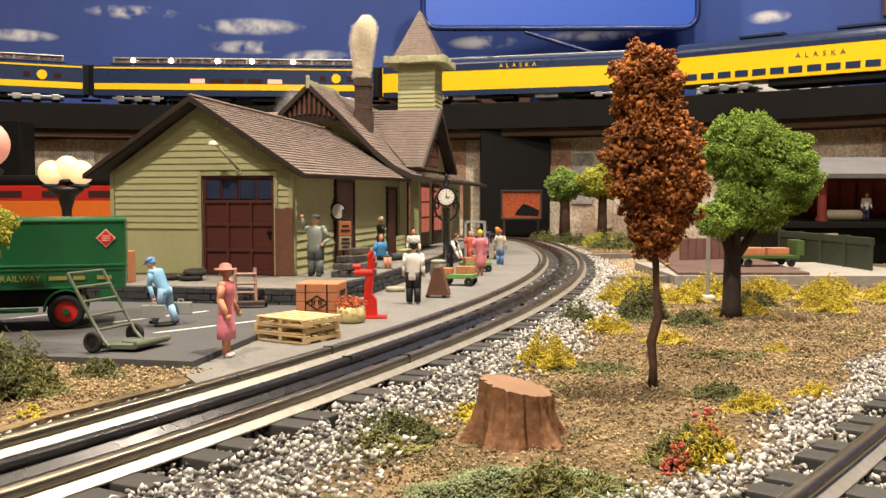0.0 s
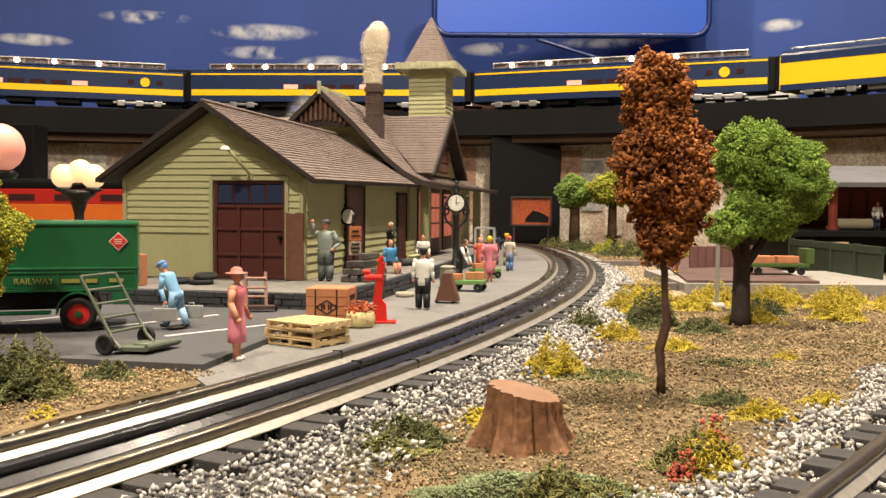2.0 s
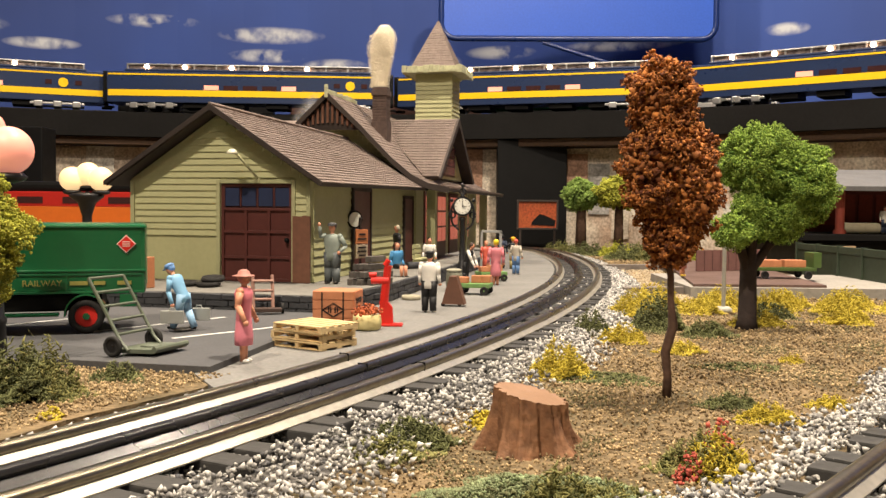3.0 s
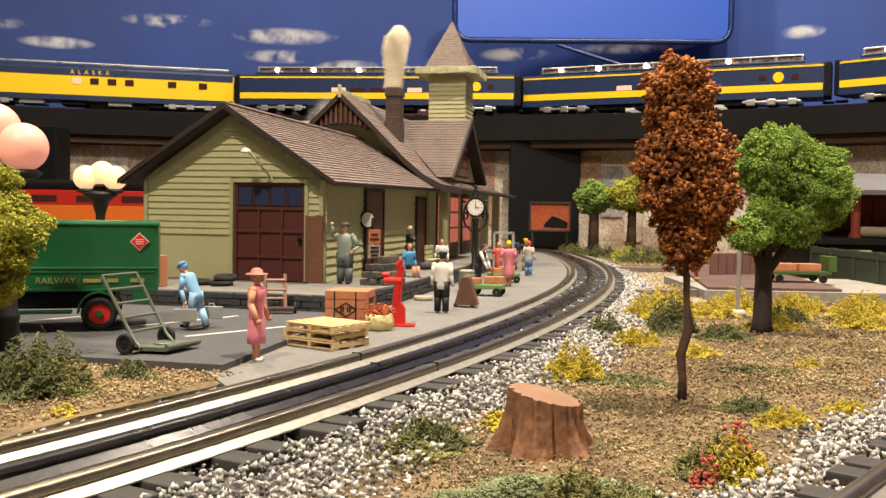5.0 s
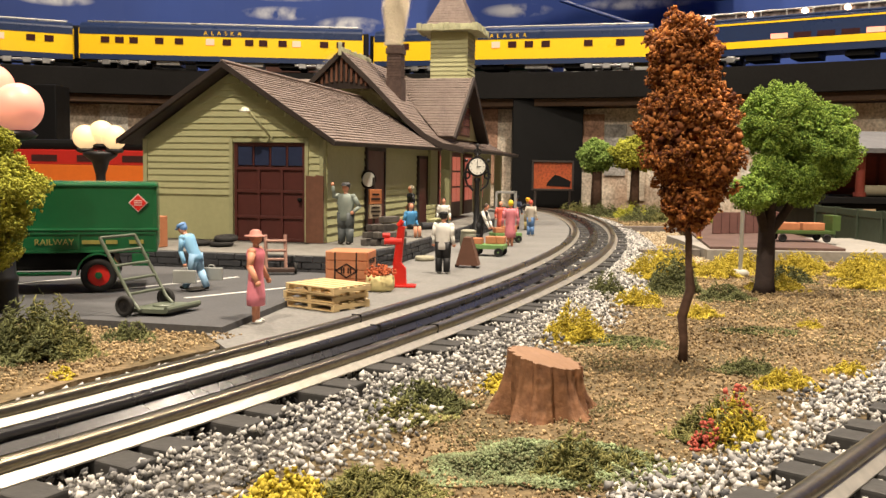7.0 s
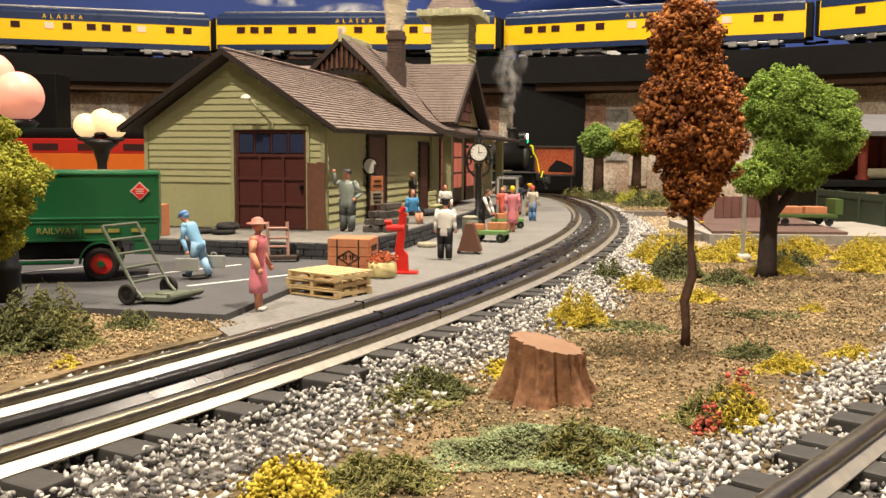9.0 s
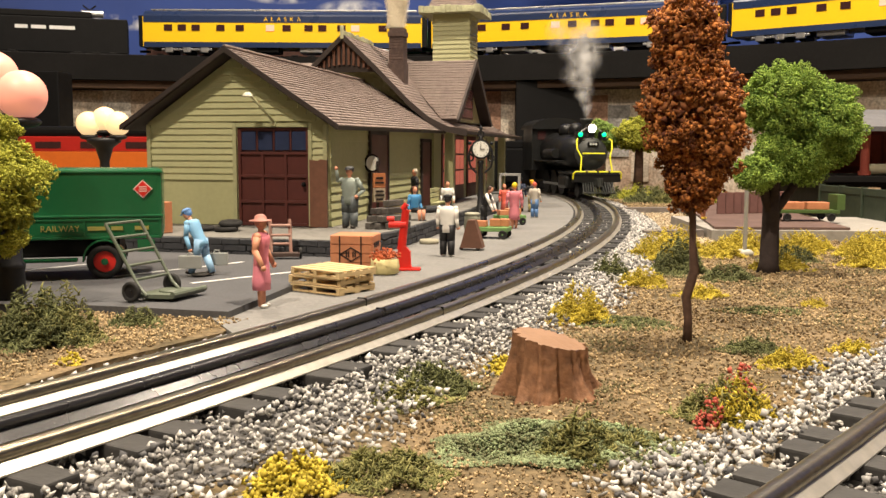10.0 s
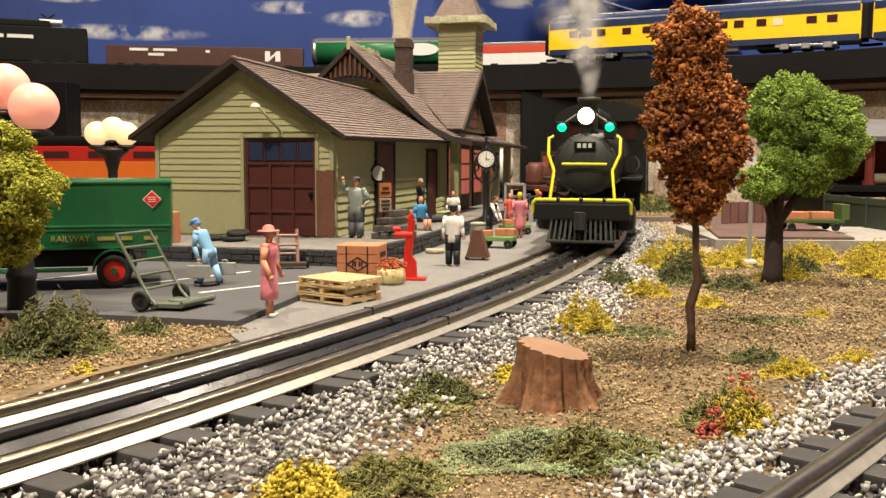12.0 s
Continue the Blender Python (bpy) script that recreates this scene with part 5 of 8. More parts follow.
def hand_truck():
    h = tagged(empty("hand_truck", pose(-0.1380, 0.359, 0.0099)), "grey-green toy hand truck with a ladder frame", "hand truck")
    w = Vector((0.0066, 0.0200, 0))
    r0, up = Vector((0.002, 0.0, 0.0055)), Vector((-0.0135, 0.001, 0.0255))
    for k in (0.0, 1.0):
        tube("side_rail", [r0 + w * k + Vector((0.004, -0.003, -0.003)), r0 + w * k, r0 + up * 0.5 + w * k, r0 + up + w * k], 0.0007, M_GREYGREEN, h)
    for s in (0.12, 0.34, 0.56, 0.78, 1.0):
        tube("rung", [r0 + up * s, r0 + up * s + w], 0.0006, M_GREYGREEN, h)
    bm = bmesh.new()
    a = Vector((0.0, 0.0, 0.0028))
    d = Vector((0.0160, -0.002, 0))
    slab(bm, [a, a + d, a + d + w * 1.05, a + w * 1.05], 0.0016)
    part("nose_plate", bm, M_GREYGREEN, h)
    bm = bmesh.new()
    lathe(bm, [(0.0045, 0), (0.0042, 0.0006), (0.003, 0.0008)], 16, 0, tuple(a + d * 0.5 + w * 0.5))
    part("cap_plate", bm, M_GREYGREEN, h)
    bm = bmesh.new()
    p = a + d
    cyl(bm, p, p + w * 1.05, 0.0012, seg=8)
    part("nose_lip", bm, M_GREYGREEN, h)
    for k in (-0.12, 1.12):
        wheel(h, Vector((0.0005, -0.0005, 0.0042)) + w * k, 0.0042, 0.0022, w, M_DKIRON, M_DKIRON)


def small_cart():
    c = tagged(empty("sack_cart", pose(-0.117, 0.512, 0.0099, 0, 0, 10)), "small pinkish wooden sack cart", "cart")
    pink = mat("pinkish_wood", (0.42, 0.24, 0.19), 0.6, vary=0.2)
    for x in (0, 0.011):
        tube("side_rail", [(x, 0, 0.001), (x - 0.0006, 0.003, 0.022)], 0.001, pink, c)
    for z in (0.008, 0.013, 0.0185):
        tube("rung", [(0, 0.001, z), (0.011, 0.001, z)], 0.0008, pink, c)
    bm = bmesh.new()
    box(bm, -0.001, -0.007, 0.0012, 0.016, 0.0, 0.0035, 0.0005)
    part("nose_plate", bm, mat("dark_bundle", (0.08, 0.05, 0.04), 0.8, vary=0.4), c)
    for x in (-0.002, 0.0165):
        wheel(c, (x, -0.001, 0.003), 0.003, 0.0016, (1, 0, 0), M_DKIRON, M_DKIRON)


def crate_and_pallets():
    c = tagged(empty("shipping_crate", pose(-0.0775, 0.476, 0.0073, 0, 0, -6)), "orange wooden shipping crate with a diamond mark", "crate")
    bm = bmesh.new()
    box(bm, 0, 0, 0, 0.0225, 0.021, 0.0192, 0.0006)
    part("box", bm, M_CRATE, c)
    for z in (0.0, 0.0048, 0.0096, 0.0144):
        bm = bmesh.new()
        box(bm, 0.0004, -0.0004, z + 0.0003, 0.0221, 0.0003, z + 0.0045, 0.0002)
        part("board", bm, M_CRATE, c)
        bm = bmesh.new()
        box(bm, 0.0222, 0.0004, z + 0.0003, 0.0229, 0.0206, z + 0.0045, 0.0002)
        part("board", bm, M_CRATE, c)
    for x in (0.005, 0.0165):
        bm = bmesh.new()
        box(bm, x, -0.0008, 0.0004, x + 0.0007, -0.0003, 0.0188)
        part("strap", bm, M_INK, c)
    d = [(-0.0058, 0), (0, -0.0036), (0.0058, 0), (0, 0.0036)]
    for i in range(4):
        a, b = Vector(d[i]), Vector(d[(i + 1) % 4])
        n = Vector((-(b - a).y, (b - a).x)).normalized() * 0.0003
        bm = bmesh.new()
        prism(bm, [tuple(Vector((0.0115, 0.0092)) + q) for q in (a - n, b - n, b + n, a + n)], "y", -0.0009, -0.0004)
        part("diamond_line", bm, M_INK, c)
    for x in (0.0086, 0.0122):
        for u in (0.0, 0.0012):
            bm = bmesh.new()
            box(bm, x + u, -0.0009, 0.0078, x + u + 0.0007, -0.0004, 0.0108)
            part("mark", bm, M_INK, c)
    for y, z in ((0.004, 0.0125), (0.0085, 0.0125), (0.013, 0.0125), (0.004, 0.008), (0.009, 0.008)):
        bm = bmesh.new()
        box(bm, 0.0228, y, z, 0.0231, y + 0.0032, z + 0.0028)
        part("mark", bm, M_INK, c)
    for k, (z, dx, rz) in enumerate(((0.0, 0.0, 0), (0.0037, -0.0006, 3), (0.0074, 0.0005, -2))):
        p = tagged(empty("pallet", pose(-0.0850 + dx, 0.4080, 0.0073 + z, 0, 0, -33 + rz)), "pale pine wooden pallet in a stack", "pallet", group="stacked pallets")
        for i in range(5):
            bm = bmesh.new()
            y = i * 0.0052
            box(bm, 0, y, 0.0028, 0.0300, y + 0.0036, 0.0035, 0.0002)
            part("deck_board", bm, M_PINE, p)
        for x in (0.0, 0.0142, 0.0280):
            bm = bmesh.new()
            box(bm, x, 0, 0.0008, x + 0.002, 0.0244, 0.0027, 0.0002)
            part("stringer", bm, M_PINE, p)
        for y in (0.0, 0.0104, 0.0208):
            bm = bmesh.new()
            box(bm, 0, y, 0.0001, 0.0300, y + 0.0036, 0.0007, 0.0001)
            part("bottom_board", bm, M_PINE, p)
    f = tagged(empty("flower_tub", pose(-0.0475, 0.466, 0.0073)), "pale yellow tub of red flowers", "flower tub")
    bm = bmesh.new()
    lathe(bm, [(0.0048, 0), (0.0062, 0.001), (0.0066, 0.0045), (0.0062, 0.0078), (0.005, 0.0082), (0.003, 0.0078)], 10)
    for v in bm.verts:
        v.co.x *= 1.15
        v.co += Vector((math.sin(v.co.z * 2000), math.cos(v.co.z * 1500), 0)) * 0.0003
    part("tub", bm, mat("pale_yellow_cloth", (0.72, 0.62, 0.3), 0.7, vary=0.3, scale=200, bump=0.5), f)
    rng = np.random.default_rng(4)
    a = rng.normal(size=(160, 3)) * np.array([0.0032, 0.003, 0.0013]) + np.array([0, 0, 0.0098])
    scatter("flowers", a, rng.uniform(0.0005, 0.0010, 160), mat("rust_flower", (0.52, 0.12, 0.04), 0.9, island=0.6, colour2=(0.2, 0.05, 0.02)), parent=f)


def red_stand():
    s = tagged(empty("red_stand", pose(-0.0385, 0.484, 0.0073)), "bright red toy water stand on a foot plate", "stand")
    bm = bmesh.new()
    box(bm, -0.0045, -0.004, 0, 0.0085, 0.004, 0.0012, 0.0004)
    part("foot", bm, M_REDP, s)
    bm = bmesh.new()
    prism(bm, [(-0.0045, 0.0012), (0.0035, 0.0012), (0.003, 0.010), (0.0005, 0.013), (-0.0035, 0.013)], "y", -0.002, 0.002)
    part("pedestal", bm, M_REDP, s)
    bm = bmesh.new()
    cyl(bm, (-0.0018, 0, 0.011), (0.0005, 0, 0.0325), 0.0024, 0.0020, 12)
    part("column", bm, M_REDP, s)
    bm = bmesh.new()
    cyl(bm, (-0.0085, -0.001, 0.0245), (0.001, -0.001, 0.0245), 0.0019, seg=12)
    cyl(bm, (-0.0095, -0.001, 0.0275), (-0.0055, -0.001, 0.0275), 0.0013, seg=10)
    part("spout", bm, M_REDP, s)
    bm = bmesh.new()
    cyl(bm, (-0.001, -0.0005, 0.0325), (0.001, -0.0005, 0.0355), 0.0016, 0.0014, 10)
    part("cap", bm, M_REDP, s)


def goods():
    # trunk on a cart, pushed by the waiter
    c = tagged(empty("trunk_cart", pose(-0.0110, 0.585, 0.0073, 0, 0, -8)), "brown slanted trunk on a small wheeled cart", "cart")
    brown = mat("brown_leather", (0.15, 0.07, 0.045), 0.55, vary=0.3, scale=120)
    bm = bmesh.new()
    prism(bm, [(0, 0.0015), (0.0150, 0.0015), (0.0095, 0.0195), (0.0050, 0.0195)], "y", 0, 0.011)
    part("trunk", bm, brown, c)
    for x in (0.0008, 0.0118):
        wheel(c, (x, 0.001, 0.0013), 0.0013, 0.001, (0, 1, 0), M_DKIRON, M_DKIRON)
    w = tagged(empty("baggage_wagon", pose(0.010, 0.672, 0.0073, 0, 0, -14)), "green baggage wagon loaded with orange boxes", "wagon")
    bm = bmesh.new()
    box(bm, -0.011, -0.006, 0.0052, 0.014, 0.010, 0.0085, 0.0005)
    part("bed", bm, mat("wagon_green", (0.16, 0.3, 0.10), 0.5, vary=0.2), w)
    for k, (x, y) in enumerate(((-0.0105, -0.005), (-0.001, 0.001), (0.005, 0.003))):
        bm = bmesh.new()
        box(bm, x, y, 0.0086, x + 0.008, y + 0.0075, 0.0130 + 0.001 * (k > 0), 0.0005)
        part("box", bm, M_CRATE, w)
    for x in (-0.008, 0.0105):
        for y in (-0.006, 0.010):
            wheel(w, (x, y, 0.0032), 0.0032, 0.0018, (0, 1, 0), M_DKIRON, bpy.data.materials["wagon_green"])
    w2 = copy_thing(w, pose(0.028, 0.80, 0.0073, 0, 0, 20))
    tagged(w2, "baggage wagon with red boxes beside the bench", "wagon")
    # barrel
    b = tagged(empty("barrel", pose(-0.0035, 0.700, 0.0073)), "grey-green weathered barrel with a lid", "barrel")
    bm = bmesh.new()
    lathe(bm, [(0.0052, 0), (0.0062, 0.004), (0.0066, 0.008), (0.0062, 0.012), (0.0055, 0.0155)], 18)
    part("staves", bm, mat("weathered_barrel", (0.2, 0.2, 0.15), 0.8, vary=0.4, scale=150), b)
    bm = bmesh.new()
    lathe(bm, [(0.0059, 0.0150), (0.0061, 0.0165), (0.004, 0.0172)], 18)
    part("lid", bm, mat("pale_lid", (0.36, 0.35, 0.27), 0.7, vary=0.3), b)
    bm = bmesh.new()
    lathe(bm, [(0.0063, 0.0), (0.0068, 0.0012), (0.0064, 0.003), (0.0045, 0.003), (0.004, 0.001)], 20)
    tagged(obj("coiled_hose", bm, mat("cream_coil", (0.4, 0.37, 0.27), 0.8, vary=0.4, scale=200), None, pose(-0.033, 0.628, 0.0073)), "low round cream coil on the platform", "coil")
    # dark lumber stacked on the deck
    dark = mat("dark_lumber", (0.055, 0.048, 0.044), 0.7, vary=0.5, scale=260, objrand=0.6, colour2=(0.15, 0.135, 0.12), bump=0.3)
    st = tagged(empty("lumber_stack", pose(-0.0740, 0.598, 0.0195, 0, 0, -30)), "stack of dark weathered timbers on the deck", "timber stack")
    for i, (x, y, z, l) in enumerate(((0, 0, 0, 0.045), (0.006, 0.002, 0, 0.042), (0.012, 0.006, 0, 0.038), (0.0005, 0.001, 0.0048, 0.044), (0.0068, 0.004, 0.0048, 0.04), (0.0122, 0.010, 0.0048, 0.032), (0.0, 0.006, 0.0096, 0.038), (0.0062, 0.010, 0.0096, 0.034), (0.0015, 0.018, 0.0144, 0.03))):
        bm = bmesh.new()
        box(bm, x, y, z, x + 0.0046, y + l * 0.62, z + 0.0040, 0.0004)
        part("timber", bm, dark, st)
    # wicker hamper, pipe, bench and signs along the side wall
    bm = bmesh.new()
    box(bm, 0, 0, 0, 0.018, 0.012, 0.0125, 0.0012)
    tagged(obj("hamper", bm, mat("wicker", (0.3, 0.24, 0.12), 0.85, vary=0.6, scale=500, bump=1.0), None, pose(-0.0735, 0.715, 0.0195, 0, 0, -11)), "tan wicker hamper on the deck", "hamper")
    bm = bmesh.new()
    cyl(bm, (0, 0, 0.003), (0.022, 0.02, 0.003), 0.003, seg=14)
    tagged(obj("pipe", bm, M_STONE, None, pose(-0.044, 0.765, 0.0195)), "short grey pipe lying on the deck", "pipe")
    bench = tagged(empty("bench", pose(-0.041, 0.815, 0.0195, 0, 0, 79)), "pale green slatted bench by the wall", "bench")
    for z in (0.006, 0.0105, 0.015):
        bm = bmesh.new()
        box(bm, 0, 0, z, 0.03, 0.0012, z + 0.0036, 0.0003)
        part("slat", bm, M_SIDING, bench)
    bm = bmesh.new()
    box(bm, 0, -0.007, 0.005, 0.03, 0, 0.0062, 0.0003)
    part("seat", bm, M_SIDING, bench)
    for x in (0.001, 0.028):
        bm = bmesh.new()
        box(bm, x, -0.0065, 0, x + 0.0015, 0.001, 0.005, 0.0003)
        part("leg", bm, M_SIDING, bench)
    sg = tagged(empty("notice_board", pose(-0.0745, 0.690, 0.0195, 0, 0, 40)), "orange and white notice board with a round dial above", "notice board")
    orange = mat("orange_sign", (0.55, 0.2, 0.08), 0.6, vary=0.2)
    for z0, z1, m in ((0.013, 0.0235, mat("pale_sign", (0.45, 0.36, 0.26), 0.6, vary=0.2)), (0.0240, 0.0350, orange)):
        bm = bmesh.new()
        box(bm, -0.0055, -0.0008, z0, 0.0055, 0.0008, z1, 0.0003)
        part("panel", bm, m, sg)
    for z, w in ((0.0145, 0.003), (0.0175, 0.004), (0.0205, 0.0035), (0.0270, 0.004), (0.0305, 0.003)):
        bm = bmesh.new()
        box(bm, -w, -0.0012, z, w, -0.0008, z + 0.0014)
        part("lettering_bar", bm, M_INK, sg)
    bm = bmesh.new()
    box(bm, -0.0008, 0.0009, 0, 0.0008, 0.0025, 0.044, 0.0003)
    part("stake", bm, M_FASCIA, sg)
    bm = bmesh.new()
    cyl(bm, (-0.004, 0.006, 0.0425), (-0.004, 0.003, 0.0425), 0.0068, seg=20)
    part("dial_case", bm, M_BLACK, sg)
    bm = bmesh.new()
    cyl(bm, (-0.004, 0.003, 0.0425), (-0.004, 0.0026, 0.0425), 0.0056, seg=20)
    part("dial", bm, mat("pale_dial", (0.6, 0.6, 0.55), 0.5, vary=0.1), sg)
    # crate and tyres on the deck beside the truck
    bm = bmesh.new()
    box(bm, 0, 0, 0, 0.020, 0.012, 0.0195, 0.0006)
    cr = tagged(obj("wooden_crate", bm, M_CRATE, None, pose(-0.214, 0.560, 0.0195, 0, 0, -20)), "orange-brown wooden crate behind the truck", "crate")
    for z in (0.004, 0.008, 0.012):
        bm = bmesh.new()
        box(bm, 0.004, -0.0004, z, 0.015, 0.0, z + 0.0018)
        part("lettering_bar", bm, M_INK, cr)
    for k, (x, y, z, rx) in enumerate(((-0.176, 0.578, 0.0195, 0), (-0.160, 0.574, 0.0195, 0), (-0.158, 0.578, 0.0228, 6))):
        t = tagged(empty("tyre_pile", pose(x, y, z, rx, 0, 0)), "old black rubber tyre lying on the deck", "tyre", group="old tyres")
        bm = bmesh.new()
        lathe(bm, [(0.0045, 0.0004), (0.0068, 0.0), (0.0078, 0.0016), (0.0068, 0.0032), (0.0045, 0.0028), (0.0045, 0.0006)], 20)
        part("tread", bm, M_RUBBER, t)
    # grey gate frame
    g = tagged(empty("gate_frame", pose(0.022, 0.935, 0.0073, 0, 0, -10)), "grey metal gate frame on the platform", "gate")
    grey = mat("grey_metal", (0.33, 0.33, 0.32), 0.5, vary=0.2)
    for a in ((0, 0, 0, 0.0024, 0.003, 0.042), (0.0195, 0, 0, 0.022, 0.003, 0.042), (0, 0, 0.0395, 0.022, 0.003, 0.042), (0.0024, 0, 0.018, 0.0195, 0.002, 0.0195)):
        bm = bmesh.new()
        box(bm, *a, 0.0003)
        part("bar", bm, grey, g)


def street_clock():
    c = tagged(empty("street_clock", pose(0.003, 0.840, 0.0073)), "ornate black street clock with a white dial", "clock")
    bm = bmesh.new()
    lathe(bm, [(0.006, 0), (0.006, 0.003), (0.0045, 0.005), (0.0042, 0.013), (0.003, 0.015), (0.0024, 0.03), (0.0022, 0.052), (0.0032, 0.054), (0.0022, 0.056)], 16)
    part("post", bm, M_DKIRON, c)
    bm = bmesh.new()
    cyl(bm, (0, -0.0035, 0.066), (0, 0.0035, 0.066), 0.0092, seg=28)
    part("case", bm, M_DKIRON, c)
    bm = bmesh.new()
    cyl(bm, (0, -0.0040, 0.066), (0, -0.0035, 0.066), 0.0073, seg=28)
    dial = part("dial", bm, mat("white_dial", (0.75, 0.74, 0.68), 0.4, vary=0.06), c)
    for k in range(12):
        a = k * math.pi / 6
        bm = bmesh.new()
        box(bm, -0.0002, -0.0043, 0.0054, 0.0002, -0.00395, 0.0067)
        bmesh.ops.transform(bm, matrix=Matrix.Translation((0, 0, 0.066)) @ Matrix.Rotation(a, 4, "Y"), verts=bm.verts)
        part("hour_mark", bm, M_INK, dial)
    for ang, l in ((0.0, 0.0052), (1.55, 0.0036)):
        bm = bmesh.new()
        box(bm, -0.00028, -0.0046, -0.0006, 0.00028, -0.0043, l)
        bmesh.ops.transform(bm, matrix=Matrix.Translation((0, 0, 0.066)) @ Matrix.Rotation(ang, 4, "Y"), verts=bm.verts)
        part("clock_hand", bm, M_INK, dial)
    for s in (-1, 1):
        pts = [(s * (0.0035 + 0.007 * math.sin(u)), 0, 0.042 + 0.0105 * u + 0.002 * math.cos(3 * u)) for u in [k * 0.26 for k in range(13)]]
        tube("scroll", pts, 0.0010, M_DKIRON, c)
        pts = [(s * (0.0095 + 0.0028 * math.cos(u)), 0, 0.058 + 0.0028 * math.sin(u)) for u in [k * 0.5 for k in range(13)]]
        tube("scroll", pts, 0.0008, M_DKIRON, c)
        bm = bmesh.new()
        ball(bm, (s * 0.0100, 0, 0.0715), 0.0017)
        part("finial", bm, M_DKIRON, c)
    pts = [(0.0028 * math.cos(u), 0, 0.0795 + 0.0028 * math.sin(u)) for u in [k * 0.5 for k in range(13)]]
    tube("crest_ring", pts, 0.0008, M_DKIRON, c)
    bm = bmesh.new()
    lathe(bm, [(0.003, 0.0745), (0.0012, 0.0765), (0.0008, 0.083), (0.0018, 0.0845), (0.0004, 0.0875)], 12)
    part("crest", bm, M_DKIRON, c)


def globe_lamp(name, at, label, r, spread, zs, colour, power, post):
    l = tagged(empty(name, pose(*at)), label, "lamp post")
    bm = bmesh.new()
    lathe(bm, post, 20)
    part("post", bm, M_DKIRON, l)
    g = glow(name + "_globe", colour, power)
    for k, (dx, dy, z) in enumerate(zs):
        tube("arm", [(0, 0, z - r - spread * 0.55), (dx * 0.6, dy * 0.6, z - r - spread * 0.6), (dx, dy, z - r - 0.002)], r * 0.12, M_DKIRON, l)
        bm = bmesh.new()
        lathe(bm, [(r * 0.2, -r * 0.42), (r * 0.62, -r * 0.32), (r * 0.75, -r * 0.16), (r * 0.55, 0.0)], 18, 0, (dx, dy, z - r * 0.92))
        cup = part("cup", bm, M_DKIRON, l)
        bm = bmesh.new()
        ball(bm, (dx, dy, z), r, seg=28)
        part("globe", bm, g, l)


def lamps():
    globe_lamp("globe_lamp_post", (-0.1905, 0.362, 0.0), "black lamp post with glowing pink globes", 0.0098, 0.012, [(0.0070, 0.002, 0.0925), (-0.0055, 0.004, 0.1005), (-0.017, 0.002, 0.0925)], (1.0, 0.40, 0.30), 0.42, [(0.0072, 0), (0.0072, 0.002), (0.0062, 0.004), (0.0056, 0.022), (0.0060, 0.0225), (0.0060, 0.0242), (0.0052, 0.025), (0.0048, 0.034), (0.0030, 0.038), (0.0022, 0.085)])
    globe_lamp("white_lamp_post", (-0.386, 0.935, 0.0), "black lamp post with three bright white globes", 0.0125, 0.012, [(-0.0155, 0.0, 0.0985), (0.0, 0.004, 0.1035), (0.0150, 0.0, 0.0985)], (1.0, 0.70, 0.36), 0.8, [(0.012, 0), (0.012, 0.006), (0.006, 0.010), (0.0048, 0.06), (0.009, 0.074), (0.017, 0.080), (0.017, 0.083), (0.004, 0.085)])


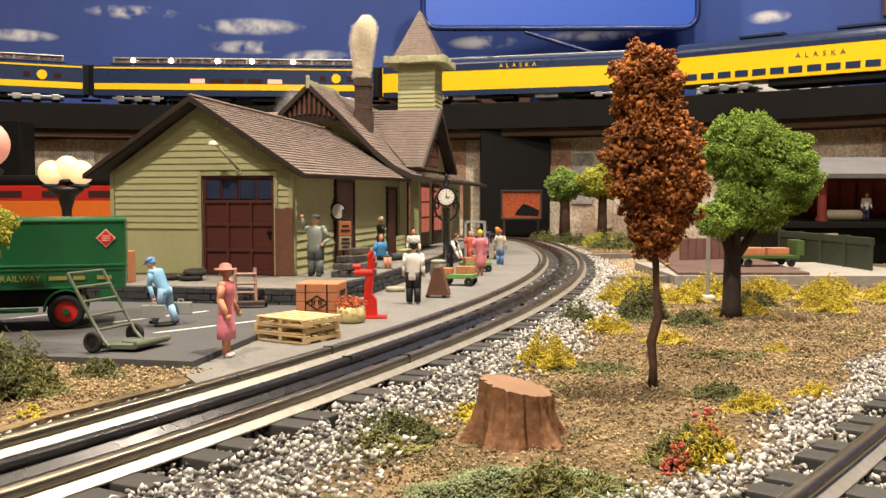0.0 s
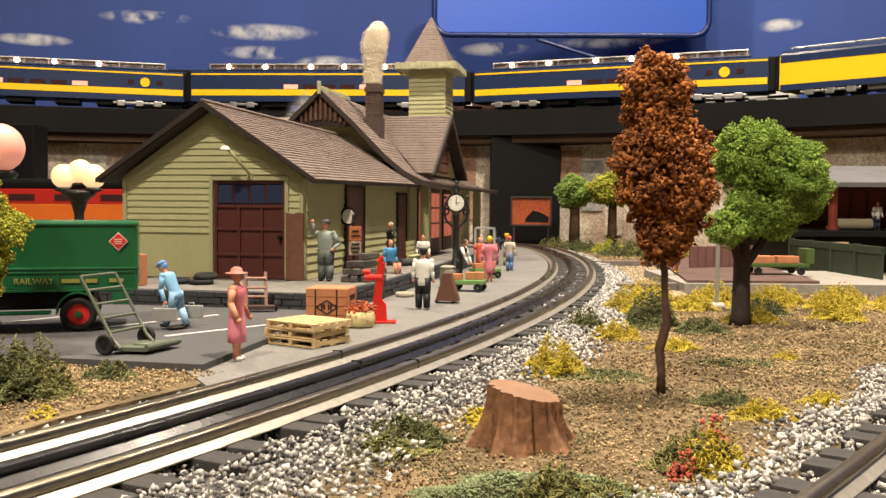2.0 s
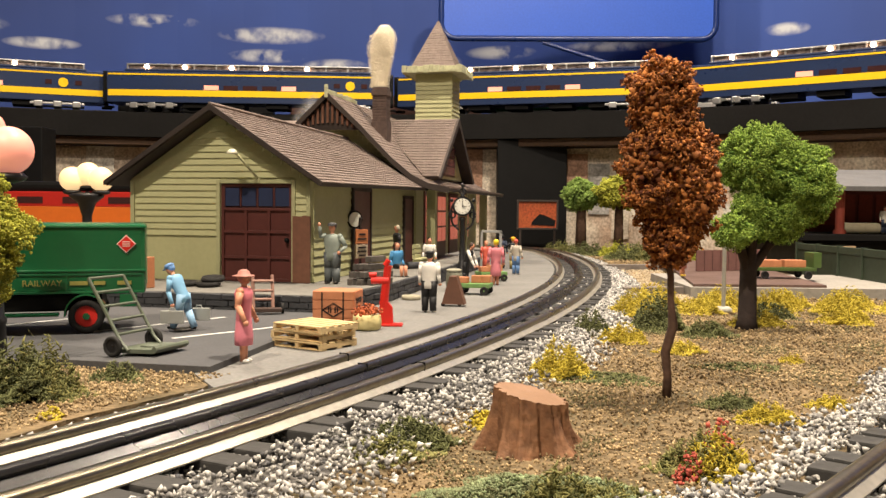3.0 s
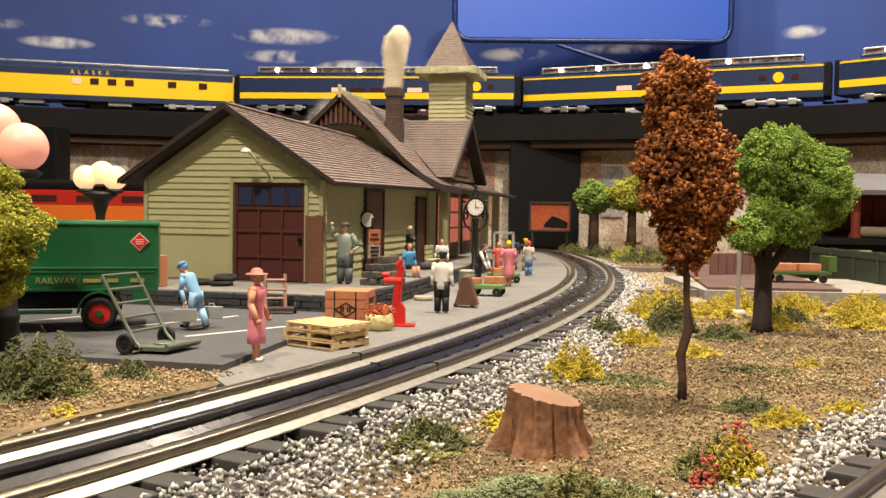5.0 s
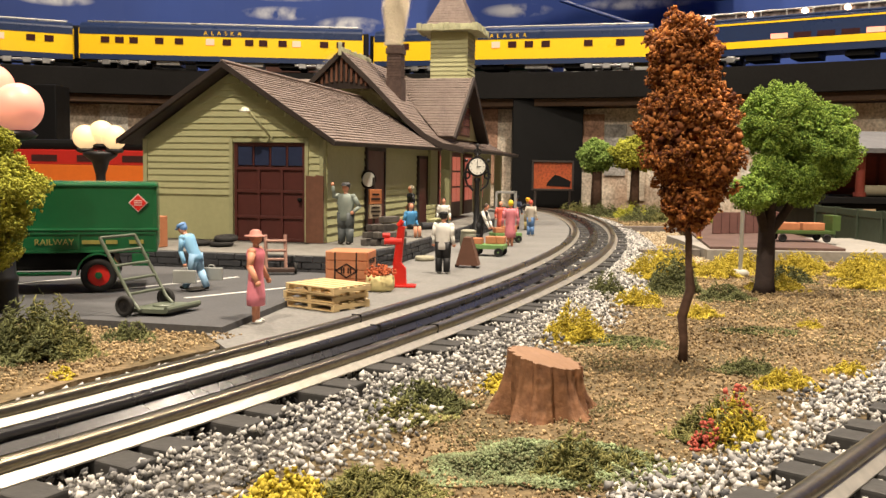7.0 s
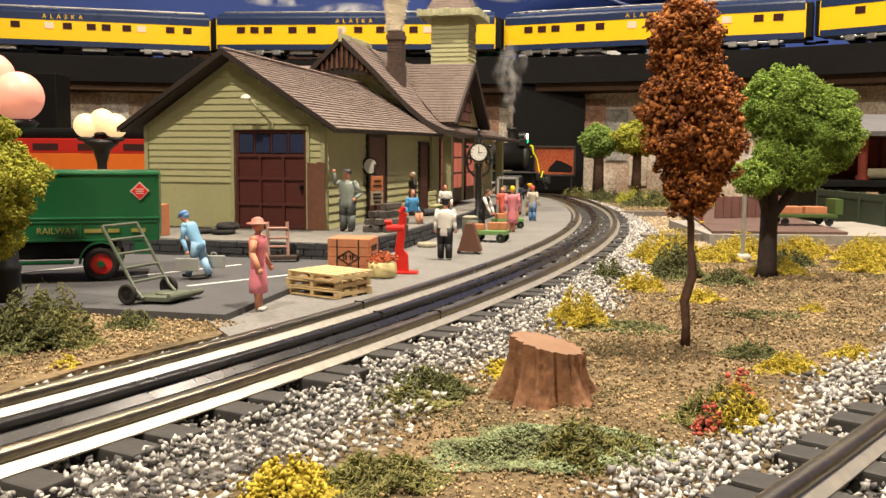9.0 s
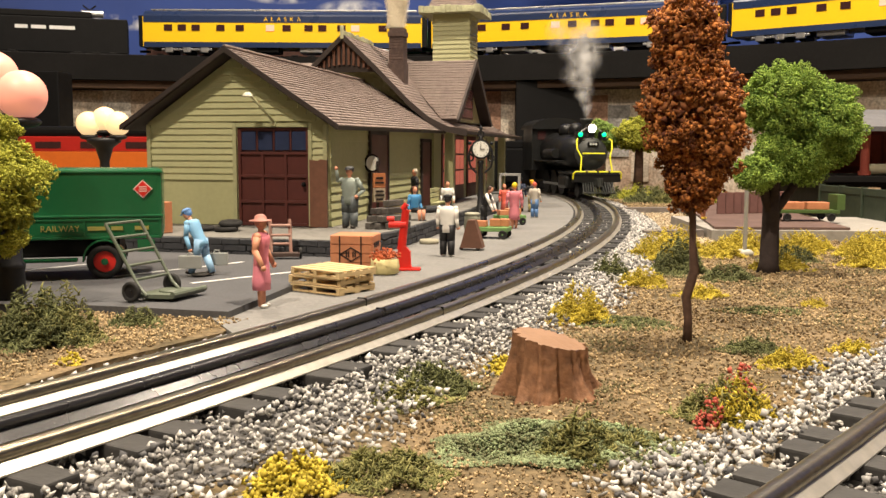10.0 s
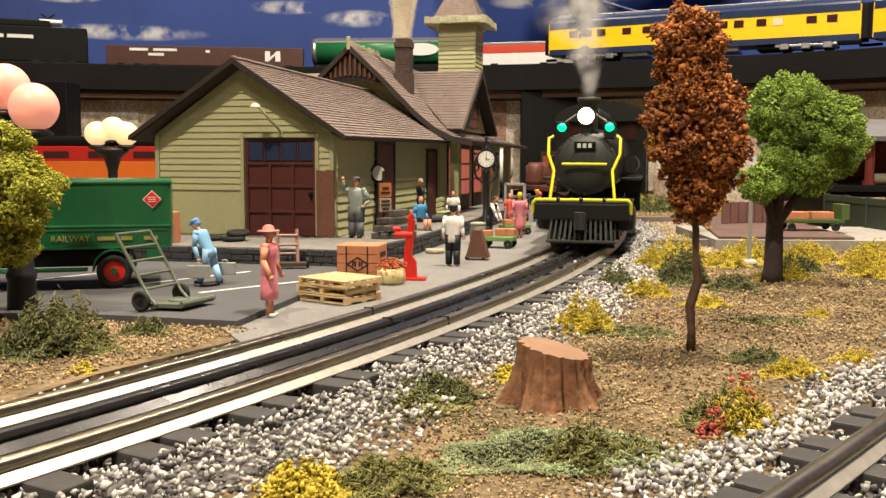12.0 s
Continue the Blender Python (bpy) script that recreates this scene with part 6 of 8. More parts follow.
# ---- background under and above the upper deck ----
def sky_with_clouds():
    m = bpy.data.materials.new("painted_sky")
    m.use_nodes = True
    n, l = m.node_tree.nodes, m.node_tree.links
    b = n["Principled BSDF"]
    b.inputs["Roughness"].default_value = 0.65

    def math_(op, a, c=None, clamp=False):
        k = n.new("ShaderNodeMath")
        k.operation, k.use_clamp = op, clamp
        for i, v in enumerate((a, c)):
            if v is None:
                continue
            if isinstance(v, (int, float)):
                k.inputs[i].default_value = v
            else:
                l.new(v, k.inputs[i])
        return k.outputs[0]
    tc = n.new("ShaderNodeTexCoord")
    sp = n.new("ShaderNodeSeparateXYZ")
    l.new(tc.outputs["Object"], sp.inputs[0])
    ang = math_("ARCTAN2", math_("SUBTRACT", sp.outputs[0], DC.x), math_("SUBTRACT", sp.outputs[1], DC.y))
    wob = n.new("ShaderNodeTexNoise")
    wob.inputs["Scale"].default_value, wob.inputs["Detail"].default_value = 22, 8
    l.new(tc.outputs["Object"], wob.inputs["Vector"])
    total = None
    for a, z, w, h in ((-0.215, 0.497, 0.050, 0.016), (-0.08, 0.472, 0.060, 0.020), (-0.085, 0.425, 0.045, 0.016), (-0.335, 0.434, 0.040, 0.014), (0.19, 0.431, 0.040, 0.016), (0.502, 0.447, 0.022, 0.014), (0.33, 0.437, 0.065, 0.014), (-0.005, 0.400, 0.040, 0.020), (0.115, 0.405, 0.03, 0.03), (-0.27, 0.36, 0.09, 0.018), (-0.42, 0.47, 0.05, 0.02), (0.6, 0.52, 0.07, 0.02)):
        u = math_("DIVIDE", math_("SUBTRACT", ang, a), w)
        v = math_("DIVIDE", math_("SUBTRACT", sp.outputs[2], z), h)
        d = math_("ADD", math_("MULTIPLY", u, u), math_("MULTIPLY", v, v))
        e = math_("SUBTRACT", 1.15, d, True)
        total = e if total is None else math_("MAXIMUM", total, e)
    cl = math_("MULTIPLY", total, math_("MULTIPLY", math_("SUBTRACT", wob.outputs[0], 0.40, True), 5.0, True), True)
    big = n.new("ShaderNodeTexNoise")
    big.inputs["Scale"].default_value, big.inputs["Detail"].default_value = 2.2, 3
    l.new(tc.outputs["Object"], big.inputs["Vector"])
    base = n.new("ShaderNodeMix")
    base.data_type = "RGBA"
    base.inputs[6].default_value, base.inputs[7].default_value = (0.0045, 0.015, 0.085, 1), (0.032, 0.094, 0.44, 1)
    l.new(big.outputs[0], base.inputs[0])
    mix = n.new("ShaderNodeMix")
    mix.data_type = "RGBA"
    l.new(cl, mix.inputs[0])
    l.new(base.outputs[2], mix.inputs[6])
    mix.inputs[7].default_value = (0.60, 0.62, 0.66, 1)
    l.new(mix.outputs[2], b.inputs["Base Color"])
    return m


def background():
    bm = bmesh.new()
    ring(bm, 1.98, 2.0, -0.2, 1.2, -1.5, 1.5, 80)
    tagged(obj("backdrop", bm, sky_with_clouds()), "curved backdrop board painted as blue sky with clouds", "backdrop", kind="structure")
    bm = bmesh.new()
    ring(bm, 1.535, 1.55, -0.03, 0.180, -1.3, 1.3, 80)
    tagged(obj("backdrop_lower", bm, mat("printed_townscape", (0.80, 0.72, 0.60), 0.7, vary=0.9, scale=14, bump=0.05, colour2=(0.45, 0.30, 0.21))), "faded printed townscape board under the upper deck", "backdrop", kind="structure")
    # printed house fronts, as flat bands on the board
    rng = random.Random(12)
    for i in range(46):
        a = -0.55 + i * 0.03 + rng.uniform(-0.006, 0.006)
        p = deck_point(1.532, a)
        h = rng.uniform(0.05, 0.16)
        w = rng.uniform(0.012, 0.03)
        bm = bmesh.new()
        z0 = rng.uniform(0.02, 0.08)
        box(bm, -w, -0.001, z0, w, 0.001, min(0.18, z0 + h))
        c = rng.choice([(0.72, 0.62, 0.5), (0.5, 0.29, 0.2), (0.8, 0.76, 0.68), (0.66, 0.54, 0.42), (0.42, 0.40, 0.38)])
        tagged(obj("printed_house", bm, mat("printed_house", c, 0.7, vary=0.7, scale=60, bump=0.0), None, Matrix.Translation((p.x, p.y, 0)) @ Matrix.Rotation(-a, 4, "Z")), "faded printed house front on the board", "printed house", kind="structure")
    # black supports of the deck
    for x0, x1, y in ((0.066, 0.188, 1.60), (-0.70, -0.655, 1.42), (0.72, 0.80, 1.10)):
        bm = bmesh.new()
        box(bm, x0, y, 0.0, x1, y + 0.05, 0.1945, 0.002)
        tagged(obj("deck_support", bm, M_BLACK), "black painted support post under the upper deck", "support")
    for a in (2.2, 2.9, -2.0, -2.7):
        p = deck_point(DR + 0.1, a)
        bm = bmesh.new()
        box(bm, -0.04, -0.04, -0.9, 0.04, 0.04, 0.1945, 0.002)
        tagged(obj("deck_support", bm, M_BLACK, None, pose(p.x, p.y, 0)), "black painted support post under the upper deck", "support")
    # small framed picture with an orange ground
    f = tagged(empty("framed_picture", pose(0.1316, 1.53, 0.0380) @ Matrix.Diagonal((0.72, 1, 0.78, 1))), "dark framed orange picture of a locomotive", "picture")
    for a in ((-0.048, 0, 0, 0.048, 0.008, 0.004), (-0.048, 0, 0.060, 0.048, 0.008, 0.064), (-0.048, 0, 0.004, -0.044, 0.008, 0.060), (0.044, 0, 0.004, 0.048, 0.008, 0.060)):
        bm = bmesh.new()
        box(bm, *a, 0.0005)
        part("frame_bar", bm, M_FASCIA, f)
    bm = bmesh.new()
    box(bm, -0.044, 0.003, 0.004, 0.044, 0.007, 0.060)
    part("canvas", bm, mat("orange_print", (0.45, 0.10, 0.03), 0.5, vary=0.8, scale=25, colour2=(0.4, 0.06, 0.02), bump=0), f)
    bm = bmesh.new()
    prism(bm, [(-0.015, 0.010), (0.040, 0.008), (0.042, 0.020), (0.020, 0.030), (0.005, 0.034), (-0.012, 0.018)], "y", 0.0022, 0.0028)
    part("painted_shape", bm, M_BLACK, f)
    for x in (-0.042, 0.038):
        bm = bmesh.new()
        box(bm, x, 0.001, -0.0486, x + 0.004, 0.007, 0.0002)
        part("leg", bm, M_FASCIA, f)
    # blue padded panel fixed above the deck, with its prop
    p = tagged(empty("blue_panel", pose(0.235, 1.86, 0.0)), "glossy blue rounded panel above the upper deck", "panel")
    blue = mat("blue_gloss", (0.045, 0.125, 0.60), 0.35, vary=0.2, scale=6, bump=0.02)
    out = []
    for cx_, cz, a0 in ((0.245, 0.445, -90), (0.245, 0.60, 0), (-0.245, 0.60, 90), (-0.245, 0.445, 180)):
        for k in range(7):
            a = math.radians(a0 + k * 15)
            out.append((cx_ + 0.03 * math.cos(a), cz + 0.03 * math.sin(a)))
    bm = bmesh.new()
    prism(bm, out, "y", -0.012, 0.012)
    part("pad", bm, blue, p)
    rim = [(x, -0.012, z) for x, z in out]
    tube("piping", rim, 0.006, mat("blue_dark_gloss", (0.012, 0.03, 0.14), 0.3, vary=0.1, bump=0), p, True)
    tube("prop", [(-0.07, -0.01, 0.408), (0.0, -0.015, 0.385), (0.08, -0.02, 0.36)], 0.004, bpy.data.materials["blue_dark_gloss"], p)
    # edge of a wooden frame at the upper corner, as two plain boxes
    bm = bmesh.new()
    box(bm, 0, 0, 0.40, 0.30, 0.06, 0.8, 0.004)
    box(bm, 0.012, -0.012, 0.415, 0.30, 0.0, 0.79, 0.004)
    tagged(obj("wooden_frame", bm, mat("dark_walnut", (0.09, 0.04, 0.025), 0.45, vary=0.4, scale=20), None, pose(0.79, 1.66, 0.0, 0, 0, -35)), "dark walnut wooden frame edge", "cabinet")


def red_train():
    t = tagged(empty("red_orange_coach", pose(-0.37, 1.22, 0.0)), "red and orange streamlined coach with a black roof", "train coach")
    for nm, z0, z1, m, o in (("skirt", 0.02, 0.036, M_BLACK, 0.002), ("lower_side", 0.036, 0.070, mat("orange_enamel", (0.62, 0.14, 0.02), 0.35, vary=0.12, bump=0), 0), ("upper_side", 0.070, 0.090, mat("deep_red_enamel", (0.42, 0.02, 0.015), 0.35, vary=0.12, bump=0), 0), ("roof", 0.090, 0.104, M_BLACK, 0.003)):
        bm = bmesh.new()
        box(bm, -0.62, o, z0, 0, 0.06 - o, z1, 0.001 if nm != "roof" else 0.005)
        part(nm, bm, m, t)
    for k in range(9):
        bm = bmesh.new()
        box(bm, -0.60 + k * 0.062, -0.0006, 0.074, -0.565 + k * 0.062, 0.0, 0.083)
        part("window", bm, M_DARKWIN, t)
    for x in (-0.52, -0.10):
        bm = bmesh.new()
        box(bm, x, 0.006, 0.0, x + 0.07, 0.054, 0.019, 0.002)
        part("bogie", bm, M_BLACK, t)


def freight_house():
    h = tagged(empty("freight_house", pose(0.40, 1.02, 0.0)), "dark red freight house with a grey roof and porch", "building")
    red = mat("dark_red_board", (0.15, 0.022, 0.016), 0.6, vary=0.3, scale=40)
    for nm, b, m in (("floor_slab", (-0.03, -0.03, 0.040, 0.45, 0.22, 0.047), M_DECKSIDE), ("base", (-0.02, -0.01, 0.0, 0.45, 0.2, 0.039), M_BLACK), ("rear_wall", (0.0, 0.06, 0.048, 0.45, 0.07, 0.100), red)):
        bm = bmesh.new()
        box(bm, *b, 0.0006)
        part(nm, bm, m, h)
    bm = bmesh.new()
    slab(bm, [(-0.035, -0.04, 0.099), (0.46, -0.04, 0.099), (0.46, 0.12, 0.124), (-0.035, 0.12, 0.124)], 0.005)
    part("roof", bm, mat("grey_tar_roof", (0.16, 0.16, 0.17), 0.8, vary=0.3, scale=30), h)
    post = mat("red_post", (0.3, 0.06, 0.04), 0.6, vary=0.2)
    for x in (0.018, 0.13, 0.24):
        bm = bmesh.new()
        cyl(bm, (x, -0.015, 0.0475), (x, -0.015, 0.094), 0.0048, seg=14)
        cyl(bm, (x, -0.015, 0.0475), (x, -0.015, 0.052), 0.0068, seg=14)
        part("porch_post", bm, post, h)
    for k in range(5):
        bm = bmesh.new()
        box(bm, 0.03 + k * 0.02, 0.0585, 0.056, 0.046 + k * 0.02, 0.0598, 0.092)
        part("door_panel", bm, mat("red_panel", (0.22, 0.03, 0.02), 0.6, vary=0.3) if "red_panel" not in bpy.data.materials else bpy.data.materials["red_panel"], h)
    bm = bmesh.new()
    cyl(bm, (0.022, 0.0, 0.0535), (0.066, 0.004, 0.0535), 0.0062, seg=18)
    tagged(obj("canvas_roll", bm, mat("beige_canvas", (0.42, 0.38, 0.27), 0.8, vary=0.2), None, pose(0.40, 1.015, 0.0)), "beige canvas roll on the porch", "roll")
    bm = bmesh.new()
    box(bm, 0, 0, 0.0002, 0.032, 0.002, 0.036, 0.0004)
    tagged(obj("tan_board", bm, mat("tan_board", (0.36, 0.25, 0.15), 0.7, vary=0.2), None, pose(0.385, 0.955, 0.0, -8, 0, 0)), "tan board leaning below the porch", "board")
    # wagon and low wall on the far platform
    w = tagged(empty("luggage_wagon", pose(0.287, 0.815, 0.0113, 0, 0, 0)), "green luggage wagon with orange crates", "wagon")
    green = mat("dark_wagon_green", (0.07, 0.12, 0.03), 0.5, vary=0.25)
    for nm, b, m in (("bed", (-0.028, -0.008, 0.007, 0.03, 0.014, 0.010), green), ("end_panel", (0.027, -0.008, 0.010, 0.034, 0.014, 0.0235), green), ("box", (-0.020, -0.005, 0.0101, 0.000, 0.010, 0.0165), M_CRATE), ("box", (0.003, -0.004, 0.0101, 0.022, 0.010, 0.0165), M_CRATE)):
        bm = bmesh.new()
        box(bm, *b, 0.0005)
        part(nm, bm, m, w)
    for x in (-0.016, 0.022):
        wheel(w, (x, -0.009, 0.0036), 0.0036, 0.002, (0, 1, 0), M_DKIRON, M_DKIRON)
        wheel(w, (x, 0.015, 0.0036), 0.0036, 0.002, (0, 1, 0), M_DKIRON, M_DKIRON)
    f = tagged(empty("platform_shed", pose(0.235, 0.90, 0.0113)), "low brown slatted shed wall behind the trees", "shed")
    for k in range(9):
        bm = bmesh.new()
        box(bm, k * 0.009, k * 0.004, 0, k * 0.009 + 0.0075, k * 0.004 + 0.004, 0.021, 0.0004)
        part("slat", bm, mat("dull_red_slat", (0.17, 0.08, 0.07), 0.7, vary=0.3) if "dull_red_slat" not in bpy.data.materials else bpy.data.materials["dull_red_slat"], f)


# ---- trains on the upper deck ----
RT = 0.2456


def car_body(parent, L, w, z0, z1, roof, m_side, m_roof):
    """Side walls, a rounded roof and ends as one shell."""
    bm = bmesh.new()
    box(bm, -L / 2, -w / 2, z0, L / 2, w / 2, z1, 0.001)
    part("body", bm, m_side, parent)
    n = 10
    o = [(w / 2 * math.cos(math.pi * i / n), z1 + (roof - z1) * math.sin(math.pi * i / n)) for i in range(n + 1)]
    bm = bmesh.new()
    prism(bm, o, "x", -L / 2 + 0.002, L / 2 - 0.002)
    part("roof", bm, m_roof, parent)


def bogie(parent, x, m, w=0.056, six=True):
    bm = bmesh.new()
    for s in (-1, 1):
        box(bm, x - 0.046, s * w / 2 - 0.003, 0.0085, x + 0.046, s * w / 2 + 0.003, 0.0125, 0.001)
        for dx in (-0.032, 0, 0.032):
            box(bm, x + dx - 0.007, s * w / 2 - 0.004, 0.0045, x + dx + 0.007, s * w / 2 + 0.004, 0.0150, 0.0015)
    b = part("bogie", bm, m, parent)
    bm = bmesh.new()
    for dx in (-0.032, 0, 0.032):
        cyl(bm, (x + dx, -0.019, 0.0070), (x + dx, 0.019, 0.0070), 0.0069, seg=14)
    part("wheelset", bm, M_BLACK, b)


def coach(kind, label, name="passenger_coach"):
    L, w = 0.508, 0.064
    c = tagged(empty(name), label, "train coach", group="upper deck passenger train")
    rng = random.Random(sum(map(ord, kind)))
    z0, z1 = 0.0150, 0.0690
    zr = 0.0830 if kind != "dome" else 0.0735
    car_body(c, L, w, z0, z1, zr, M_NAVY if kind == "dome" else M_YELLOW, M_NAVY)
    for s in (-1, 1):
        y = s * (w / 2)

        def strip(nm, zz0, zz1, m, x0=-L / 2 + 0.002, x1=L / 2 - 0.002, o=0.0006):
            bm = bmesh.new()
            box(bm, x0, min(y, y + s * o), zz0, x1, max(y, y + s * o), zz1)
            return part(nm, bm, m, c)
        if kind == "dome":
            strip("yellow_stripe", 0.0640, 0.0668, M_YELLOW)
            strip("yellow_band", 0.0265, 0.0375, M_YELLOW)
            for k in range(5):
                x = -0.08 + k * 0.035
                strip("window", 0.0385, 0.0465, M_WINDOW_WARM if k in (0, 4) and rng.random() < 0.8 else M_DARKWIN, x, x + 0.026, 0.0009)
            for x in (0.155, 0.205):
                strip("window", 0.045, 0.053, M_DARKWIN, x, x + 0.011, 0.0009)
            bm = bmesh.new()
            cyl(bm, (0.185, y - s * 0.0002, 0.049), (0.185, y + s * 0.001, 0.049), 0.0085, seg=20)
            part("round_emblem", bm, M_YELLOW, c)
        else:
            strip("skirt", z0 - 0.001, 0.0235, M_NAVY)
            strip("letterboard", 0.0585, 0.0700, M_NAVY)
            xs = {"coach": [-0.215, -0.19, -0.165, -0.12, -0.085, -0.03, 0.0, 0.04, 0.065, 0.10, 0.125, 0.175, 0.205], "diner": [-0.20, -0.03, 0.0, 0.03, 0.06, 0.135, 0.19], "baggage": [0.19]}[kind]
            for x in xs:
                strip("window", 0.0435, 0.0545, M_WINDOW_WARM if rng.random() < 0.35 else M_DARKWIN, x, x + 0.015, 0.0009)
            if s == -1:
                letters("A  L  A  S  K  A", 0.0105, M_YELLOW, Matrix.Translation((0.0, y - 0.0008, 0.0643)) @ Matrix.Rotation(math.pi / 2, 4, "X"), c)
    for k, x in enumerate((-0.12, -0.05, 0.03, 0.1)):
        bm = bmesh.new()
        box(bm, x, -0.026, 0.0062, x + 0.042, 0.026, 0.0148, 0.001)
        part("equipment_box", bm, M_SILVER if k % 2 == 0 and kind != "dome" else M_BLACK, c)
    for x in (-0.175, 0.175):
        bogie(c, x, M_SILVER)
    # roof: glazed silver dome with bulbs on blue cars, a silver strip on the others
    if kind == "dome":
        bm = bmesh.new()
        box(bm, -0.225, -0.024, 0.0722, 0.225, 0.024, 0.0765, 0.002)
        part("dome_base", bm, M_NAVY, c)
        bm = bmesh.new()
        box(bm, -0.222, -0.021, 0.0835, 0.222, 0.021, 0.0865, 0.0013)
        dome = part("dome_top", bm, M_SILVER, c)
        for k in range(12):
            x = -0.22 + k * 0.04
            for s in (-1, 1):
                bm = bmesh.new()
                box(bm, x - 0.0014, s * 0.021 - 0.0012, 0.0760, x + 0.0014, s * 0.021 + 0.0012, 0.0848, 0.0004)
                part("dome_post", bm, M_SILVER, dome)
        # Core box: pale and dark mottling puts the glazing's sparkle into its colour.
        bm = bmesh.new()
        box(bm, -0.218, -0.017, 0.0766, 0.218, 0.017, 0.0832)
        part("dome_glint_core", bm, mat("dome_glint_core", (0.55, 0.46, 0.44), 0.3, metal=0.6, vary=1.0, scale=110, bump=0.5, bscale=200, colour2=(0.05, 0.03, 0.03)) if "dome_glint_core" not in bpy.data.materials else bpy.data.materials["dome_glint_core"], dome)
        for k in range(5):
            bm = bmesh.new()
            ball(bm, (-0.185 + k * 0.072 + rng.uniform(-0.012, 0.012), -0.0205, 0.0805), 0.0045, seg=10)
            part("bulb", bm, M_WARMLIGHT, dome)
    else:
        bm = bmesh.new()
        box(bm, -L / 2 + 0.01, -0.012, zr - 0.001, L / 2 - 0.01, 0.012, zr + 0.0022, 0.001)
        part("roof_walk", bm, M_SILVER, c)
    for s in (-1, 1):
        bm = bmesh.new()
        box(bm, s * L / 2 - 0.010, -0.024, 0.016, s * L / 2 + 0.010, 0.024, 0.072, 0.002)
        part("vestibule", bm, M_BLACK, c)
        bm = bmesh.new()
        box(bm, s * (L / 2 + 0.006) - 0.009, -0.004, 0.0068, s * (L / 2 + 0.006) + 0.009, 0.004, 0.0110, 0.001)
        part("coupler", bm, M_BLACK, c)
    return c


def engine():
    L, w = 0.508, 0.066
    c = tagged(empty("diesel_locomotive"), "yellow and navy toy diesel locomotive", "locomotive", group="upper deck passenger train")
    car_body(c, L, w, 0.0180, 0.0700, 0.0900, M_YELLOW, M_NAVY)
    for s in (-1, 1):
        y = s * w / 2
        bm = bmesh.new()
        box(bm, -L / 2 + 0.003, min(y, y + s * 0.0006), 0.0640, L / 2 - 0.003, max(y, y + s * 0.0006), 0.0715)
        part("letterboard", bm, M_NAVY, c)
        for k in range(17):
            x = -0.235 + k * 0.028
            bm = bmesh.new()
            box(bm, x, min(y, y + s * 0.001), 0.0250, x + 0.021, max(y, y + s * 0.001), 0.0350)
            part("louvre_window", bm, M_NAVY, c)
        if s == -1:
            letters("A  L  A  S  K  A", 0.0115, M_NAVY, Matrix.Translation((-0.02, y - 0.0008, 0.0505)) @ Matrix.Rotation(math.pi / 2, 4, "X"), c)
    for x in (-0.15, 0.0, 0.13):
        bm = bmesh.new()
        box(bm, x, -0.02, 0.0885, x + 0.07, 0.02, 0.0935, 0.001)
        part("roof_fan", bm, M_NAVY, c)
    for x in (-0.17, 0.17):
        bogie(c, x, M_SILVER)
    bm = bmesh.new()
    box(bm, -0.10, -0.028, 0.006, 0.10, 0.028, 0.0178, 0.002)
    part("fuel_tank", bm, M_BLACK, c)
    return c


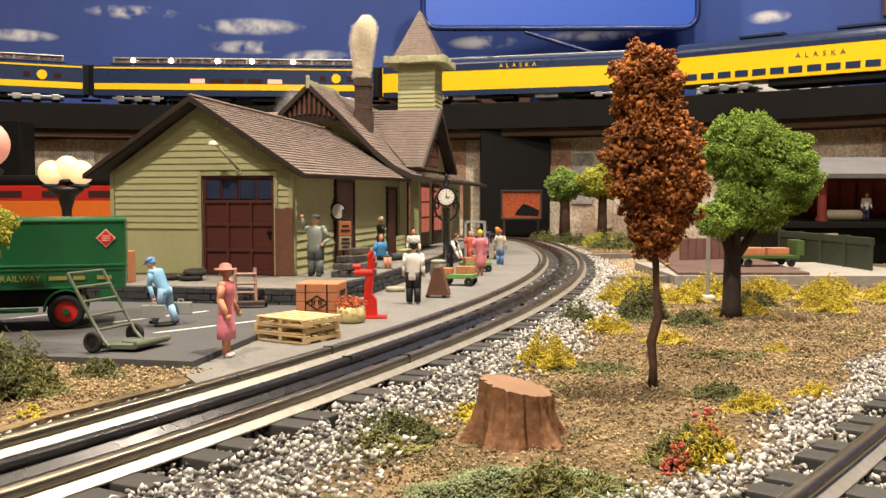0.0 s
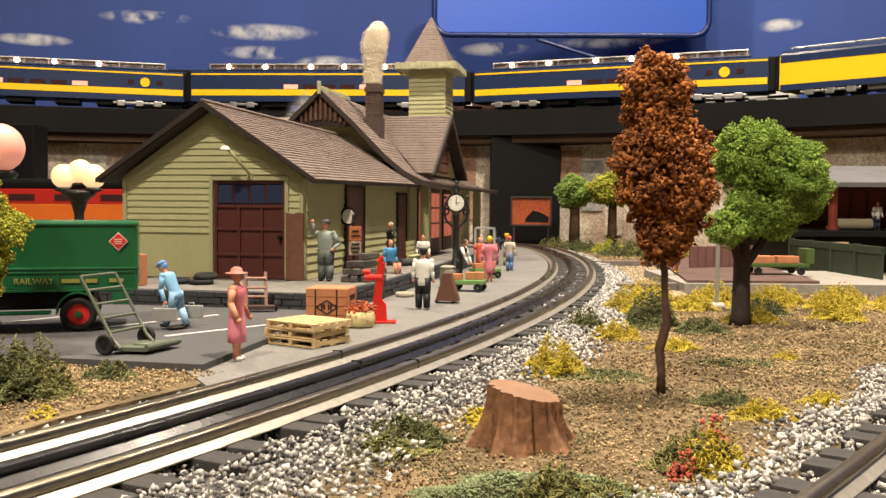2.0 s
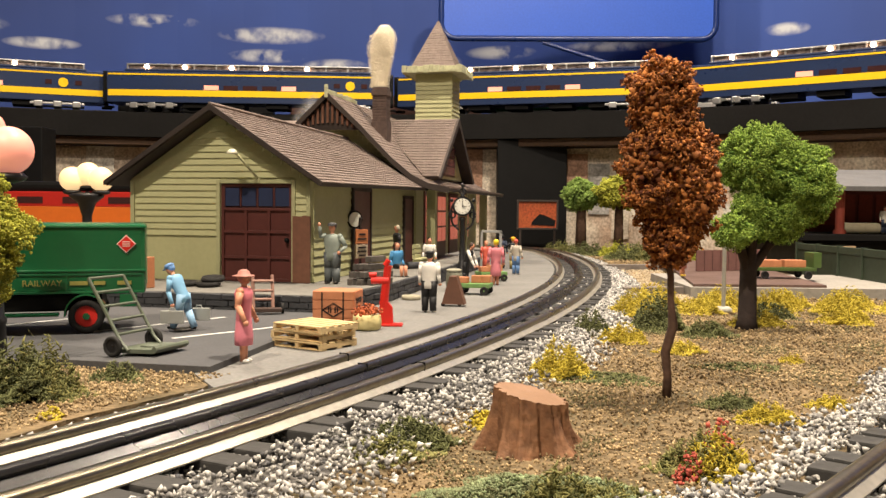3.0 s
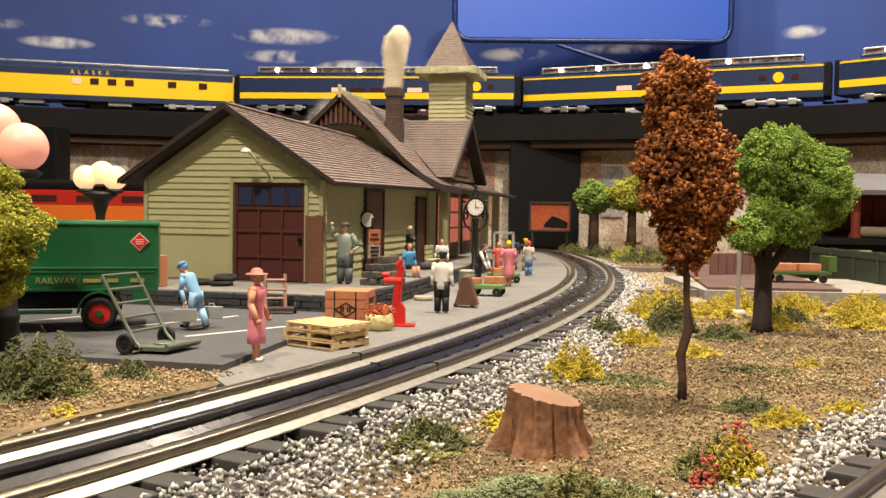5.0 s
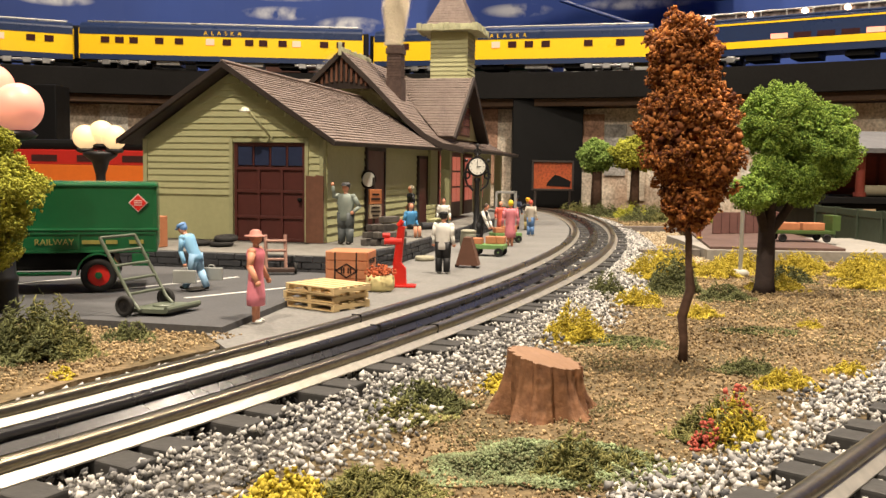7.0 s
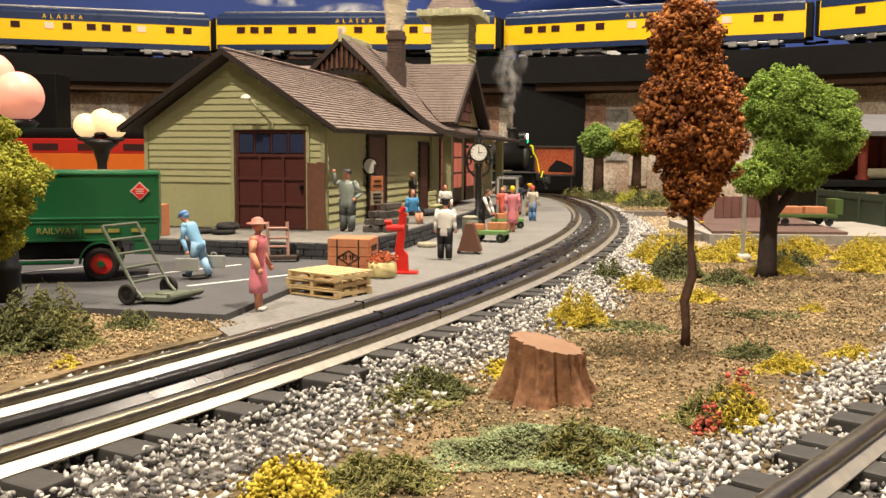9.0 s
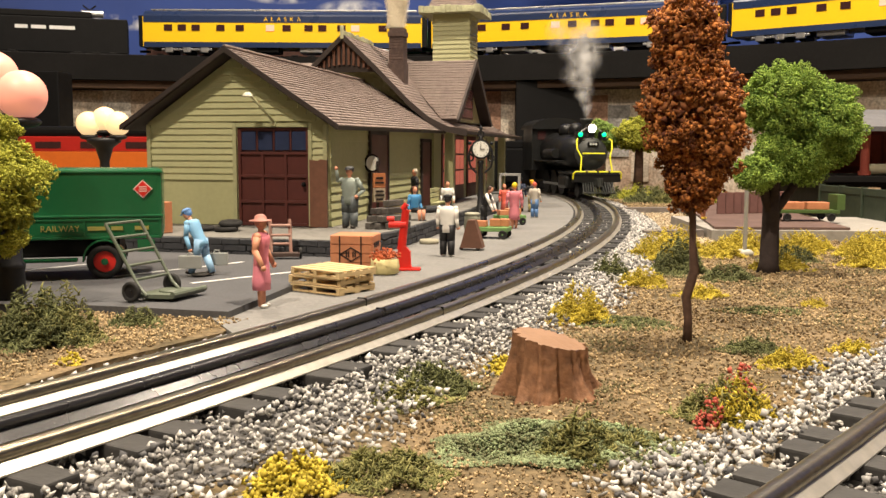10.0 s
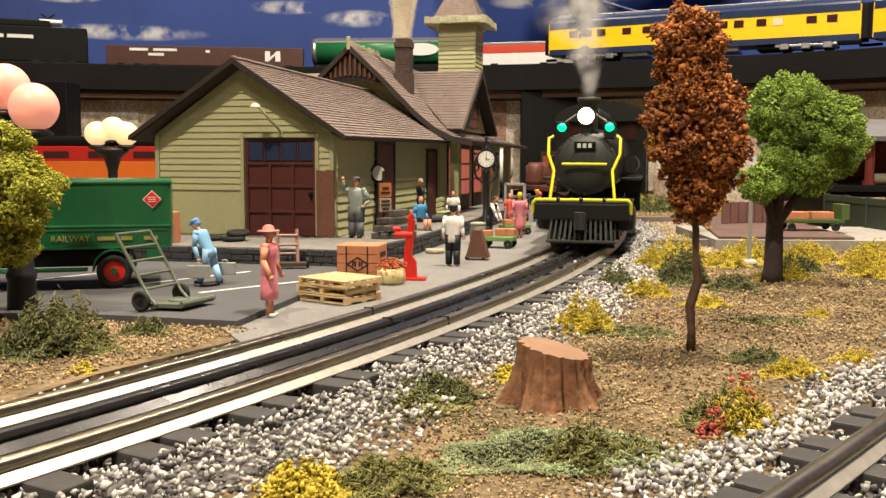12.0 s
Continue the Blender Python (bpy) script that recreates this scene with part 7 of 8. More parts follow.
def freight_cars():
    tender = tagged(empty("upper_tender"), "black coal tender with white lettering bars", "tender", group="upper deck freight train")
    bm = bmesh.new()
    box(bm, -0.15, -0.031, 0.012, 0.15, 0.031, 0.078, 0.002)
    part("tank", bm, M_BLACK, tender)
    bm = bmesh.new()
    box(bm, -0.15, -0.030, 0.078, 0.085, 0.030, 0.090, 0.002)
    part("coal_bunker", bm, M_BLACK, tender)
    bm = bmesh.new()
    cyl(bm, (0.065, 0, 0.090), (0.105, 0, 0.090), 0.007, seg=14)
    part("steam_dome", bm, M_SILVER, tender)
    for k, (x, w) in enumerate(((-0.05, 0.022), (-0.022, 0.026), (0.010, 0.045))):
        bm = bmesh.new()
        box(bm, x, -0.0316, 0.055, x + w, -0.0309, 0.0615)
        part("lettering_bar", bm, mat("white_lettering", (0.75, 0.75, 0.75), 0.5, vary=0.1) if "white_lettering" not in bpy.data.materials else bpy.data.materials["white_lettering"], tender)
    for s in (-1, 1):
        tube("antenna", [(0.08, 0, 0.0965), (0.08 + s * 0.012, 0, 0.106)], 0.0015, M_BLACK, tender)
    for x in (-0.09, 0.09):
        bogie(tender, x, M_BLACK)
    gon = tagged(empty("brown_boxcar"), "low brown freight car with white lettering bars", "freight car", group="upper deck freight train")
    bm = bmesh.new()
    box(bm, -0.19, -0.030, 0.012, 0.19, 0.030, 0.0490, 0.001)
    part("body", bm, mat("freight_brown", (0.075, 0.03, 0.022), 0.6, vary=0.3, scale=30), gon)
    bm = bmesh.new()
    box(bm, -0.19, -0.008, 0.0490, 0.19, 0.008, 0.0512)
    part("roof_walk", bm, bpy.data.materials["freight_brown"], gon)
    white = bpy.data.materials["white_lettering"]
    for x, z, w in ((-0.145, 0.039, 0.035), (-0.10, 0.039, 0.045), (-0.11, 0.030, 0.03), (0.0, 0.037, 0.008)):
        bm = bmesh.new()
        box(bm, x, -0.0308, z, x + w, -0.0299, z + 0.005)
        part("lettering_bar", bm, white, gon)
    bm = bmesh.new()
    prism(bm, [(0.115, 0.022), (0.122, 0.022), (0.135, 0.034), (0.135, 0.022), (0.145, 0.022), (0.145, 0.042), (0.138, 0.042), (0.125, 0.030), (0.125, 0.042), (0.115, 0.042)], "y", -0.0309, -0.0299)
    part("emblem", bm, white, gon)
    for x in (-0.13, 0.13):
        bogie(gon, x, M_BLACK)
    tank = tagged(empty("green_tank_car"), "green and silver tank car with a white oval", "tank car", group="upper deck freight train")
    for nm, r, x0, x1, m in (("tank", 0.0265, -0.125, 0.125, mat("tank_green", (0.02, 0.17, 0.06), 0.35, vary=0.1, bump=0)), ("tank_end", 0.0262, 0.125, 0.135, M_SILVER), ("tank_end", 0.0262, -0.135, -0.125, M_SILVER)):
        bm = bmesh.new()
        cyl(bm, (x0, 0, 0.0445), (x1, 0, 0.0445), r, seg=28)
        smooth(part(nm, bm, m, tank))
    bm = bmesh.new()
    prism(bm, [(0.0272 * math.cos(a), 0.0445 + 0.0272 * math.sin(a)) for a in [math.radians(35 + 110 * k / 12) for k in range(13)]], "x", -0.126, 0.126)
    part("silver_top", bm, M_SILVER, tank)
    bm = bmesh.new()
    prism(bm, [(0.085 + 0.035 * math.cos(a), 0.045 + 0.012 * math.sin(a)) for a in [2 * math.pi * k / 24 for k in range(24)]], "y", -0.0285, -0.0255)
    part("white_oval", bm, white, tank)
    bm = bmesh.new()
    box(bm, -0.13, -0.02, 0.012, 0.13, 0.02, 0.0175)
    part("frame", bm, M_BLACK, tank)
    for x in (-0.09, 0.09):
        bogie(tank, x, M_BLACK)
    flat = tagged(empty("red_white_car"), "red and white low freight car", "freight car", group="upper deck freight train")
    for nm, z0, z1, m in (("lower_side", 0.012, 0.034, white), ("upper_side", 0.034, 0.050, mat("faded_red", (0.55, 0.06, 0.03), 0.5, vary=0.15)), ("roof", 0.050, 0.055, M_SILVER)):
        bm = bmesh.new()
        box(bm, -0.12, -0.029, z0, 0.12, 0.029, z1, 0.001)
        part(nm, bm, m, flat)
    for x in (-0.08, 0.08):
        bogie(flat, x, M_BLACK)
    return tender, gon, tank, flat


def deck_pose(r, a):
    p = deck_point(r, a)
    return Matrix.Translation((p.x, p.y, RT)) @ Matrix.Rotation(-a, 4, "Z")


# ---- the steam train on the main line ----
def enlarged(thing, k=1.10):
    """Brings a vehicle to the size of the wide-gauge line."""
    for c in thing.children_recursive:
        if "sized" not in c.data:
            c.data.transform(Matrix.Scale(k, 4))
            c.data["sized"] = 1
    return thing


def steam_locomotive():
    e = tagged(empty("steam_locomotive"), "black toy steam locomotive with yellow handrails and glowing headlight", "locomotive")
    blk = mat("engine_black", (0.009, 0.0095, 0.0095), 0.42, vary=0.3, scale=60, bump=0.1)
    grey = mat("smokebox_graphite", (0.032, 0.035, 0.032), 0.5, vary=0.3, scale=80)
    yel = mat("yellow_trim", (0.75, 0.72, 0.02), 0.45, vary=0.08, bump=0)
    green = glow("green_marker_light", (0.0, 0.85, 0.28), 2.0)
    head = glow("headlight_glow", (1.0, 0.88, 0.64), 7.0)
    # local: front towards -y at y = 0, rail top z = 0
    bm = bmesh.new()
    cyl(bm, (0, 0.022, 0.0525), (0, 0.170, 0.0575), 0.0200, 0.0240, 32)
    smooth(part("boiler", bm, blk, e))
    bm = bmesh.new()
    lathe(bm, [(0.0202, 0), (0.0202, 0.004), (0.0186, 0.0055), (0.0178, 0.0055), (0.0170, 0.0065), (0.008, 0.0090), (0.0005, 0.0095)], 32)
    bmesh.ops.transform(bm, matrix=Matrix.Translation((0, 0.0225, 0.0525)) @ Matrix.Rotation(math.pi / 2, 4, "X"), verts=bm.verts)
    door = part("smokebox_front", bm, grey, e)
    for k in range(12):
        a = k * math.pi / 6
        bm = bmesh.new()
        ball(bm, (0.0190 * math.cos(a), 0.0175, 0.0525 + 0.0190 * math.sin(a)), 0.0009, seg=8)
        part("bolt", bm, grey, door)
    bm = bmesh.new()
    box(bm, -0.0068, 0.0118, 0.0620, 0.0068, 0.0140, 0.0672, 0.0004)
    plate = part("number_board", bm, M_BLACK, e, "black board with pale bars")
    for k in range(3):
        bm = bmesh.new()
        box(bm, -0.0046 + k * 0.0034, 0.0113, 0.0632, -0.0024 + k * 0.0034, 0.0119, 0.0660)
        part("pale_bar", bm, mat("pale_bar", (0.55, 0.6, 0.58), 0.5, vary=0.1) if "pale_bar" not in bpy.data.materials else bpy.data.materials["pale_bar"], plate)
    bm = bmesh.new()
    cyl(bm, (0, 0.030, 0.0835), (0, 0.018, 0.0835), 0.0064, seg=20)
    box(bm, -0.004, 0.019, 0.0705, 0.004, 0.029, 0.0790, 0.0008)
    hb = part("headlight_case", bm, blk, e)
    bm = bmesh.new()
    ball(bm, (0, 0.0175, 0.0835), 0.0052, 1, 0.45, 1, 20)
    part("lens", bm, head, hb)
    for s in (-1, 1):
        bm = bmesh.new()
        box(bm, s * 0.0150 - 0.0035, 0.017, 0.0690, s * 0.0150 + 0.0035, 0.030, 0.0800, 0.001)
        mk = part("marker_lamp", bm, blk, e)
        bm = bmesh.new()
        ball(bm, (s * 0.0150, 0.0165, 0.0762), 0.0027, 1.1, 0.6, 1, 14)
        part("lens", bm, green, mk)
        tube("brace", [(s * 0.004, 0.02, 0.0860), (s * 0.013, 0.02, 0.0800)], 0.0006, M_SILVER, e)
        tube("handrail", [(s * 0.0200, 0.012, 0.0705), (s * 0.0222, 0.009, 0.0690), (s * 0.0222, 0.007, 0.0590), (s * 0.0180, 0.002, 0.0490), (s * 0.0200, -0.002, 0.0300)], 0.0010, yel, e)
    tube("handrail", [(-0.0140, 0.010, 0.0530), (0.0140, 0.010, 0.0530)], 0.0009, yel, e)
    tube("pilot_rail", [(-0.0300, -0.004, 0.0225), (-0.0300, -0.006, 0.0290), (-0.0280, -0.007, 0.0312), (0.0280, -0.007, 0.0312), (0.0300, -0.006, 0.0290), (0.0300, -0.004, 0.0225)], 0.0010, yel, e)
    for x in (-0.014, 0.0, 0.014):
        bm = bmesh.new()
        ball(bm, (x, -0.0072, 0.0312), 0.0015, seg=8)
        part("rail_knob", bm, blk, e)
    bm = bmesh.new()
    box(bm, -0.0300, -0.005, 0.0185, 0.0300, 0.004, 0.0285, 0.001)
    part("buffer_beam", bm, blk, e)
    bm = bmesh.new()
    box(bm, -0.0300, 0.000, 0.0282, 0.0300, 0.060, 0.0300, 0.0006)
    part("front_deck", bm, blk, e)
    for k in range(13):
        x = -0.018 + k * 0.003
        bm = bmesh.new()
        cyl(bm, (x, -0.006, 0.0185), (x * 1.06, -0.013, 0.0065), 0.0008, seg=6)
        part("pilot_bar", bm, grey, e)
    bm = bmesh.new()
    box(bm, -0.0205, -0.0145, 0.0050, 0.0205, -0.011, 0.0068, 0.0005)
    part("pilot_foot", bm, grey, e)
    bm = bmesh.new()
    box(bm, -0.0035, -0.016, 0.0145, 0.0035, -0.004, 0.0230, 0.001)
    cyl(bm, (0, -0.016, 0.0135), (0, -0.016, 0.0240), 0.0034, seg=10)
    part("coupler", bm, grey, e)
    for s in (-1, 1):
        bm = bmesh.new()
        box(bm, s * 0.024 - 0.0075, 0.022, 0.010, s * 0.024 + 0.0075, 0.058, 0.0262, 0.004)
        part("cylinder", bm, blk, e)
        bm = bmesh.new()
        box(bm, s * 0.0265 - 0.0065, 0.062, 0.0420, s * 0.0265 + 0.0065, 0.170, 0.0440, 0.0005)
        part("running_board", bm, blk, e)
        for y, r in ((0.012, 0.0085), (0.078, 0.0155), (0.113, 0.0155), (0.148, 0.0155)):
            bm = bmesh.new()
            cyl(bm, (s * 0.0145, y, r), (s * 0.0200, y, r), r, seg=22)
            part("driving_wheel", bm, blk, e)
        bm = bmesh.new()
        box(bm, s * 0.0235 - 0.001, 0.06, 0.0125, s * 0.0235 + 0.001, 0.150, 0.0155, 0.0005)
        part("side_rod", bm, M_SILVER, e)
        bm = bmesh.new()
        cyl(bm, (s * 0.0255, 0.085, 0.0530), (s * 0.0255, 0.130, 0.0530), 0.0062, seg=14)
        part("air_tank", bm, blk, e)
    bm = bmesh.new()
    lathe(bm, [(0.0066, 0), (0.0058, 0.004), (0.0062, 0.021), (0.0080, 0.0225), (0.0076, 0.0250), (0.005, 0.0250)], 20, 0, (0, 0.040, 0.0715))
    part("chimney", bm, grey, e)
    for y, r in ((0.085, 0.009), (0.125, 0.010)):
        bm = bmesh.new()
        lathe(bm, [(r, 0), (r, 0.008), (r * 0.8, 0.0125), (r * 0.2, 0.0145)], 18, 0, (0, y, 0.078))
        part("dome", bm, blk, e)
    n = 12
    roof = [(0.0365 * math.cos(math.pi * i / n), 0.0880 + 0.0140 * math.sin(math.pi * i / n)) for i in range(n + 1)]
    bm = bmesh.new()
    prism(bm, [(-0.0354, 0.0300), (0.0354, 0.0300)] + [(x * 0.97, z - 0.001) for x, z in roof], "y", 0.170, 0.2180)
    part("cab", bm, blk, e)
    bm = bmesh.new()
    prism(bm, roof + [(-0.0365, 0.0865), (0.0365, 0.0865)], "y", 0.164, 0.2300)
    part("cab_roof", bm, blk, e)
    for s in (-1, 1):
        bm = bmesh.new()
        box(bm, s * 0.022 - 0.0055, 0.1690, 0.0720, s * 0.022 + 0.0055, 0.1698, 0.0840)
        part("cab_window", bm, M_DARKWIN, e)
    bm = bmesh.new()
    box(bm, -0.0165, 0.01, 0.0165, 0.0165, 0.2200, 0.0310, 0.001)
    part("frame", bm, blk, e)
    return enlarged(e)


def following_cars():
    t = tagged(empty("coal_tender"), "black coal tender with a yellow mark", "tender")
    for nm, b, m in (("tank", (-0.031, 0, 0.012, 0.031, 0.165, 0.060), M_BLACK), ("coal_space", (-0.029, 0.01, 0.060, 0.029, 0.10, 0.071), M_BLACK)):
        bm = bmesh.new()
        box(bm, *b, 0.002)
        part(nm, bm, m, t)
    bm = bmesh.new()
    prism(bm, [(0.075, 0.030), (0.085, 0.028), (0.090, 0.040), (0.085, 0.052), (0.077, 0.050)], "x", -0.0316, -0.0309)
    part("yellow_mark", bm, M_YELLOW, t)
    for y in (0.04, 0.125):
        for dy in (-0.014, 0.014):
            bm = bmesh.new()
            cyl(bm, (-0.018, y + dy, 0.0075), (0.018, y + dy, 0.0075), 0.0074, seg=16)
            part("wheelset", bm, M_BLACK, t)
        bm = bmesh.new()
        box(bm, -0.024, y - 0.026, 0.0050, 0.024, y + 0.026, 0.0118, 0.001)
        part("bogie", bm, M_BLACK, t)
    f = tagged(empty("flat_car"), "dull red flat car with rusty drums", "freight car")
    bm = bmesh.new()
    box(bm, -0.030, 0, 0.0145, 0.030, 0.20, 0.0215, 0.001)
    part("deck", bm, mat("flat_car_red", (0.11, 0.035, 0.03), 0.6, vary=0.3), f)
    for k in range(5):
        bm = bmesh.new()
        lathe(bm, [(0.0125, 0), (0.0135, 0.006), (0.0125, 0.016), (0.0135, 0.026), (0.008, 0.032)], 18, 0, (-0.013 if k % 2 else 0.013, 0.03 + k * 0.035, 0.0215))
        part("drum", bm, mat("rusty_drum", (0.13, 0.045, 0.03), 0.5, vary=0.4, scale=60) if "rusty_drum" not in bpy.data.materials else bpy.data.materials["rusty_drum"], f)
    k = tagged(empty("white_tank_car"), "white tank car with a dished end", "tank car")
    white = mat("tank_white", (0.68, 0.66, 0.6), 0.4, vary=0.12, scale=20)
    bm = bmesh.new()
    lathe(bm, [(0.002, -0.012), (0.014, -0.009), (0.024, -0.003), (0.0275, 0.004), (0.0275, 0.186), (0.024, 0.193), (0.002, 0.2)], 30)
    bmesh.ops.transform(bm, matrix=Matrix.Translation((0, 0.012, 0.0465)) @ Matrix.Rotation(-math.pi / 2, 4, "X"), verts=bm.verts)
    part("tank", bm, white, k)
    bm = bmesh.new()
    box(bm, -0.020, 0, 0.0130, 0.020, 0.212, 0.0200, 0.001)
    part("frame", bm, M_BLACK, k)
    for c in (f, k):
        for y in (0.035, 0.165):
            bm = bmesh.new()
            box(bm, -0.024, y - 0.025, 0.0050, 0.024, y + 0.025, 0.0128, 0.001)
            part("bogie", bm, M_BLACK, c)
            for dy in (-0.014, 0.014):
                bm = bmesh.new()
                cyl(bm, (-0.018, y + dy, 0.0072), (0.018, y + dy, 0.0072), 0.0071, seg=14)
                part("wheelset", bm, M_BLACK, c)
    second = copy_thing(f, pose(0, 0, 0))
    for c in (t, f, k):
        enlarged(c)
    return t, f, second, k


def vapour_material(name, colour, alpha):
    """Thin vapour: mostly clear, with soft edges by each wisp's own map and a noise for its threads."""
    m = bpy.data.materials.new(name)
    m.use_nodes = True
    n, l = m.node_tree.nodes, m.node_tree.links
    n.remove(n["Principled BSDF"])
    d, t, h = (n.new("ShaderNodeBsdf" + k) for k in ("Diffuse", "Translucent", "Transparent"))
    d.inputs[0].default_value = t.inputs[0].default_value = (*colour, 1)
    half, mix = n.new("ShaderNodeMixShader"), n.new("ShaderNodeMixShader")
    half.inputs[0].default_value = 0.5
    l.new(d.outputs[0], half.inputs[1]), l.new(t.outputs[0], half.inputs[2])
    l.new(h.outputs[0], mix.inputs[1]), l.new(half.outputs[0], mix.inputs[2])
    l.new(mix.outputs[0], n["Material Output"].inputs["Surface"])
    tc, no, gr, k, k2 = n.new("ShaderNodeTexCoord"), n.new("ShaderNodeTexNoise"), n.new("ShaderNodeTexGradient"), n.new("ShaderNodeMath"), n.new("ShaderNodeMath")
    no.inputs["Scale"].default_value, no.inputs["Detail"].default_value = 70, 4
    gr.gradient_type = "SPHERICAL"
    l.new(tc.outputs["Object"], no.inputs["Vector"])
    l.new(tc.outputs["UV"], gr.inputs["Vector"])
    r = n.new("ShaderNodeMapRange")
    r.inputs[1].default_value, r.inputs[2].default_value, r.inputs[3].default_value, r.inputs[4].default_value = 0.3, 0.7, 0.0, alpha
    l.new(no.outputs[0], r.inputs[0])
    k.operation = k2.operation = "MULTIPLY"
    l.new(gr.outputs["Fac"], k.inputs[0]), l.new(r.outputs[0], k.inputs[1])
    l.new(k.outputs[0], mix.inputs[0])
    n.remove(k2)
    return m


def steam_plume():
    rng = np.random.default_rng(21)
    bm = bmesh.new()
    uv = bm.loops.layers.uv.new("wisp")
    for i in range(46):
        u = i / 45
        spread = 0.0015 + 0.032 * u ** 1.2
        c = Vector((rng.normal() * spread * 0.55 - 0.010 * u, rng.normal() * spread * 0.4 + 0.012 * u, 0.004 + u * 0.115))
        r = 0.006 + 0.024 * u * rng.uniform(0.7, 1.2)
        m = Matrix.Translation(c) @ Euler((math.pi / 2 + rng.uniform(-0.5, 0.5), 0, rng.uniform(-0.6, 0.6))).to_matrix().to_4x4()
        mid = bm.verts.new(m @ Vector((0, 0, r * 0.25)))
        rim = [bm.verts.new(m @ Vector((r * math.cos(k * math.pi / 6), r * math.sin(k * math.pi / 6), 0))) for k in range(12)]
        for k in range(12):
            f = bm.faces.new((mid, rim[k], rim[(k + 1) % 12]))
            f.smooth = True
            for loop, (a, b) in zip(f.loops, ((0, 0), (math.cos(k * math.pi / 6), math.sin(k * math.pi / 6)), (math.cos((k + 1) * math.pi / 6), math.sin((k + 1) * math.pi / 6)))):
                loop[uv].uv = (a, b)
    ob = obj("steam_plume", bm, vapour_material("steam", (0.9, 0.9, 0.9), 0.36))
    ob.visible_shadow = False
    return tagged(ob, "drifting grey-white steam above the locomotive", "steam", kind="stuff")


def cotton_smoke():
    """A drawn-out tuft of cotton wool: a soft core with loose fibres round it."""
    rng = np.random.default_rng(31)

    def cloud(n, lo, hi):
        u = rng.uniform(0, 1, n)
        w = np.interp(u, [0, 0.1, 0.3, 0.6, 0.85, 1], [0.0085, 0.0085, 0.0095, 0.0125, 0.0115, 0.004])
        a = rng.uniform(0, 2 * math.pi, n)
        k = np.sqrt(rng.uniform(lo, hi, n)) * (1 + 0.14 * np.sin(a * 3 + u * 7))
        return np.c_[np.cos(a) * k * w - 0.003 + 0.006 * u, np.sin(a) * k * w * 0.7, u * 0.062]
    m = STATION @ Matrix.Translation((-0.044, 0.325, 0.1755))
    wool = mat("cotton_wool", (0.93, 0.86, 0.71), 1.0, vary=0.08, scale=90, bump=0.0, island=0.12, colour2=(0.76, 0.66, 0.50))
    smoke = scatter("cotton_smoke", cloud(9000, 0.1, 0.8), rng.uniform(0.0007, 0.0014, 9000), wool, 0.6, 0.12, 32, (OV, OF), shade=True)
    smoke.matrix_basis = m
    tagged(smoke, "cream cotton-wool smoke standing on the station chimney", "cotton smoke")
    scatter("fibres", cloud(9000, 0.5, 1.35), rng.uniform(0.0008, 0.0022, 9000), wool, 0.6, 0.0, 33, (OV, OF), parent=smoke, stretch=(0.05, 0.05, 1.4))


MAIN = []


def main_line_pose(s):
    """The place and heading of the main line s metres from its near end."""
    if not MAIN:
        acc = 0.0
        pts = arc_track(0.0185, 0.004)
        for i, p in enumerate(pts):
            if i:
                acc += (p - pts[i - 1]).length
            MAIN.append((acc, p))
    k = min(range(len(MAIN)), key=lambda i: abs(MAIN[i][0] - s))
    return MAIN[k][1]


def on_track(s, length, lead=0.18):
    """A vehicle whose front is at s, set on the line by its two ends."""
    a, b = main_line_pose(s + lead * length), main_line_pose(s + 0.83 * length)
    d = (a - b).normalized()
    front = a + d * lead * length
    return Matrix.Translation((front.x, front.y, 0.0112)) @ Matrix.Rotation(math.atan2(-d.x, d.y) + math.pi, 4, "Z")


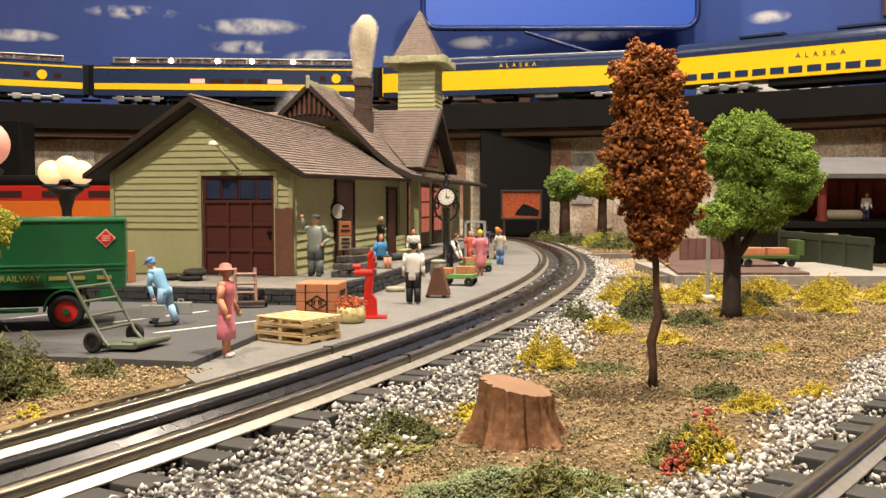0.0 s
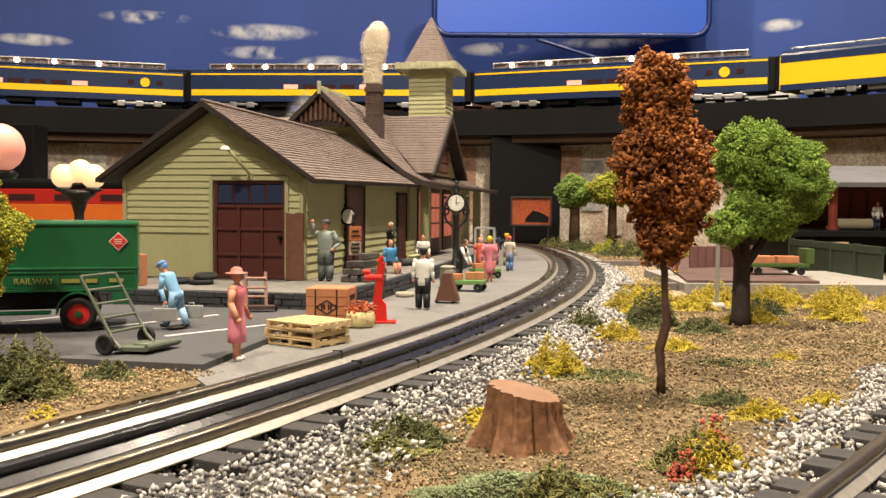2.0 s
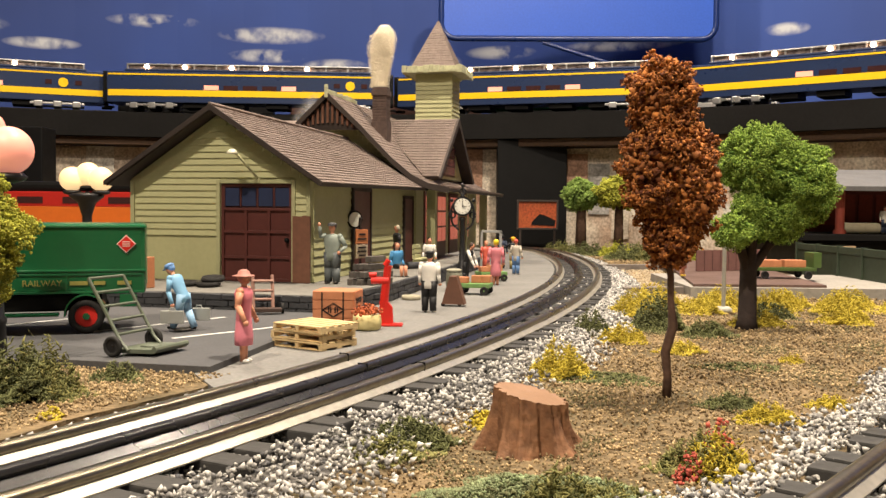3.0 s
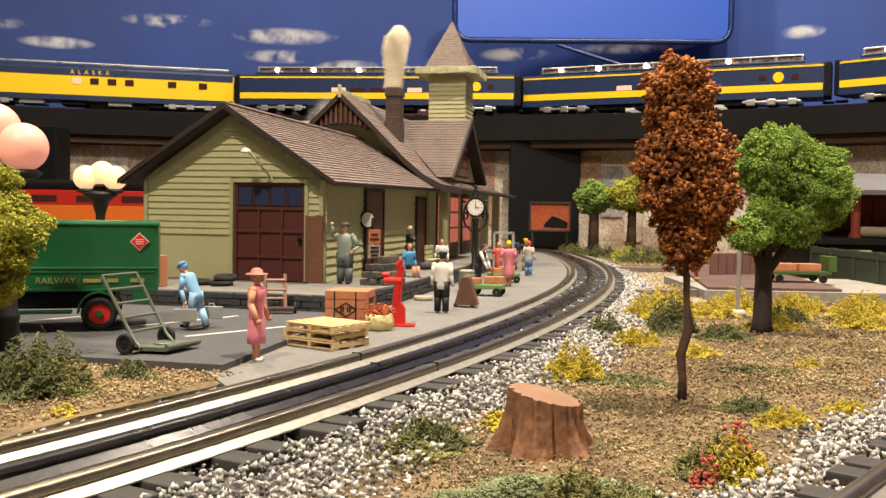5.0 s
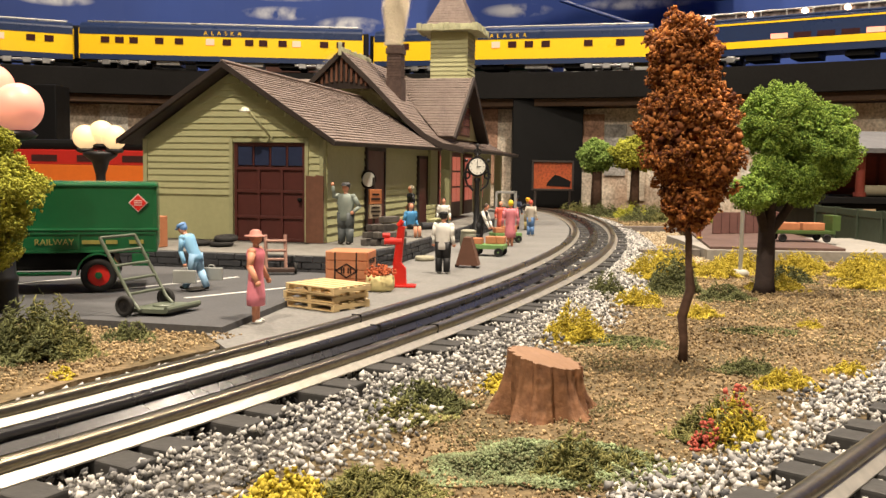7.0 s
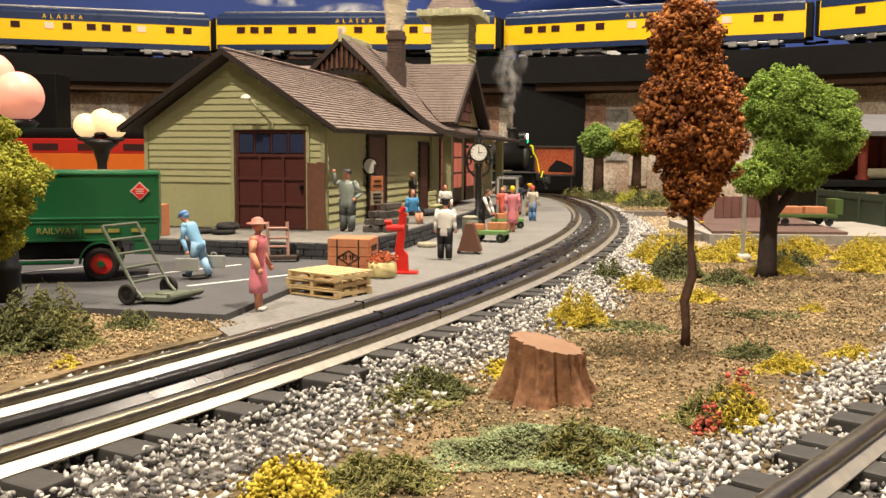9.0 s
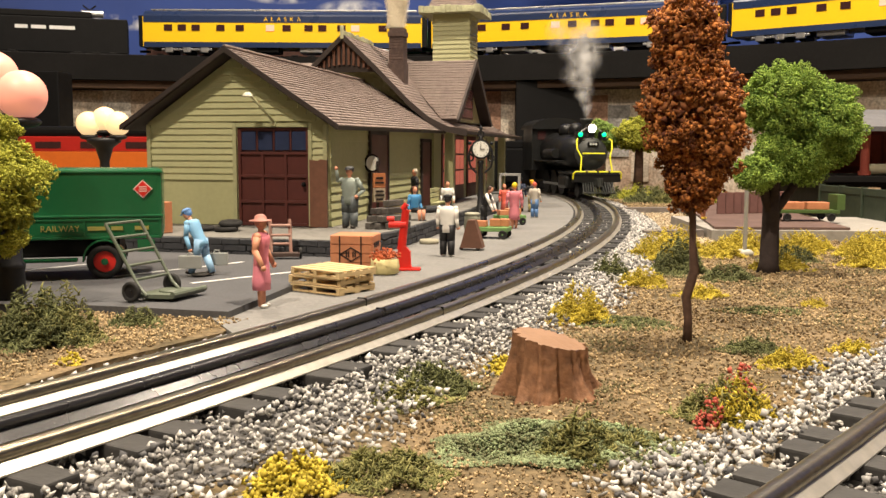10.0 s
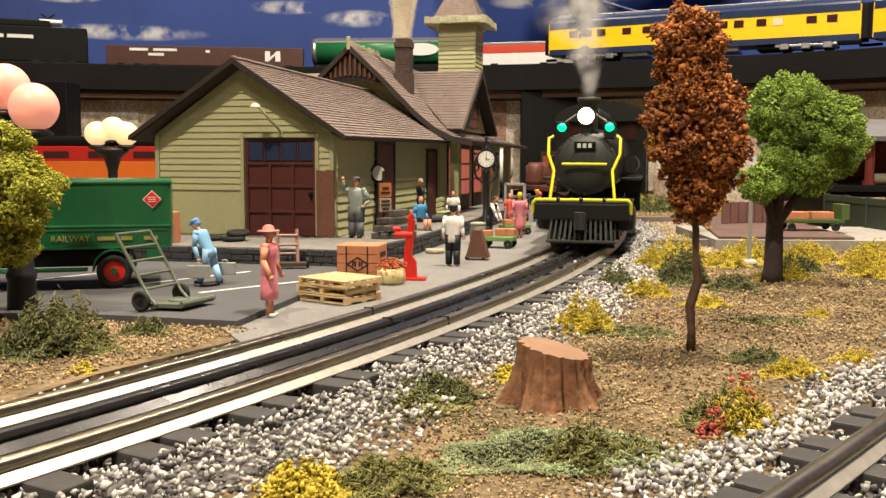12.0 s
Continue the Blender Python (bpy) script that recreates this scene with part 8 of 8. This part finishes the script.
def motions():
    # passenger train: ten vehicles round the upper deck
    times = ((0, 0.045), (1.5, -0.018), (2.5, -0.026), (4, -0.034), (5.5, -0.036), (6.5, -0.022), (8, -0.004), (9.5, 0.014), (10.5, 0.026), (12, 0.008))
    kinds = ["coach", "coach", "coach", "diner", "dome", "dome", "dome", "dome", "baggage"]
    built, cars = {}, []
    for i in range(1, 11):
        if i == 10:
            c = engine()
        elif kinds[i - 1] in built:
            c = copy_thing(built[kinds[i - 1]], pose(0, 0, 0))
        else:
            k = kinds[i - 1]
            lab = {"coach": "yellow and navy toy passenger coach with lit windows", "diner": "yellow and navy toy coach with few windows", "dome": "navy blue toy dome coach with yellow bands and lit roof", "baggage": "yellow and navy toy baggage coach with lettering"}[k]
            c = built[k] = coach(k, lab)
        cars.append((i, c))
    for i, c in cars:
        walk(c, [(t, deck_pose(DR + 0.081, -2.6444 + 0.2412 * t + 0.3401 * (i - 0.5) + o / 1.559)) for t, o in times])
    # freight train: slowly the other way, on the rear track
    for c, a in zip(FREIGHT, (-0.2952 - 0.15 / 1.689, -0.160, 0.0447, 0.213)):
        walk(c, [(t, deck_pose(DR + 0.211, a + 0.0266 * (12 - t))) for t in (0, 6, 12)])
    # steam train: comes out behind the station and round the bend
    front = ((0, 2.20), (5.0, 2.20), (7.0, 2.19), (8.0, 2.10), (8.8, 1.935), (9.0, 1.89), (9.5, 1.775), (10.0, 1.625), (10.5, 1.450), (11.0, 1.297), (11.5, 1.155), (12.0, 1.018))
    for c, back, length, lead in zip(STEAM, (0.0, 0.2585, 0.4565, 0.690, 0.920), (0.242, 0.1815, 0.22, 0.22, 0.2332), (0.50, 0.18, 0.18, 0.18, 0.18)):
        walk(c, [(t, on_track(s + back, length, lead)) for t, s in front])
    walk(PLUME, [(t, on_track(s, 0.242, 0.50) @ Matrix.Translation((0, 0.044, 0.106))) for t, s in front])


room()
background()
ground()
upper_deck()
track_line()
second_track()
platform()
stone_deck()
station()
grains()
ballast()
plants()
stump()
crossing_and_fence()
truck()
hand_truck()
small_cart()
crate_and_pallets()
red_stand()
goods()
street_clock()
lamps()
figures()
red_train()
freight_house()
cotton_smoke()
M_BARK = mat("brown_bark", (0.11, 0.06, 0.04), 0.85, vary=0.5, scale=150, bump=0.8)
M_RUST = mat("autumn_foliage", (0.62, 0.235, 0.055), 0.95, vary=0.3, scale=120, island=0.85, colour2=(0.10, 0.028, 0.012), bump=0.4)
M_LEAF = mat("green_foliage", (0.30, 0.42, 0.10), 0.95, vary=0.3, scale=60, island=0.6, colour2=(0.07, 0.14, 0.02), bump=0.4)
M_BRIGHT = mat("bright_green_foliage", (0.42, 0.58, 0.10), 0.95, vary=0.3, scale=60, island=0.85, colour2=(0.06, 0.13, 0.018), bump=0.4)
M_DARKBARK = mat("dark_bark", (0.05, 0.035, 0.032), 0.85, vary=0.5, scale=120, bump=0.8)
clump_tree("autumn_tree", "slender autumn tree with a rust-brown crown and thin trunk", (0.079, 0.338, 0.0), [((0, 0, -0.001), 0.0018), ((0, 0, 0.008), 0.0014), ((-0.001, 0, 0.017), 0.0017), ((0.0018, 0, 0.027), 0.0018), ((0.0008, 0, 0.037), 0.0013), ((0.0006, 0, 0.046), 0.0014), ((-0.002, 0, 0.06), 0.0012), ((-0.003, 0, 0.10), 0.0006)], [((-0.001, 0, 0.086), 0.0205, 0.0195, 0.028), ((-0.004, 0, 0.112), 0.0150, 0.0150, 0.019), ((0.0005, 0, 0.062), 0.0125, 0.0125, 0.017), ((0.006, -0.004, 0.078), 0.0135, 0.014, 0.020)], 21000, 0.00074, M_RUST, M_BARK, 2, 0.0027, 620)
clump_tree("green_tree", "bushy bright green tree with a dark trunk", (0.173, 0.543, 0.0), [((0, 0, -0.001), 0.0068), ((0, 0, 0.006), 0.0052), ((0, 0, 0.050), 0.0044), ((0.002, 0, 0.075), 0.003)], [((0.004, 0, 0.099), 0.0255, 0.026, 0.027), ((0.030, -0.004, 0.086), 0.0225, 0.024, 0.028), ((0.013, 0, 0.069), 0.024, 0.025, 0.020), ((-0.013, -0.012, 0.060), 0.0165, 0.018, 0.013), ((-0.004, -0.010, 0.072), 0.012, 0.012, 0.012)], 84000, 0.00056, M_BRIGHT, M_DARKBARK, 3, 0.0050, 500)
clump_tree("yellow_green_tree", "yellow-green foam tree beside the lamp post", (-0.197, 0.335, 0.0054), [((0, 0, -0.006), 0.004), ((0.004, 0, 0.040), 0.003), ((0.006, 0, 0.055), 0.002)], [((0.016, 0, 0.052), 0.025, 0.024, 0.017), ((0.010, 0.002, 0.066), 0.017, 0.018, 0.021), ((-0.010, 0, 0.056), 0.02, 0.02, 0.022), ((0.010, 0.004, 0.040), 0.021, 0.02, 0.018)], 48000, 0.00052, M_CHART, M_DARKBARK, 6, 0.0040, 260)
clump_tree("far_tree", "small green tree at the far track bend", (0.196, 1.465, 0.0), [((0, 0, 0), 0.009), ((0, 0, 0.07), 0.007), ((0, 0, 0.09), 0.004)], [((0, 0, 0.095), 0.034, 0.034, 0.030)], 7000, 0.0018, M_LEAF, M_BARK, 7, 0.010, 60)
clump_tree("far_tree", "small yellow-green tree at the far track bend", (0.252, 1.44, 0.0), [((0, 0, 0), 0.008), ((0, 0, 0.07), 0.006), ((0, 0, 0.09), 0.004)], [((0, 0, 0.10), 0.044, 0.036, 0.034)], 7000, 0.0018, M_CHART, M_BARK, 8, 0.010, 60)
FREIGHT = freight_cars()
STEAM = (steam_locomotive(), *following_cars())
PLUME = steam_plume()


motions()
